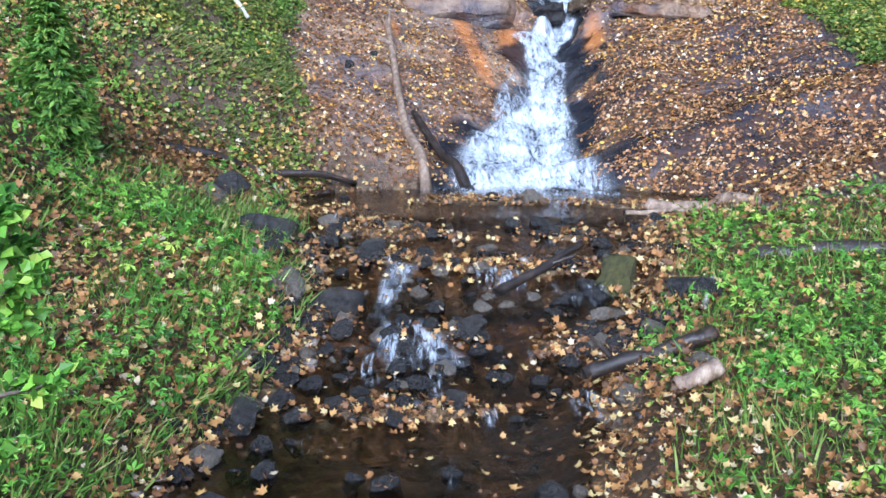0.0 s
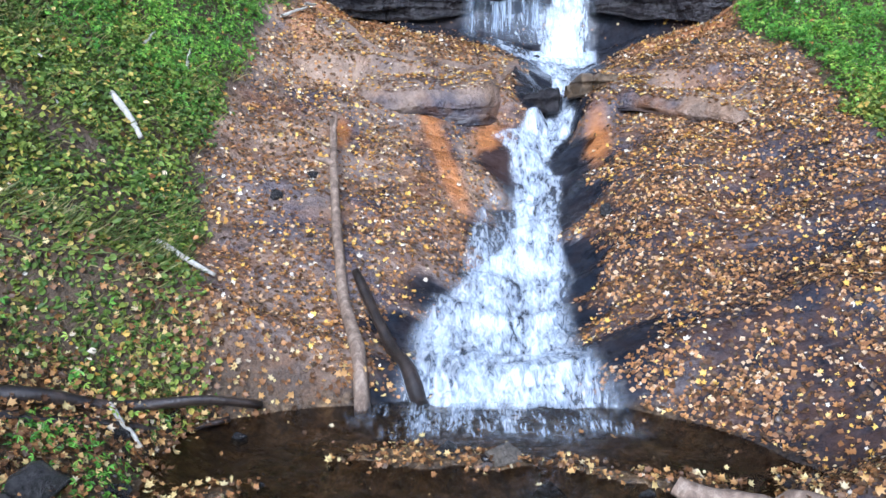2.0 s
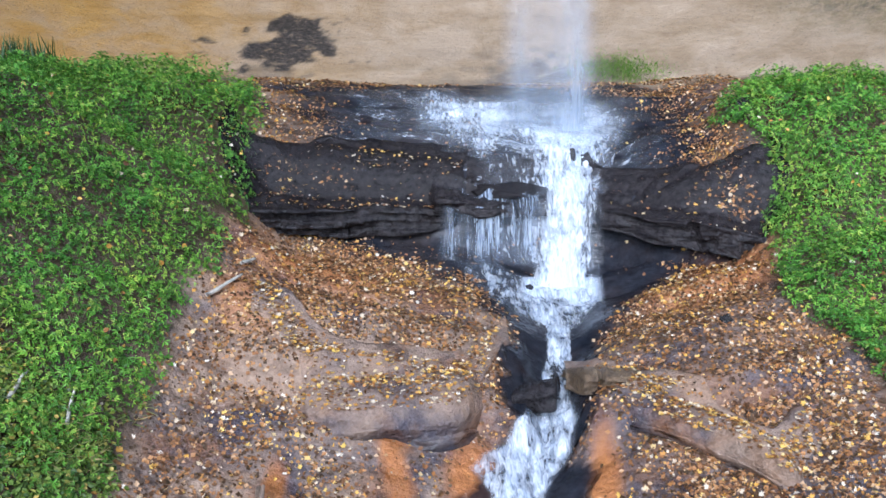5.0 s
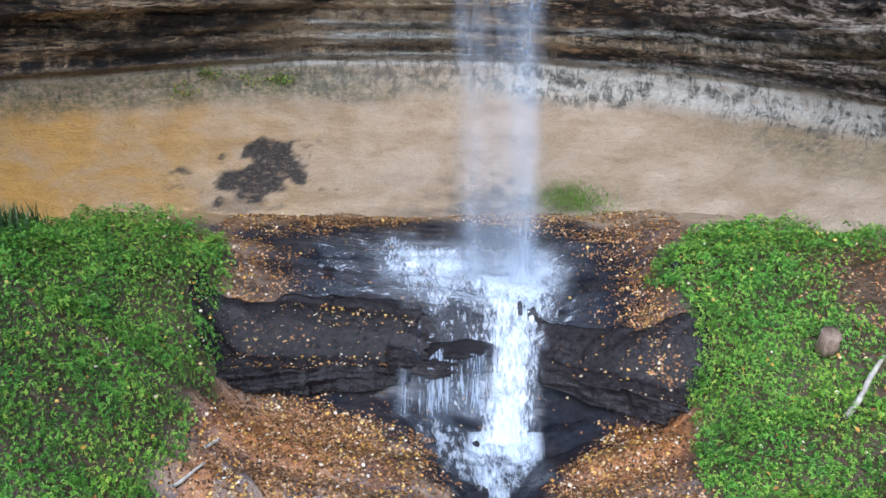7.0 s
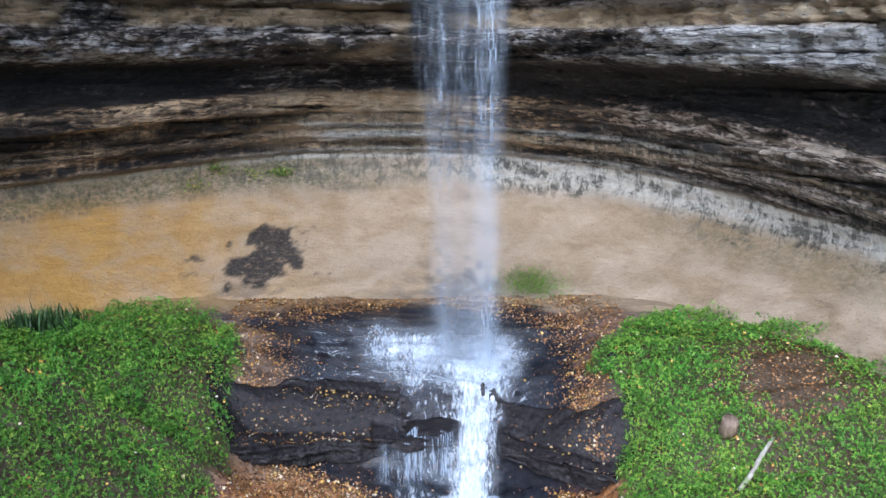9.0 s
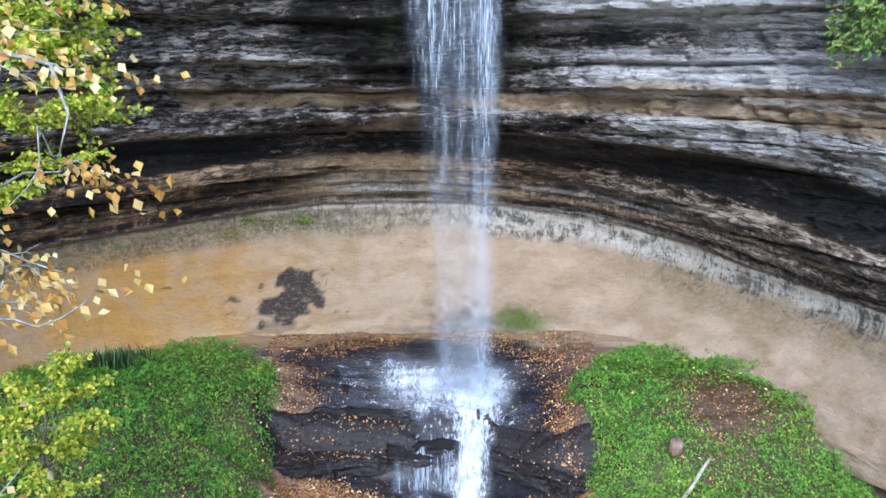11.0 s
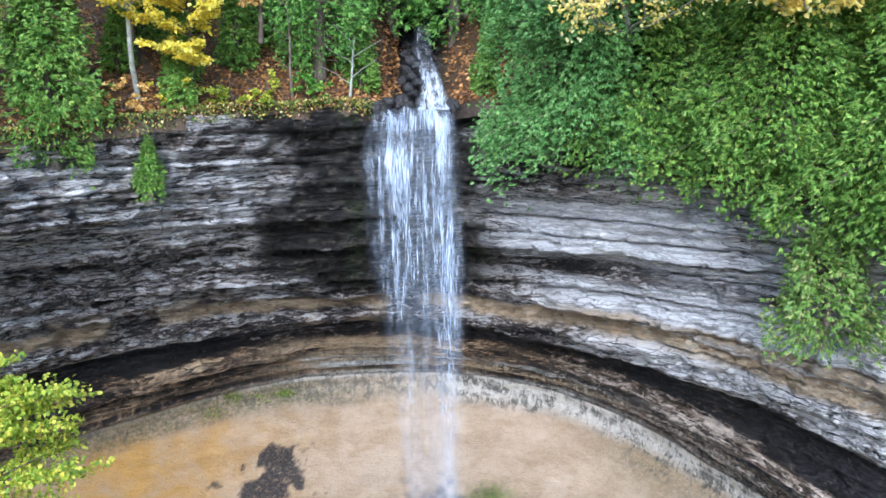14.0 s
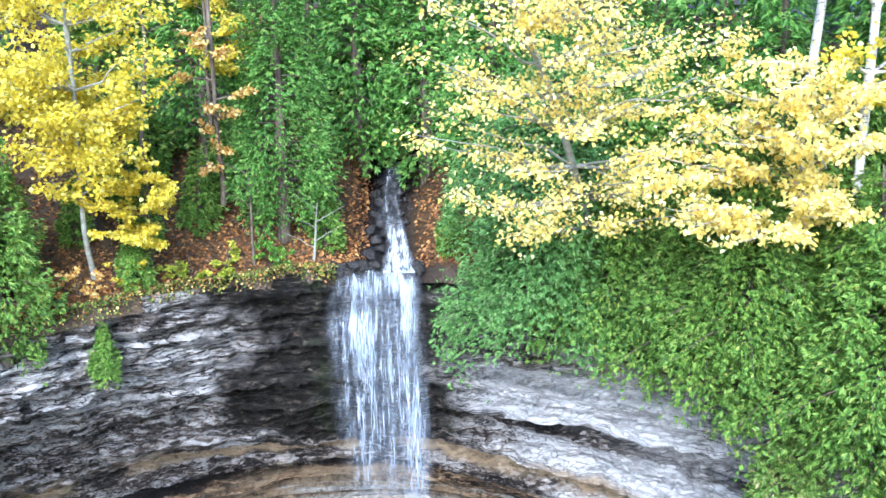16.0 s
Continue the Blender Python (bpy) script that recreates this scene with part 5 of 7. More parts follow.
for j in range(34):
    w = 0.3 + 0.16 * j
    px, py, pz = 2.2 + 1.3 * ((j * 0.618) % 1.0), 26.75 + w, 21.75 + 0.42 * w - 0.1
    place_stone(px, py, 0.12 + 0.14 * ((j * 0.381) % 1.0), dark_forms, "wet black stone in the creek above the lip", "stones in the creek", 0.2, z=pz)


for j in range(11):
    place_stone(1.2 + 0.15 * j + (1.2 if j > 8 else 0), 26.62 + 0.25 * ((j * 0.618) % 1.0), 0.2 + 0.12 * ((j * 0.381) % 1.0), dark_forms, "wet black stone at the lip of the fall", "stones in the creek", 0.2, z=21.85 + 0.12 * (j % 2))


def slab(name, x0, x1, y_front, depth, z_top, thick, material, label, seed, rag=0.12, under=0.5):
    """A bed of rock that stands out from the slope: rounded brow, rough undercut face."""
    u, a = np.meshgrid(np.linspace(0, 1, 220), np.linspace(0, 1, 70))
    x = x0 + u * (x1 - x0)
    ends = smooth(0, 0.16, u) * smooth(0, 0.16, 1 - u)
    key = [0, 0.12, 0.24, 0.36, 0.48, 0.56, 0.62, 0.70, 1.0]
    yo = np.interp(a, key, [under + 0.2, under, 0.30 * under, 0.05, 0.0, 0.05, 0.14, 0.34, depth])
    zo = np.interp(a, key, [-1.0, -0.97, -0.82, -0.6, -0.3, -0.12, -0.03, 0.0, 0.06 / thick])
    low = fbm(x * 0.55 + seed * 3, 1.0, 0.0, 3)
    y = y_front(x) + yo + (1 - ends) * 0.5 + 0.7 * low * rag / 0.12
    z = z_top(x) + zo * thick * (0.75 + 0.25 * ends + 0.3 * low) - (1 - ends) * 0.2
    m = smooth(0.66, 0.82, a)
    z = z * (1 - m) + (ground_z(x, y) + 0.03) * m - 0.5 * smooth(0.88, 1.0, a)
    joint = np.abs(vnoise(x * 1.4 + seed * 5, 2.0 + 0.3 * z, 0.0))
    course = np.floor((z - z_top(x)) * 4.5 + 0.8 * vnoise(x * 0.6, seed, 0.0))
    push_out = rag * 1.4 * fbm(x * 1.1 + seed, z * 1.3, y * 0.8, 4) + 0.11 * vnoise(course * 3.1 + seed, x * 0.9, 0.0) + 0.10 * fbm(x * 3.5, z * 4, seed, 5) - 0.14 * np.exp(-(joint / 0.06) ** 2)
    y = y - push_out * (1 - smooth(0.75, 0.95, a))
    z = z + 0.6 * push_out * smooth(0.45, 0.7, a) * (1 - smooth(0.8, 1, a))
    ob = bulk(name, np.stack([x, y, z], -1).reshape(-1, 3), grid_faces(*x.shape), material)
    pick = rng.integers(0, x[43:60].size, int(110 * (x1 - x0)))
    strewn.append(np.stack([x[43:60], y[43:60], z[43:60]], -1).reshape(-1, 3)[pick] + 0.02 * randn(len(pick)) * np.array([1, 1, 0.1]) + np.array([0, 0, 0.02]))
    return tagged(ob, label, "rock ledge", kind="structure")


def bed(name, x0, x1, front, top, thick, material, label, seed, under=0.6, lip=0.05, back=1.3, spread=0.16, bare=1.0):
    """A bed of rock that breaks off in a jointed face over a hollow; its top runs back into the slope."""
    u, a = np.meshgrid(np.linspace(0, 1, 300), np.linspace(0, 1, 84))
    x = x0 + u * (x1 - x0)
    ends = smooth(0, 0.07, u) * smooth(0, 0.07, 1 - u) if lip < 0.1 else smooth(0, 0.3, u) * smooth(0, 0.22, 1 - u)
    jx = x * 0.45 + 0.7 * vnoise(x * 0.7, seed, 0.0) + (0.25 * a * (a < 0.6) if lip < 0.1 else 0)
    n = np.floor(jx)
    joint = np.exp(-(np.minimum(jx - n, 1 - jx + n) / 0.02) ** 2) * (lip < 0.1)
    f = front(x) + spread * 0.8 * vnoise(n * 3.7, seed, 1.0) * (lip < 0.1) + 1.8 * spread * fbm(x * 0.9, seed, 2.0, 5) + 0.7 * (1 - ends)
    tz = top(x) - (0.22 * (1 - ends) if lip > 0.1 else 0) + 0.25 * spread * vnoise(n * 5.1, seed, 4.0) * (lip < 0.1) + 0.7 * spread * fbm(x * 1.1, seed, 6.0, 4)
    th = thick * (1 + 0.25 * vnoise(x * 0.8, seed, 8.0))
    ta, tb, tc, td = a / 0.2, (a - 0.2) / 0.36, (a - 0.56) / 0.1, (a - 0.66) / 0.34
    y = np.where(a < 0.2, f + under * (1 - np.clip(ta, 0, 1)), np.where(a < 0.56, f, np.where(a < 0.66, f + lip * np.clip(tc, 0, 1) ** 1.7, f + lip + back * np.clip(td, 0, 1))))
    z = np.where(a < 0.2, tz - th + 0.12 * (1 - ta), np.where(a < 0.56, tz - th + (th - lip) * tb, np.where(a < 0.66, tz - lip * (1 - np.clip(tc, 0, 1)) ** 1.7, tz)))
    g = ground_z(x, y) + 0.05
    z = z + np.where(a > 0.66, 0.5 * np.minimum(back * np.clip(td, 0, 1), 0.5), 0.0)
    m = smooth(0.15, 0.6, td) * (a > 0.66)
    z = z * (1 - m) + g * m - 0.5 * smooth(0.85, 1.0, td) * (a > 0.66)
    z = np.where((a > 0.66) & (td < 0.85), np.maximum(z, g), z)
    course = np.floor((z - tz) * 7 + 0.9 * vnoise(x * 0.7, seed, 3.0))
    face = smooth(0.14, 0.24, a) * (1 - smooth(0.56, 0.62, a))
    y = y - face * (0.13 * vnoise(course * 3.3, x * 1.1, seed) + 0.16 * fbm(x * 2.5, z * 5, seed, 5)) * (1 if lip < 0.1 else 0.6) + 0.10 * joint * face * smooth(-0.2, 0.4, vnoise(x, z * 2, seed))
    z = z + (0.12 * fbm(x * 1.8, y * 1.8, seed, 5) - 0.03 * joint) * smooth(0.56, 0.7, a) * (1 - smooth(0.85, 1.0, a))
    foot = (1 - smooth(0.30, 0.52, a + 0.12 * fbm(x * 1.5, z * 1.5, seed, 3))) if lip > 0.1 else 0 * a
    ob = bulk(name, np.stack([x, y, z], -1).reshape(-1, 3), grid_faces(*x.shape), material,
              attrs={"rocky": 1 + 0 * a, "buff": 0.75 + 0 * a, "wet": 0.75 * foot, "rust": 0 * a, "streambed": 0 * a, "sandy": 0 * a, "golden": 0 * a})
    pick = rng.integers(0, x[50:74].size, int(260 * bare * (x1 - x0)))
    strewn.append(np.stack([x[50:74], y[50:74], z[50:74]], -1).reshape(-1, 3)[pick] + 0.02 * randn(len(pick)) * np.array([1, 1, 0.1]) + np.array([0, 0, 0.02]))
    return tagged(ob, label, "rock ledge", kind="structure")


strewn = []
bed("ledge_1", -3.1, 1.5, line([-3.1, -2.4, -1, 0, 1.5], [24.0, 23.95, 24.3, 24.25, 24.4]), line([-3.1, -2.4, 0, 1.5], [5.35, 5.15, 5.1, 5.1]), 0.5, LEDGE, "black wet rock ledge with a layered face", 1.0, 0.6)
bed("ledge_2", 3.7, 7.0, line([3.7, 4.2, 5.2, 6.4, 7.0], [24.5, 24.2, 23.6, 22.95, 22.8]), line([3.7, 5.2, 6.4, 7.0], [5.1, 5.02, 4.9, 4.9]), 0.45, LEDGE, "black wet rock ledge with a dark hollow under it", 2.0, 1.1, bare=0.3)
bed("ledge_3", 0.7, 3.6, line([0.7, 2.0, 3.6], [24.4, 24.3, 24.4]), line([0.7, 2.2, 3.6], [5.22, 5.2, 5.25]), 0.35, LEDGE, "thin dark sill of rock under the falling threads", 3.0, 0.5, bare=0.0)
bed("ledge_4", -1.7, 2.05, line([-1.7, -0.5, 1.0, 1.7, 2.05], [19.5, 19.35, 19.35, 19.6, 20.1]), line([-1.7, 0, 1.4, 2.05], [3.3, 3.3, 3.35, 3.25]), 0.75, GROUND, "rounded bulge of tan bedrock with a wet foot", 4.0, 0.3, 0.36, 0.9, 0.12, 2.2)
bed("ledge_5", 2.95, 5.7, line([2.95, 3.9, 4.8, 5.3, 5.7], [20.1, 19.35, 18.6, 17.95, 17.7]), line([2.95, 3.9, 4.8, 5.7], [3.15, 3.2, 3.1, 2.95]), 0.42, GROUND, "low bed of brown rock with a dark crack beneath", 5.0, 0.45, 0.22, 0.8, 0.09, 2.2)
slab("ledge_6", 1.9, 2.8, line([1.9, 2.8], [20.15, 20.6]), 1.0, line([1.9, 2.8], [3.15, 3.2]), 0.55, LEDGE, "black boulder beside the rapid", 6.0, 0.14, 0.2)
slab("ledge_7", 2.85, 4.1, line([2.85, 4.1], [20.4, 20.3]), 1.1, line([2.85, 4.1], [3.45, 3.45]), 0.5, TAN_ROCK, "rounded brown block beside the rapid", 7.0, 0.12, 0.2)
wedge = place_stone(2.25, 24.75, 0.42, [stone_mesh("boulder", 91, LEDGE)], "black wedge-shaped boulder perched on the ledge", "stones on the slope", 0.15, z=5.22, stretch=0.55)
wedge.scale = (1.7, 0.9, 0.5)
wedge.rotation_euler = (0.1, 0.12, 0.2)


at = np.concatenate(strewn)
at = at[(np.abs(at[:, 0] - channel_x(at[:, 1])) > 0.9) & ((at[:, 1] < 22) | (rng.uniform(0, 1, len(at)) < 0.4))]
tagged(scatter("ledge_leaves", LOBED, at, np.concatenate([rng.normal(size=(len(at), 2)), 0 * at[:, :1]], -1), np.array([0, -0.3, 1.0]) + 0.35 * randn(len(at)), rng.uniform(0.025, 0.075, len(at)), FALLEN, None, 0.9, rng.uniform(0.3, 2.5, len(at))),
       "fallen leaves lying on the rock ledges", "fallen leaves", kind="stuff")


def log(name, a, b, r0, r1, material, label, category="log", knots=(), wave=0.04, seed=0, n=16):
    p = bend(a, b, n, 0.0, wave, seed)
    p[:, 2] = np.maximum(p[:, 2], ground_z(p[:, 0], p[:, 1]) + 0.7 * np.linspace(r0, r1, n))
    top = tagged(new(name, None), label, category)
    top.location = a
    off = np.asarray(a, float)
    tubes("trunk", [(p - off, np.linspace(r0, r1, n) * (1 + 0.12 * vnoise(np.arange(n) * 0.9, seed, 0.0)), 10)], material, top)
    for t, way, length, r in knots:
        q = p[int(t * (n - 1))] - off
        tubes("snag", [(bend(q, q + np.asarray(way) * length, 5, 0, 0.05, seed + 1), np.linspace(r, r * 0.5, 5), 7)], material, top)
    return top


log("leaning_log", (-0.25, 13.25, -0.15), (-1.1, 18.0, 2.75), 0.10, 0.045, OLD_WOOD, "weathered grey-brown dead trunk leaning on the rock", knots=[(0.86, (-0.8, -0.3, 0.3), 0.3, 0.06), (0.95, (0.1, 0.6, 0.8), 0.35, 0.045)], wave=0.03, seed=3)
log("short_log", (0.42, 13.35, -0.1), (-0.5, 15.2, 1.05), 0.10, 0.05, WET_WOOD, "short wet black log beside the cascade", wave=0.03, seed=5)
log("pool_branch", (-3.75, 11.6, 0.8), (-1.3, 13.05, 0.12), 0.085, 0.045, WET_WOOD, "long wet dark branch at the pool's edge", "branch", wave=0.05, seed=8)
log("pool_branch", (-3.4, 11.5, 0.03), (-1.6, 12.9, 0.02), 0.06, 0.03, WET_WOOD, "half-sunk brown branch in the pool", "branch", wave=0.04, seed=11)
log("rotten_log", (2.65, 11.35, 0.05), (3.85, 10.6, 0.12), 0.10, 0.08, OLD_WOOD, "rotten log with leaves beside the pool", wave=0.04, seed=12)
log("driftwood", (1.15, 6.9, -0.62), (2.3, 7.2, -0.36), 0.06, 0.08, WET_WOOD, "wet black driftwood across the stream's edge", "branch", [(0.3, (-0.5, 0.6, 0.4), 0.4, 0.03)], seed=14)
log("driftwood", (0.5, 8.2, -0.28), (1.45, 9.1, 0.02), 0.05, 0.045, WET_WOOD, "dark root wedged between stones", "branch", [(0.6, (0.7, -0.2, 0.3), 0.35, 0.025)], seed=15)
log("driftwood", (2.3, 11.0, 0.03), (3.1, 10.9, 0.08), 0.03, 0.025, OLD_WOOD, "brown stick at the pool's edge", "stick", seed=17)
log("rotten_log", (1.75, 6.3, -0.5), (2.1, 6.4, -0.38), 0.06, 0.08, OLD_WOOD, "pale broken piece of rotten wood", seed=18)
log("rotten_log", (3.2, 8.9, -0.05), (4.8, 8.5, 0.1), 0.09, 0.11, WET_WOOD, "dark rotten log among herbs", seed=19)


def on_ground(x, y, up=0.05):
    return (x, y, float(ground_z(x, y)) + up)


for a, b, r in [((-2.85, 14.75), (-2.1, 14.5), 0.04), ((-3.98, 16.65), (-3.45, 16.2), 0.055), ((-2.6, 12.3), (-2.2, 12.0), 0.03), ((2.35, 7.7), (2.6, 8.3), 0.03),
                ((8.7, 21.7), (9.7, 22.6), 0.06), ((-2.3, 20.5), (-1.9, 21.0), 0.03), ((-2.0, 21.4), (-1.85, 21.7), 0.03), ((-3.9, 17.9), (-3.85, 18.3), 0.03), ((-3.3, 18.0), (-3.35, 18.4), 0.025)]:
    log("bleached_stick", on_ground(*a, 0.12), on_ground(*b, 0.12), r, r * 0.7, PALE_WOOD if r < 0.06 or a[0] > 0 else BIRCH, "bleached pale stick lying among the plants", "stick", seed=int(a[1] * 10), n=8)
stump = log("stump", on_ground(8.8, 22.9, -0.1), (8.75, 22.65, float(ground_z(8.8, 22.9)) + 0.36), 0.22, 0.2, OLD_WOOD, "short cut stump of grey wood in the herbs", "stump", seed=31, n=6)


# ---------- loose leaves and low plants ----------
def sample(n, x0, x1, y0, y1, keep):
    x, y = rng.uniform(x0, x1, n), rng.uniform(y0, y1, n)
    ok = rng.uniform(0, 1, n) < keep(x, y)
    return x[ok], y[ok]


def lie(name, x, y, shape, size, material, label, category, lift=0.012, tumble=0.35, stand=None, width=1.0, curl=1.0, droop=0.0):
    """Leaves spread on the ground as one object of kind stuff. stand: height above the ground."""
    e = 0.06
    z = ground_z(x, y)
    dx, dy = (ground_z(x + e, y) - z) / e, (ground_z(x, y + e) - z) / e
    z = np.where(z < water_z(y), np.where(y < 13.3, water_z(y) - 0.01, z), z)
    nrm = unit(np.stack([-dx, -dy, np.ones_like(dx)], -1))
    n = len(x)
    at = np.stack([x, y, z], -1) + nrm * lift
    if stand is not None:
        at = at + np.stack([0 * x, 0 * x, stand], -1)
    up = unit(nrm + tumble * randn(n))
    a = rng.uniform(0, 2 * np.pi, n)
    way = np.stack([np.cos(a), np.sin(a), -droop + 0 * a], -1)
    way = way - up * np.sum(way * up, -1, keepdims=True)
    ob = scatter(name, shape, at, way, up, size, material, None, width, curl)
    return tagged(ob, label, category, kind="stuff")


def on_rock(x, y):
    return smooth(-0.2, 0.4, np.minimum(x - rock_left(y), rock_right(y) - x)) * (y > 13.5 - 2.8 * smooth(2.6, 3.6, x)) * (x - stream_right(y) > -0.1 + 9 * (y < 13.5) * (x < 2.6)) ** (y < 13.5)


def wetness(x, y):
    w = np.interp(y, [13, 14, 16, 18, 20, 21.5, 23.2, 24.5, 26, 27.5, 28.5, 29.5], [1.3, 1.5, 1.1, 0.8, 0.5, 1.1, 1.6, 3.2, 3.9, 3.7, 2.4, 0.2])
    return 1 - smooth(0.75, 1.2, (np.abs(x - channel_x(y) + 1.0 * smooth(23, 25, y)) + 0.9 * fbm(x * 0.8, y * 2.2, 5.0, 3)) / w)


def clump(x, y, f=0.9, seed=0.0):
    return 0.5 + fbm(x * f, y * f, seed, 3)


def rusty(x, y):
    """Runs of orange ooze that carry few leaves."""
    r = [np.exp(-(((x - cx + tilt * (y - cy)) / rx) ** 2 + ((y - cy) / ry) ** 2)) for cx, cy, rx, ry, tilt in ((1.5, 19.0, 0.45, 0.7, 0), (0.55, 18.6, 0.22, 1.4, 0.28), (3.15, 19.0, 0.25, 0.8, -0.1), (-1.0, 18.3, 0.22, 0.6, 0))]
    return np.clip(1.6 * np.max(r, axis=0), 0, 1)


def dry(x, y):
    return (1 - 0.55 * smooth(25.4, 26.6, y)) * (1 - 0.9 * rusty(x, y)) * (1 - (1 - 0.03 * (y > 24)) * wetness(x, y) * smooth(13.4, 13.8, y))


x, y = sample(66000, -3.2, 7.2, 10.3, 30.2, lambda x, y: on_rock(x, y) * dry(x, y) * np.clip(0.05 + 1.3 * clump(x, y, 1.3, 2.0), 0.12, 1) * (0.8 + 0.2 * smooth(1, 3.2, x)) * (1 - 0.55 * smooth(2.4, 3.0, x) * (1 - smooth(15.0, 18.0, y))))
lie("fallen_leaves", x, y, LOBED, 0.025 + 0.062 * rng.uniform(0, 1, len(x)) ** 1.6, FALLEN, "yellow, cream and brown fallen leaves on wet rock", "fallen leaves", 0.012, 0.4, None, rng.uniform(0.6, 1.1, len(x)), rng.uniform(0.2, 3.0, len(x)))
x, y = sample(280000, -3.2, 7.5, 10.3, 30.5, lambda x, y: on_rock(x, y) * dry(x, y) * np.clip(0.1 + clump(x, y, 1.1, 6.0), 0.1, 1) * np.where(y < 20.5, 0.5 + 0.4 * smooth(0.5, 2.5, x), 1.0))
lie("leaf_litter", x, y, KITE, rng.uniform(0.03, 0.085, len(x)), LITTER, "small brown leaf fragments on the rock", "fallen leaves", 0.008, 0.3)


BANK_LITTER = leaf_material("bank_litter", [(0, (0.05, 0.022, 0.012)), (0.35, (0.17, 0.075, 0.032)), (0.6, (0.36, 0.16, 0.055)), (0.8, (0.55, 0.32, 0.11)), (0.93, (0.62, 0.48, 0.2)), (1, (0.6, 0.48, 0.34))], 0.5, 0.15, 0.15)


def valley_bank(x, y):
    out = np.maximum(stream_left(y) - x, x - stream_right(y))
    return smooth(-0.32, -0.05, out) * (y < 14.2)


x, y = sample(85000, -6.5, 6.5, 3.2, 13.6, lambda x, y: (1 - smooth(11.0, 11.8, y) * (x > 2)) * valley_bank(x, y) * np.clip(0.15 + 1.2 * clump(x, y, 1.0, 1.0), 0.05, 1) * (1 - 0.5 * smooth(2, 3, x)))
lie("bank_leaves", x, y, LOBED, 0.03 + 0.06 * rng.uniform(0, 1, len(x)) ** 1.5, BANK_LITTER, "orange, tan and brown fallen leaves on the bank", "fallen leaves", 0.03, 0.5, 0.16 * rng.uniform(0, 1, len(x)) ** 2, 1.0, rng.uniform(0.5, 3.0, len(x)))


x, y = sample(34000, -2.6, 4.3, 4.6, 13.0, lambda x, y: (1 - valley_bank(x, y)) * np.clip(bar(x, y), 0, 1) * (1 - 0.75 * smooth(10.7, 11.1, y) * (bar(x, y) < 0.6)))
lie("stranded_leaves", x, y, LOBED, 0.025 + 0.055 * rng.uniform(0, 1, len(x)) ** 1.4, BANK_LITTER, "wet autumn leaves stranded on the stones", "fallen leaves", 0.025, 0.5, rng.uniform(0, 0.05, len(x)), 1.0, rng.uniform(0.5, 2.5, len(x)))


def bare(x, y):
    """Spots of bare soil and litter among the plants."""
    b = np.exp(-(((x + 2.75) / 0.45) ** 2 + ((y - 22.9) / 0.4) ** 2))
    b = b + 1.25 * np.exp(-(((x - 10.5) / 1.5) ** 2 + ((y - 23.9) / 1.4) ** 2)) + 0.8 * np.exp(-(((x + 4.3) / 0.8) ** 2 + ((y - 15.6) / 0.4) ** 2))
    return np.clip(b, 0, 1)


def herb_field(x, y, y0, y1):
    foot = 29.0 - 0.022 * (x - 2.0) ** 2
    side = np.maximum(rock_left(y) - x, x - rock_right(y))
    return smooth(-0.15, 0.15, side + 0.3 * fbm(x * 1.7, y * 1.7, 9.0, 3)) * smooth(y0, y0 + 1.5, y) * (1 - smooth(y1 - 0.3, y1 + 0.2, y)) * (1 - smooth(-0.4, 0.1, y - foot)) * (1 - bare(x, y))


# bright carpet on both sides of the shelf and the upper slope
x, y = sample(330000, -10, 13.5, 14.8, 29, lambda x, y: herb_field(x, y, np.where(x < 0, 16.6, 17.2), 30) * np.clip(0.45 + clump(x, y, 0.7, 4.0), 0.15, 1))
h = 0.02 + 0.40 * rng.uniform(0, 1, len(x)) ** 0.7 * np.clip(1.5 * clump(x, y, 2.0, 7.0) - 0.15, 0.04, 1.2)
lie("herb_carpet", x, y, TRIPLE, 0.03 + 0.055 * rng.uniform(0, 1, len(x)) ** 1.5, HERB, "dense bright green low herbs on the slope", "herbs", 0.0, 0.45, h, rng.uniform(0.7, 1.1, len(x)), 1.0, 0.3)
# rougher growth on the lower slope at both sides
x, y = sample(190000, -8, 9, 12.2, 18.8, lambda x, y: np.maximum(herb_field(x, y, 12.0, 18.4), 0) * np.clip(0.12 + 1.1 * clump(x, y, 1.2, 11.0), 0.03, 1))
h = 0.03 + 0.20 * rng.uniform(0, 1, len(x)) * np.clip(clump(x, y, 1.4, 7.0) + 0.2, 0.1, 1.2)
lie("rough_herbs", x, y, OVAL, rng.uniform(0.05, 0.10, len(x)), HERB_DULL, "dull green herbs and vines on a steep bank", "herbs", 0.0, 0.6, h, rng.uniform(0.5, 1.0, len(x)), 1.0, 0.4)
# herbs beside the stream
x, y = sample(60000, -6, 6.5, 3.5, 13.2, lambda x, y: smooth(-0.12, 0.25, np.maximum(stream_left(y) - x, x - stream_right(y) - 0.1)) * np.clip(-0.36 + 1.25 * clump(x, y, 1.1, 14.0) + 0.5 * smooth(2.2, 3.0, x), 0.02, 1) * (1 - smooth(10.2, 10.7, y) * (x > 2)))
h = 0.03 + 0.30 * rng.uniform(0, 1, len(x)) * np.clip(1.3 * clump(x, y, 1.7, 3.0), 0.05, 1.2)
lie("streamside_herbs", x, y, TRIPLE, rng.uniform(0.035, 0.085, len(x)), HERB, "fresh green herbs growing beside the stream", "herbs", 0.0, 0.5, h, rng.uniform(0.7, 1.15, len(x)), 1.0, 0.25)
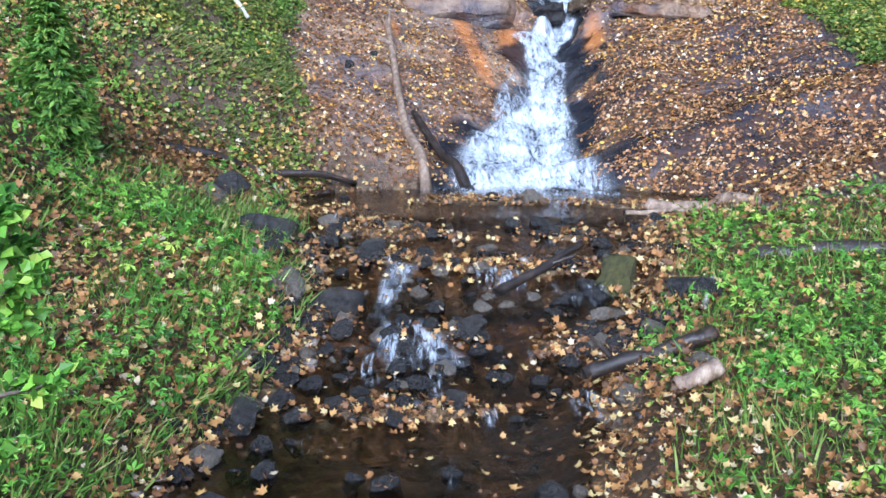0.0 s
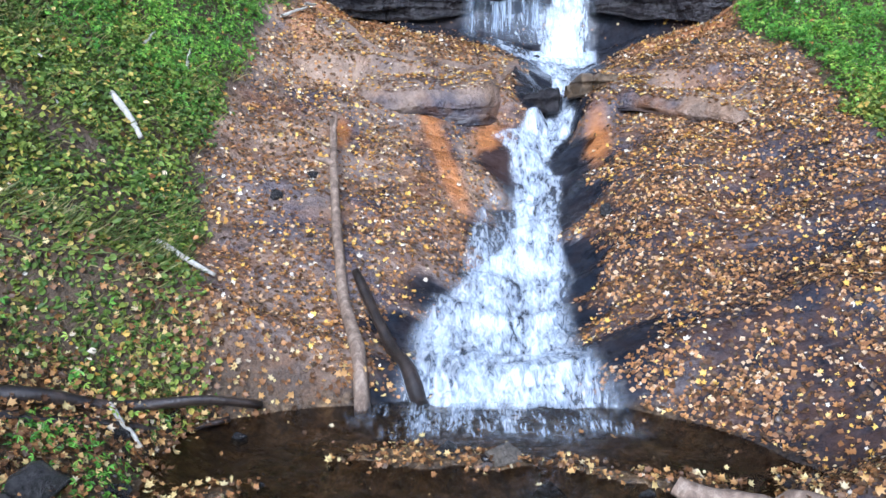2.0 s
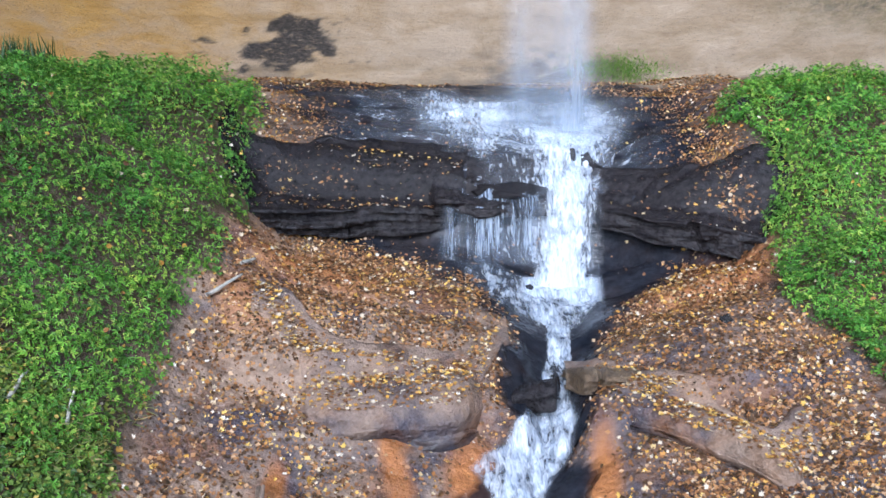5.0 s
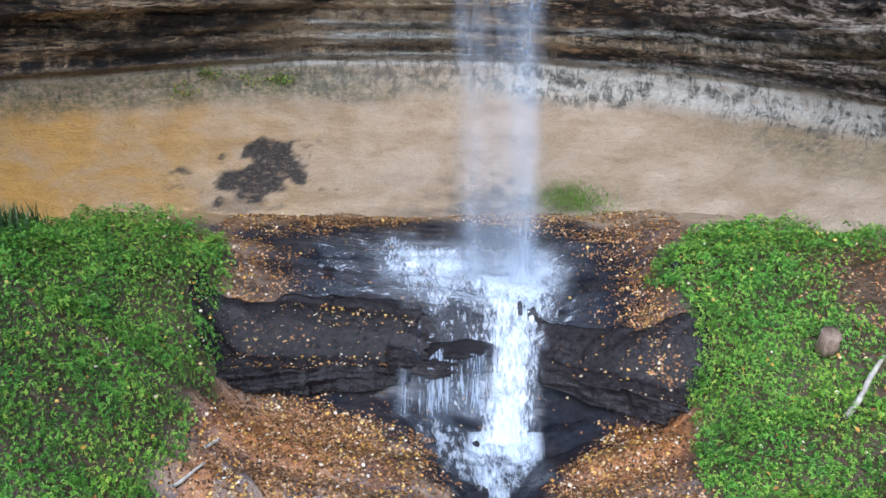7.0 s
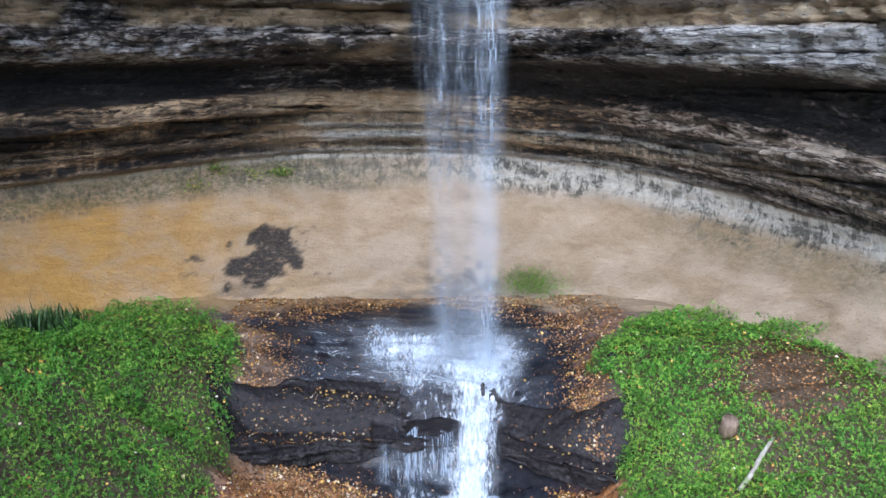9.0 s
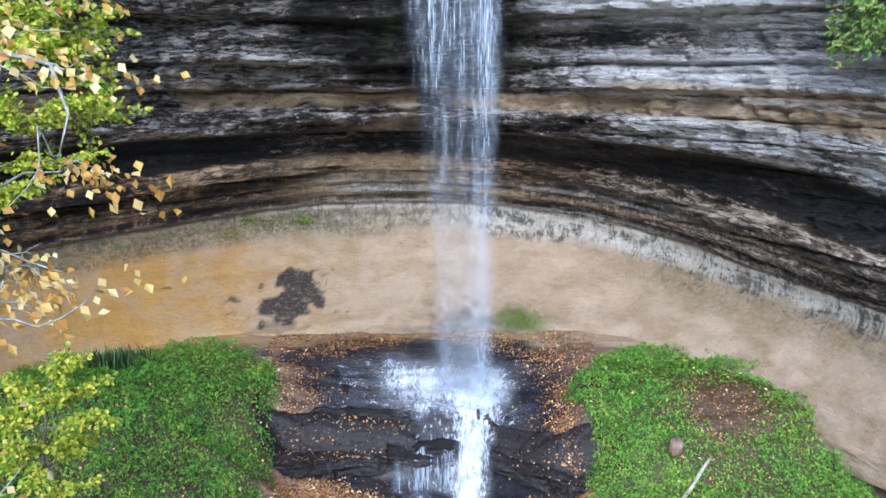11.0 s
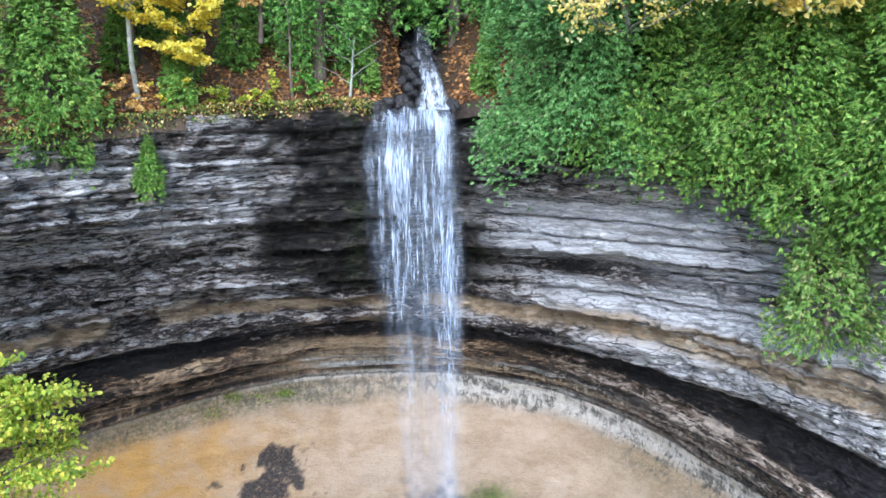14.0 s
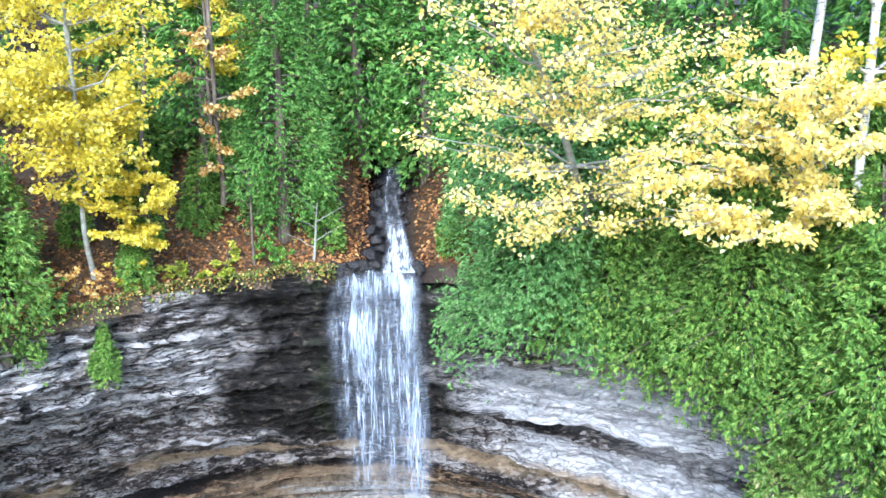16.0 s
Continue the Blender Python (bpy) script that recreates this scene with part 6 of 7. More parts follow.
# leaves caught in the herbs
x, y = sample(9000, -9, 12, 12, 27.5, lambda x, y: np.clip(herb_field(x, y, 11, 30) * clump(x, y, 0.8, 21.0) * (0.5 + 0.5 * (y < 18)), 0, 1))
lie("caught_leaves", x, y, OVAL, rng.uniform(0.05, 0.10, len(x)), FALLEN, "yellow and brown leaves caught in the herbs", "fallen leaves", 0.0, 0.6, rng.uniform(0.08, 0.22, len(x)), 0.9, 1.5)
x, y = sample(6000, 8, 13.5, 22.5, 27.5, lambda x, y: bare(x, y))
lie("bare_litter", x, y, KITE, rng.uniform(0.04, 0.09, len(x)), LITTER, "brown litter on a bare patch among the herbs", "fallen leaves", 0.01, 0.4)


def tussock(name, n, x0, x1, y0, y1, keep, length, material, label, fall=0.5, downhill=0.6):
    x, y = sample(n, x0, x1, y0, y1, keep)
    z = ground_z(x, y)
    e = 0.2
    dx, dy = (ground_z(x + e, y) - z) / e, (ground_z(x, y + e) - z) / e
    a = rng.uniform(0, 2 * np.pi, len(x))
    way = np.stack([fall * np.cos(a) - downhill * dx * 2, fall * np.sin(a) - downhill * dy * 2 - 0.15, 0.75 + 0 * a], -1)
    up = np.stack([np.cos(a) - dx, np.sin(a) - dy, 0.4 + 0 * a], -1) + 0.3 * randn(len(x))
    ob = scatter(name, BLADE, np.stack([x, y, z - 0.02], -1), way, -up, rng.uniform(0.5, 1.0, len(x)) * length, material, None, rng.uniform(0.4, 0.9, len(x)), rng.uniform(0.5, 1.6, len(x)))
    return tagged(ob, label, "grass", kind="stuff")


tussock("bank_grass", 26000, -5, -0.9, 3.4, 10.5, lambda x, y: smooth(-0.1, 0.1, stream_left(y) - x) * (1 - smooth(1.4, 3.0, stream_left(y) - x)) * np.clip(clump(x, y, 1.5, 31.0) * 1.5 - 0.45, 0, 1), 0.32, GRASS, "bright green grass leaning over the stream")
tussock("right_grass", 12000, 1.4, 5.5, 3.4, 10.5, lambda x, y: smooth(0.2, 0.6, x - stream_right(y)) * np.clip(clump(x, y, 1.3, 33.0) * 1.2 - 0.25, 0, 1), 0.30, GRASS, "green grass on the low bank")
tussock("hanging_grass", 26000, -7, -2.2, 12.6, 19, lambda x, y: herb_field(x, y, 12.4, 18.8) * np.clip(1.6 * clump(x, y, 1.1, 35.0) - 0.5, 0, 1), 0.34, HAY, "long grass hanging down the steep bank", 0.5, 1.0)
tussock("wall_grass", 5000, -9.5, -5.0, 25.2, 28.0, lambda x, y: smooth(-6.2, -7.2, x) * (1 - smooth(-0.3, 0.3, y - (28.4 - 0.028 * (x - 2.0) ** 2))), 0.9, leaf_material("dark_sedge", [(0, (0.02, 0.06, 0.02)), (1, (0.06, 0.15, 0.05))]), "tall dark green sedge at the foot of the cliff", 0.25, 0.0)
tx, tz = 5.35 + 0.5 * rng.normal(size=3200), 7.5 + 0.14 * rng.normal(size=3200) + 0.12 * rng.choice([-1, 0, 1], 3200)
tagged(scatter("moss_tuft", BLADE, np.stack([tx, cliff_y(tx, tz) - 0.12, tz], -1), randn(3200) * 0.7 + np.array([0, -0.8, 0.7]), randn(3200) * 0.5 + np.array([0, -0.5, 0.8]), rng.uniform(0.04, 0.12, 3200), leaf_material("moss_green", [(0, (0.07, 0.18, 0.02)), (1, (0.24, 0.4, 0.06))]), None, 1.6, 1.0),
       "bright green mossy tuft on the sandy bank beside the fall", "grass", kind="stuff")

# tufts that grow out of the alcove wall
at = np.concatenate([np.array([tx, float(cliff_y(tx, tz)) - 0.12, tz]) + randn(m) * np.array([0.2, 0.05, 0.12]) for tx, tz, m in ((-2.8, 10.5, 130), (-4.7, 10.7, 110), (-3.7, 10.4, 60), (-5.4, 10.2, 50))])
tagged(scatter("wall_plants", OVAL, at, randn(len(at)) + np.array([0, -0.8, -0.3]), np.array([0, -0.7, 0.7]) + 0.4 * randn(len(at)), rng.uniform(0.05, 0.11, len(at)), HERB_DULL, None, 0.8, 1.0), "small green tufts growing on the alcove wall", "plants", kind="stuff")

# growth along the cliff's edge
ue = rng.uniform(-9, 1.45, 5200)
oe = np.argsort(EX)
ex, ey, ez = ue, np.interp(ue, EX[oe], EY[oe]), np.interp(ue, EX[oe], cliff_top(us[::2])[oe])
hang = rng.uniform(0, 1, len(ue)) ** 2 * (0.25 + 0.5 * np.clip(clump(ue, ue * 0, 0.9, 2.0), 0, 1))
at = np.stack([ex, ey - 0.3 - 0.15 * rng.uniform(0, 1, len(ue)) + 0.5 * rng.uniform(0, 1, len(ue)), ez + 0.22 - hang], -1)
for key, lo, hi, mat_, label in (("edge_herbs", 0, 3200, HERB_DULL, "green herbs hanging over the cliff's edge"), ("edge_leaves", 3200, 3750, AMBER, "amber leaves along the cliff's edge"), ("edge_litter", 3750, 5200, LITTER, "dead leaves along the cliff's edge")):
    p = at[lo:hi]
    tagged(scatter(key, OVAL, p, randn(len(p)) + np.array([0, -0.5, -0.6]), np.array([0, -0.8, 0.5]) + 0.5 * randn(len(p)), rng.uniform(0.04, 0.10, len(p)), mat_, None, 0.9, 1.0), label, "herbs", kind="stuff")
# litter on the wooded slope
k = rng.uniform(0, 1, 130000)
su = rng.uniform(-12, 17, 130000)
sw = rng.uniform(0.05, 1, 130000) ** 1.5 * 14
order = np.argsort(EX)
bx, by = np.interp(su, EX[order], EX[order]), np.interp(su, EX[order], EY[order])
ux, uy = np.interp(su, EX[order], ENX[order]), np.interp(su, EX[order], ENY[order])
px, py = bx + ux * sw, by + uy * sw
pz = np.interp(su, EX[order], cliff_top(us[::2])[order]) + slope_rise(px, sw) + 0.22 * fbm(px * 0.6, py * 0.6, 2.2, 4) * smooth(0, 1.0, sw) + 0.04
keep = np.abs(px - 2.9) > 0.7 + 0.3 * k
at = np.stack([px, py, pz], -1)[keep]
ob = scatter("slope_litter", KITE, at, np.concatenate([rng.normal(size=(len(at), 2)), -0.3 + 0 * at[:, :1]], -1), np.array([0, -0.5, 1.0]) + 0.5 * randn(len(at)), rng.uniform(0.08, 0.16, len(at)), SLOPE_LITTER, None)
tagged(ob, "brown and orange leaf litter on the forest slope", "fallen leaves", kind="stuff")


# ---------- trees ----------
def cedar(height, radius, seed, spray, label, sprays=9000, droop=0.35, round_top=0.0, bare=0.06, grain=1.0):
    """A white cedar: straight trunk, drooping limbs, flat fans of scaly sprays."""
    r = np.random.default_rng(seed)
    top = tagged(new("cedar", None), label, "conifer tree", "cedars round the cliff")
    trunk = bend((0, 0, -0.4), (r.normal(0, 0.1), r.normal(0, 0.1), height), 14, 0, 0.02, seed)
    n = int(26 + 9 * height)
    hs = np.sort(r.uniform(bare, 0.98, n))
    limbs, at, way = [], [], []
    per = int(1.5 * sprays) // n
    for j, q in enumerate(hs):
        a = j * 2.4 + r.uniform(-0.5, 0.5)
        prof = (1 - q) ** 0.75 * (0.55 + 0.45 * smooth(0.0, 0.25, q)) if not round_top else np.sqrt(max(1 - (q * 1.02) ** (2 + round_top), 0.02))
        length = radius * prof * r.uniform(0.7, 1.2)
        base = np.array([0, 0, q * height])
        out = np.array([np.cos(a), np.sin(a), 0.0])
        t = np.linspace(0, 1, 7)[:, None]
        p = base + out * length * t + np.array([0, 0, 1.0]) * length * (0.15 * t - droop * t ** 2 + 0.12 * t ** 4)
        limbs.append((p, np.linspace(0.012 + 0.012 * length, 0.005, 7), 5))
        m = max(int(per * (0.35 + 0.65 * length / max(radius, 0.1)) * 1.3), 12)
        s = r.uniform(0.25, 1.05, m) ** 0.7
        spread = 0.28 * length * (1.15 - 0.8 * s)
        c = base + out * (length * s)[:, None] + np.array([0, 0, 1.0]) * (length * (0.15 * s - droop * s ** 2 + 0.12 * s ** 4))[:, None]
        side = np.array([-np.sin(a), np.cos(a), 0.0])
        off = r.normal(size=m)
        c = c + side * (off * spread)[:, None] + np.array([0, 0, 1.0]) * (r.normal(0, 0.14 + 0.10 * length, m))[:, None]
        w = out * 0.9 + side * (0.5 * np.sign(off) * np.abs(off) ** 0.5 + r.normal(0, 0.3, m))[:, None] + np.array([0, 0, 1.0]) * r.normal(-0.5, 0.55, m)[:, None]
        at.append(c)
        way.append(w)
    tubes("trunk", [(trunk, np.linspace(0.05 + 0.018 * height, 0.02, 14), 9)], BARK, top)
    tagged(tubes("limbs", limbs, BARK, top), kind="stuff")
    at, way = np.concatenate(at), unit(np.concatenate(way))
    outward = unit(at - np.array([0, 0, 0.45 * height]))
    # each spray is a fan of five narrow blades
    A, W, Upp, S = [], [], [], []
    for turn in ((-0.8, -0.4, 0.0, 0.4, 0.8) if grain < 1.2 else (-0.55, 0.0, 0.55)):
        up = unit(outward * 0.9 + np.array([0, -0.1, 0.55]) + 0.32 * r.normal(size=at.shape))
        side = np.cross(way, up)
        A.append(at + way * 0.05 * abs(turn))
        W.append(way * math.cos(turn) + side * math.sin(turn))
        Upp.append(up)
        S.append(grain * r.uniform(0.075, 0.16, len(at)) * (1.2 - 0.35 * abs(turn)))
    scatter("crown", KITE, np.concatenate(A), np.concatenate(W), np.concatenate(Upp), np.concatenate(S), spray, top, 0.42, 0.8)
    return top


def ramble(a, b, n, r, bendy=0.5):
    """A crooked twig that wanders from a to about b."""
    p, d = [np.asarray(a, float)], unit(np.asarray(b) - a)
    step = np.linalg.norm(np.asarray(b) - a) / (n - 1)
    for _ in range(n - 1):
        d = unit(d + bendy * r.normal(size=3) + 0.45 * unit(b - p[-1]))
        p.append(p[-1] + d * step * 1.08)
    return np.array(p)


def leafy(points, radii, seed, leaf, bark, label, crown_at, crown_size, leaves, leaf_size, category="deciduous tree", group="yellow trees above the cliff", limb_n=26, name="maple", hang=0.5, gather=0.35, wave=0.10, arch=0.0, drawn=4):
    """A broad-leaved tree: trunk along points, limbs that reach into a crown, leaves in layered sprays."""
    r = np.random.default_rng(seed)
    off = np.asarray(points[0], float)
    p = np.asarray(points, float) - off
    tt = np.linspace(0, 1, 16)
    spine = np.stack([np.interp(tt, np.linspace(0, 1, len(p)), p[:, k]) for k in range(3)], -1)
    spine += 0.04 * np.stack([vnoise(tt * 5 + seed, 1.0 + k, 0.0) for k in range(3)], -1)
    top = tagged(new(name, None), label, category, group)
    top.location = off
    tubes("trunk", [(spine, np.interp(tt, [0, 1], radii), 9)], bark, top)
    c, e = np.asarray(crown_at, float) - off, np.asarray(crown_size, float)
    limbs, at, way = [], [], []
    for j in range(limb_n):
        d = unit(r.normal(size=3)) * r.uniform(0.45, 1.0) ** 0.6
        end = c + d * e
        k = int(np.clip(np.argmin(np.abs(spine[:, 2] - (end[2] - 0.35 * np.linalg.norm(end[:2] - c[:2])))), 2, 15))
        q = bend(spine[k], end, 14, 0, wave, seed * 3 + j)
        tq = np.linspace(0, 1, 14)
        q[:, 2] += arch * np.linalg.norm(end - spine[k]) * (0.5 * np.sin(np.pi * tq) - 0.35 * tq ** 2)
        q = q[::2] if arch == 0 else ramble(spine[k], end, 18, r)
        rr = (radii[1] * 0.5 + 0.012) * (1.0 if arch == 0 else r.uniform(0.5, 1.5))
        limbs = [(q, np.linspace(rr, 0.005, len(q)), 5)]
        m = leaves // limb_n
        twigs = max(m // 26, 3)
        for w in range(twigs):
            b = q[r.integers(len(q) // 3, len(q))]
            tip = b + unit(unit(end - spine[k]) + 0.8 * r.normal(size=3) * np.array([1, 1, 0.5])) * r.uniform(0.25, 0.8) * e.mean() * gather
            if w < drawn:
                tw = bend(b, tip, 4, 0, 0.08, j + w) if arch == 0 else ramble(b, tip, 8, r, 0.6)
                limbs.append((tw, np.linspace(0.007, 0.003, len(tw)), 4))
            g = m // twigs
            s = r.uniform(0.1, 1.1, g)[:, None]
            at.append(b + (tip - b) * s + r.normal(size=(g, 3)) * np.array([0.13, 0.13, 0.06]) * e.mean() * 0.45)
            way.append(np.broadcast_to(unit(tip - b), (g, 3)) + 0.8 * r.normal(size=(g, 3)) - np.array([0, 0, hang]))
        tubes("branch", limbs, bark, top)
    at, way = np.concatenate(at), np.concatenate(way)
    up = np.array([0, -0.35, 0.8]) + 0.55 * r.normal(size=at.shape)
    scatter("crown", OVAL if leaf_size > 0.07 else KITE, at, way, up, r.uniform(0.7, 1.25, len(at)) * leaf_size, leaf, top, r.uniform(0.75, 1.1, len(at)), 1.0)
    return top


def on_slope(x, w, sink=0.0):
    px, py, pz = slope_at(x, w)
    return Vector((px, py, pz - sink))


tall = cedar(9.5, 2.1, 1, CEDAR_DARK, "tall dark green cedar with drooping flat sprays", 8000)
distant = cedar(9.5, 2.1, 6, CEDAR_DARK, "tall green cedar standing deeper in the wood", 3600, grain=1.7)
distant.location = on_slope(-0.9, 4.5)
tall.location = on_slope(0.2, 1.1)
rounded = cedar(7.0, 2.9, 2, CEDAR_BLUE, "broad rounded bluish-green cedar leaning over the edge", 17000, 0.45, 0.6, 0.0)
rounded.location = (7.6, 24.3, 21.1)
bushy = cedar(5.0, 2.0, 3, CEDAR, "bushy green cedar hanging over the cliff", 6500, 0.55, 0.4, 0.0, 1.05)
bushy.location = (8.9, 23.4, 20.9)
slim = cedar(7.0, 1.5, 4, CEDAR, "slim young green cedar", 6000)
slim.location = (-6.1, 22.3, 20.3)
for ob, x, y, z, s, turn in [(bushy, 10.6, 22.2, 20.4, 1.0, 1.0), (bushy, 12.6, 20.9, 19.7, 1.05, 2.2), (bushy, 14.3, 19.4, 19.0, 1.1, 3.6), (bushy, 15.8, 17.6, 18.6, 1.2, 0.4), 
                             (bushy, 11.2, 22.9, 22.0, 1.1, 4.0), (bushy, 13.4, 21.6, 21.6, 1.1, 0.7), (bushy, 15.4, 19.8, 21.2, 1.2, 2.6), (bushy, 9.6, 24.5, 22.6, 1.0, 5.6), (bushy, 17.4, 17.8, 20.8, 1.3, 1.3),
                             (bushy, 11.2, 20.6, 21.2, 0.9, 2.0), (bushy, 13.4, 18.8, 20.2, 1.05, 3.0), (bushy, 15.0, 17.2, 19.6, 1.1, 4.3)]:
    c = copy_thing(ob, pose(x, y, z, 0, 0, math.degrees(turn)))
    c.scale = (s, s, s)
for ob, x, w, s, turn in [(tall, 5.2, 2.6, 1.15, 1.1), (tall, 7.6, 4.0, 1.1, 3.1), (distant, 10.5, 4.2, 1.0, 4.2), (tall, -8.8, 3.0, 1.0, 5.0), (distant, 4.9, 6.0, 1.2, 0.3), (distant, 1.2, 7.5, 1.2, 1.7),
                          (tall, 13.0, 3.0, 1.0, 2.7), (slim, -2.6, 6.0, 1.3, 0.5), (slim, -8.0, 0.5, 1.1, 1.9), (slim, -4.8, 7.0, 1.4, 3.3), (distant, -6.6, 8.0, 1.2, 4.4), (distant, 8.5, 8.5, 1.3, 5.3), (distant, -1.5, 10.5, 1.3, 0.9),
                          (distant, 12.0, 8.0, 1.25, 2.3), (distant, 3.4, 11.0, 1.3, 3.9), (distant, -9.5, 8.0, 1.3, 1.5), (distant, 6.4, 13.5, 1.4, 4.9), (distant, -4.4, 13.5, 1.4, 2.9), (tall, 16.5, 4.0, 1.2, 0.1), (distant, 0.2, 15.5, 1.4, 5.8), (distant, 10.3, 13.5, 1.4, 2.0),
                          (distant, -12.0, 5.0, 1.3, 0.2), (distant, -8.0, 14.0, 1.4, 3.7), (distant, 15.0, 10.0, 1.4, 4.6), (distant, 1.9, 5.2, 1.05, 2.2), (distant, 3.7, 4.6, 1.0, 3.4), (distant, 2.6, 8.5, 1.2, 5.1)]:
    p = on_slope(x, w, 0.2)
    c = copy_thing(ob, pose(p.x, p.y, p.z, 0, 0, math.degrees(turn)))
    c.scale = (s, s, s)
shrubby = cedar(2.6, 1.15, 13, GRASS, "pale yellow-green young cedar clinging to the cliff face", 1700, 0.5, 0.5, 0.0)
shrubby.location = (12.1, 19.9, 16.9)
sapling = cedar(1.6, 0.5, 9, CEDAR, "small young cedar on the cliff's edge", 900)
sapling.location = on_slope(-3.3, 0.3)
for x, y, z, s in [(-4.1, 23.3, 19.9, 0.8), (-4.2, 9.7, None, 0.95)]:
    c = copy_thing(sapling, pose(x, y, z if z else float(ground_z(x, y)), 0, 0, x * 40))
    c.scale = (s, s, s)

for j, (x, w, q) in enumerate([(-2.9, 1.6, 1.2), (-4.0, 2.2, 1.0), (-1.6, 2.0, 1.3), (-5.6, 1.8, 1.2), (-3.4, 3.2, 1.5), (-0.9, 3.0, 1.2), (4.6, 0.6, 1.0), (1.2, 0.9, 1.1), (-6.4, 2.8, 1.4), (-2.2, 4.2, 1.6)]):
    p = on_slope(x, w, 0.05)
    c = copy_thing(sapling, pose(p.x, p.y, p.z, 0, 0, j * 57))
    c.scale = (q, q, q)
# yellow trees
leafy([(-4.6, 24.3, 22.3), (-4.5, 23.8, 23.6), (-4.2, 22.9, 28.0), (-4.1, 22.6, 31)], (0.075, 0.04), 21, YELLOW, LICHEN, "slender grey-barked tree with bright yellow leaves", (-4.0, 22.4, 27.4), (2.6, 1.6, 3.1), 12000, 0.105, limb_n=48)
leafy([(-3.3, 25.2, 22.6), (-3.2, 24.6, 23.8), (-3.0, 24.0, 24.9)], (0.05, 0.02), 22, YELLOW, BARK, "small maple with clear yellow leaves", (-3.2, 23.4, 24.3), (1.4, 0.9, 1.2), 5200, 0.10, limb_n=24)
leafy([(-5.0, 25.6, 23.4), (-4.9, 25.2, 25.5), (-4.8, 25.0, 28)], (0.06, 0.03), 29, YELLOW, BARK, "young yellow maple on the slope", (-4.9, 24.9, 27.0), (1.9, 1.0, 2.0), 5000, 0.105, limb_n=26)
leafy([(-2.4, 28.6, 25.6), (-2.4, 28.4, 28), (-2.3, 28.2, 31)], (0.07, 0.03), 30, YELLOW, BARK, "yellow-leaved tree among the cedars", (-2.4, 28.2, 29.2), (1.6, 1.0, 2.2), 3500, 0.105, limb_n=22)
leafy([(-1.8, 27.2, 23.8), (-1.75, 26.6, 26), (-1.75, 26.2, 30)], (0.08, 0.05), 23, AMBER, BARK, "thin tree with a few orange-yellow leaves", (-1.7, 26.0, 26.8), (1.2, 0.8, 2.4), 900, 0.12, limb_n=10)
leafy([(8.5, 25.0, 21.4), (8.1, 22.8, 23.6), (7.0, 20.6, 26.4), (5.8, 19.6, 29.0), (5.2, 19.2, 31)], (0.12, 0.06), 24, PALE_YELLOW, LICHEN, "leaning maple with a broad pale yellow crown", (7.0, 18.4, 26.6), (3.9, 2.0, 2.9), 11000, 0.088, limb_n=60)
leafy([(12.2, 21.5, 20.6), (12.25, 21.1, 25.0), (12.6, 20.9, 29.0), (12.7, 20.9, 31)], (0.12, 0.08), 25, PALE_YELLOW, BIRCH, "white birch with a yellow crown", (10.2, 17.4, 26.0), (2.8, 1.3, 2.1), 8000, 0.11, limb_n=46, name="birch")
leafy([(13.6, 20.9, 20.5), (13.2, 20.1, 24.9), (13.3, 20.0, 27.8), (13.4, 20.0, 31)], (0.12, 0.08), 26, YELLOW, BIRCH, "white birch with thin yellow foliage", (13.2, 20.0, 28.6), (2.0, 1.4, 2.4), 2600, 0.13, limb_n=16, name="birch")
leafy([(-7.6, 25.0, 22.0), (-7.2, 24.2, 27), (-7.0, 24.0, 31)], (0.11, 0.06), 27, YELLOW, BIRCH, "pale tree with golden leaves behind the cedar", (-6.9, 23.6, 28.8), (2.0, 1.5, 2.6), 5000, 0.13)
for j, (x, w, mat_, lab) in enumerate([(-3.4, 0.35, YELLOW, "yellow-leaved shrub on the cliff's edge"), (-2.2, 0.3, LIME, "yellow-green shrub on the cliff's edge"), (-1.2, 0.3, LIME, "yellow-green shrub hanging over the cliff's edge"), (-4.4, 0.5, AMBER, "amber-leaved shrub on the cliff's edge"), (-0.2, 0.35, HERB, "green shrub on the cliff's edge")]):
    b = on_slope(x, w, 0.1)
    leafy([tuple(b), (b.x, b.y - 0.2, b.z + 0.4), (b.x, b.y - 0.4, b.z + 0.8)], (0.025, 0.01), 50 + j, mat_, BARK, lab, (b.x, b.y - 0.45, b.z + 0.45), (0.75, 0.55, 0.45), 750, 0.085, "shrub", "shrubs on the cliff's edge", 10, "shrub", 0.4)
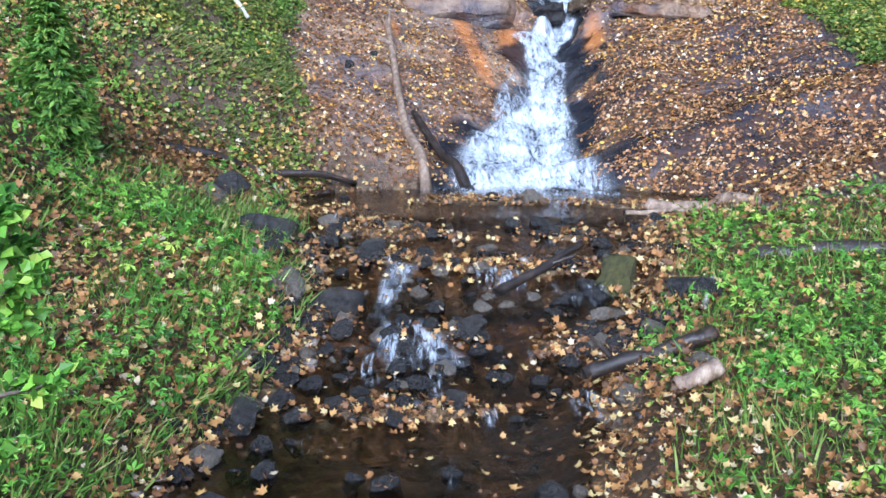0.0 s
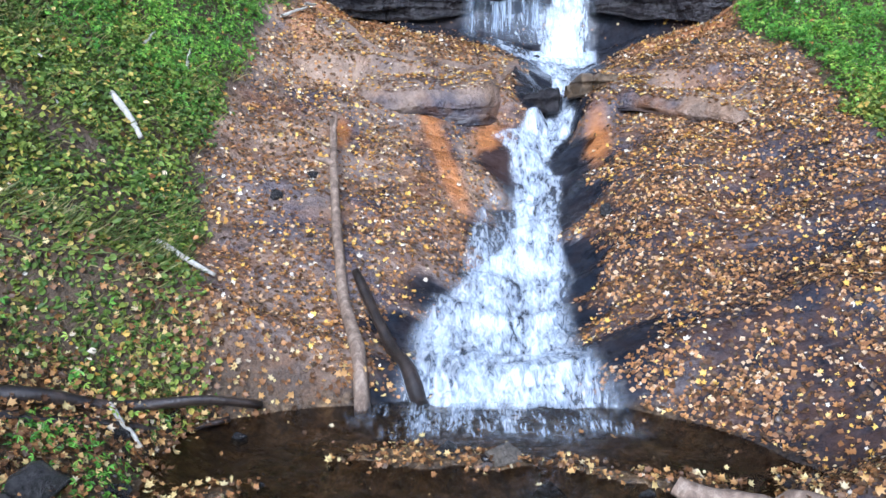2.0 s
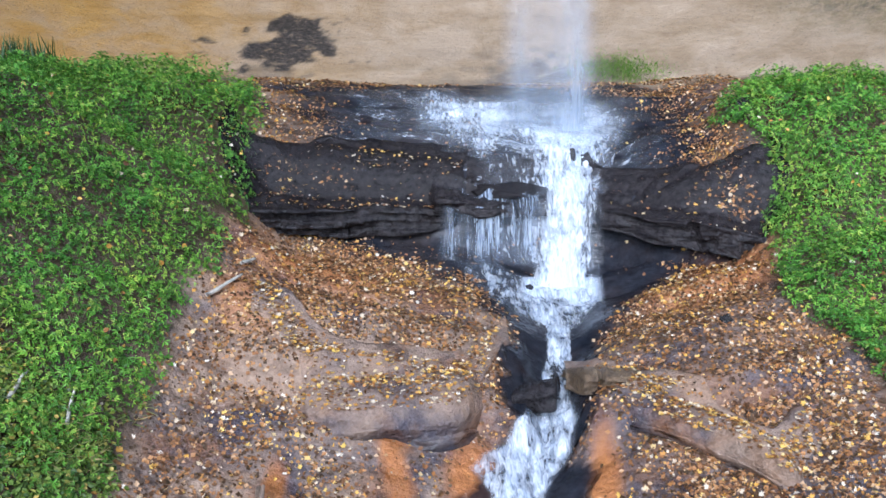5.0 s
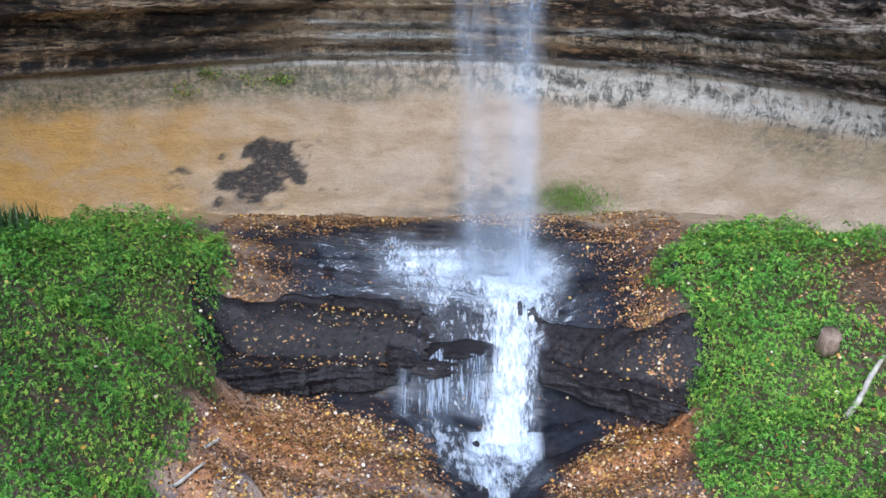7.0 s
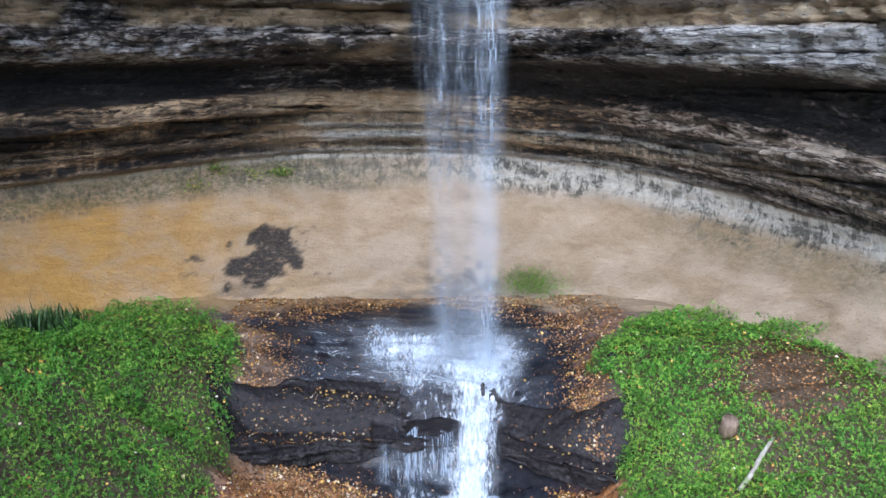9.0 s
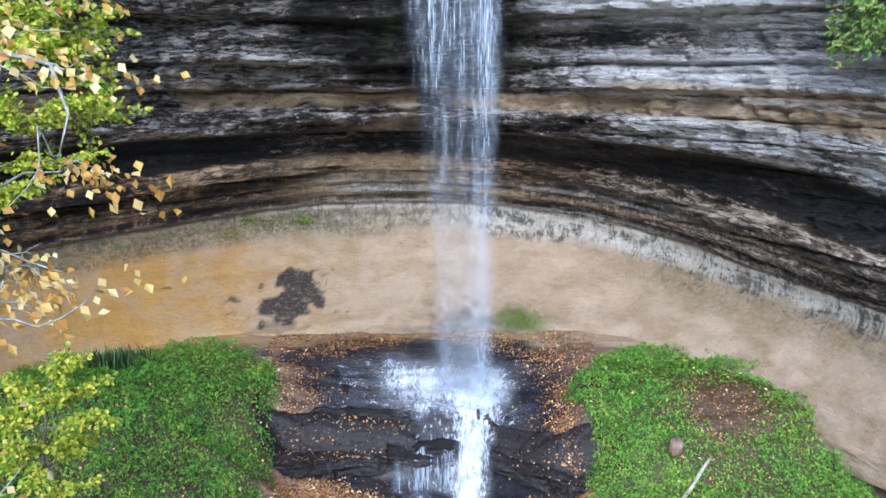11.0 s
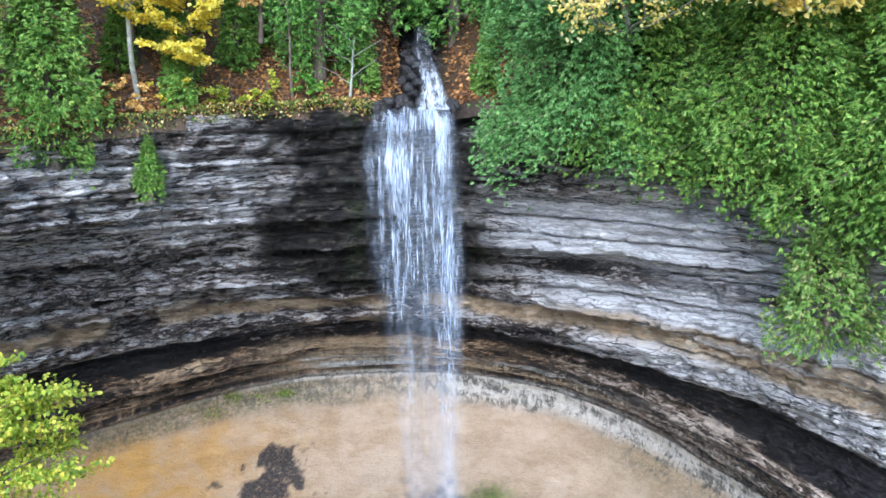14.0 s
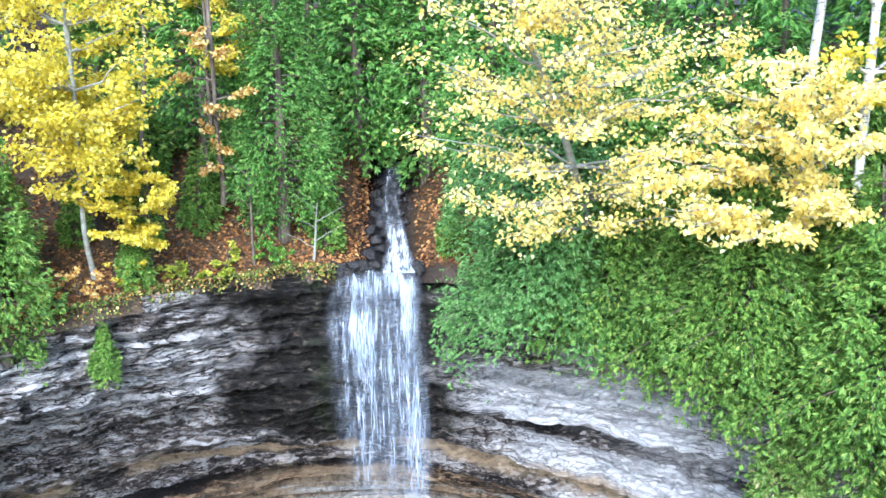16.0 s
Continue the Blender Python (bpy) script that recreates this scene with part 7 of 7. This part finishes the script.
for j, (x, w, h) in enumerate([(-0.7, 0.4, 3.0), (0.9, 0.4, 1.8), (-5.2, 4.0, 9.0), (-3.4, 5.0, 9.0), (-2.4, 3.0, 8.0), (-4.0, 9.0, 10.0), (9.2, 1.0, 6.0), (12.4, 1.5, 6.0), (11.6, 0.4, 5.0)]):
    b = on_slope(x, w, 0.1)
    dead = tagged(new("bare_tree", None), "thin bare grey trunk among the cedars", "tree", "bare trunks")
    dead.location = b
    p = bend((0, 0, -0.3), (0.3 * math.sin(j * 2.1), -0.2, h), 12, 0, 0.03, j)
    tubes("trunk", [(p, np.linspace(0.035 + 0.007 * h, 0.015, 12), 8)] + [(bend(p[q], p[q] + np.array([0.9 * math.cos(q * 2.2 + j), 0.9 * math.sin(q * 2.2 + j), 0.5]), 5, 0, 0.1, q), np.linspace(0.016, 0.004, 5), 5) for q in range(4, 11)], LICHEN if j % 2 else BARK, dead)

leafy([(-2.0, 3.6, -0.5), (-2.0, 3.6, 0.4), (-1.95, 3.6, 1.2)], (0.02, 0.008), 70, HERB, BARK, "leafy green shrub on the bank close by", (-1.98, 3.6, 0.75), (0.32, 0.35, 0.75), 900, 0.07, "shrub", "shrubs in the valley", 12, "shrub", 0.3)
# trees of the valley: yellow-green ones on the bank, and a lichened birch close to the camera's path
leafy([(-7.0, 16.2, 4.5), (-7.0, 16.3, 9), (-6.6, 16.4, 13.0), (-5.6, 16.5, 16.2)], (0.13, 0.03), 61, LIME, BARK, "slender yellow-green tree rising from the bank", (-4.9, 16.5, 15.7), (1.8, 1.2, 2.0), 9000, 0.095, group="trees in the valley", limb_n=26, name="young_tree")
leafy([(-5.6, 16.0, 3.6), (-5.5, 16.0, 7), (-5.0, 16.0, 10.4)], (0.05, 0.02), 63, LIME, BARK, "small yellow-green tree on the bank", (-4.9, 16.0, 9.7), (1.4, 0.9, 1.5), 4200, 0.095, group="trees in the valley", limb_n=16, name="young_tree")
leafy([(-4.3, 4.9, -0.1), (-4.3, 5.0, 6), (-4.0, 5.1, 12), (-3.2, 5.2, 15.5), (-2.4, 5.2, 18.6)], (0.2, 0.055), 62, AMBER, LICHEN, "lichen-covered birch with sparse amber leaves", (-0.15, 5.3, 17.1), (1.6, 1.0, 3.4), 9500, 0.066, group="trees in the valley", limb_n=56, name="birch", hang=1.2, wave=0.24, arch=0.12, drawn=9, gather=0.55)
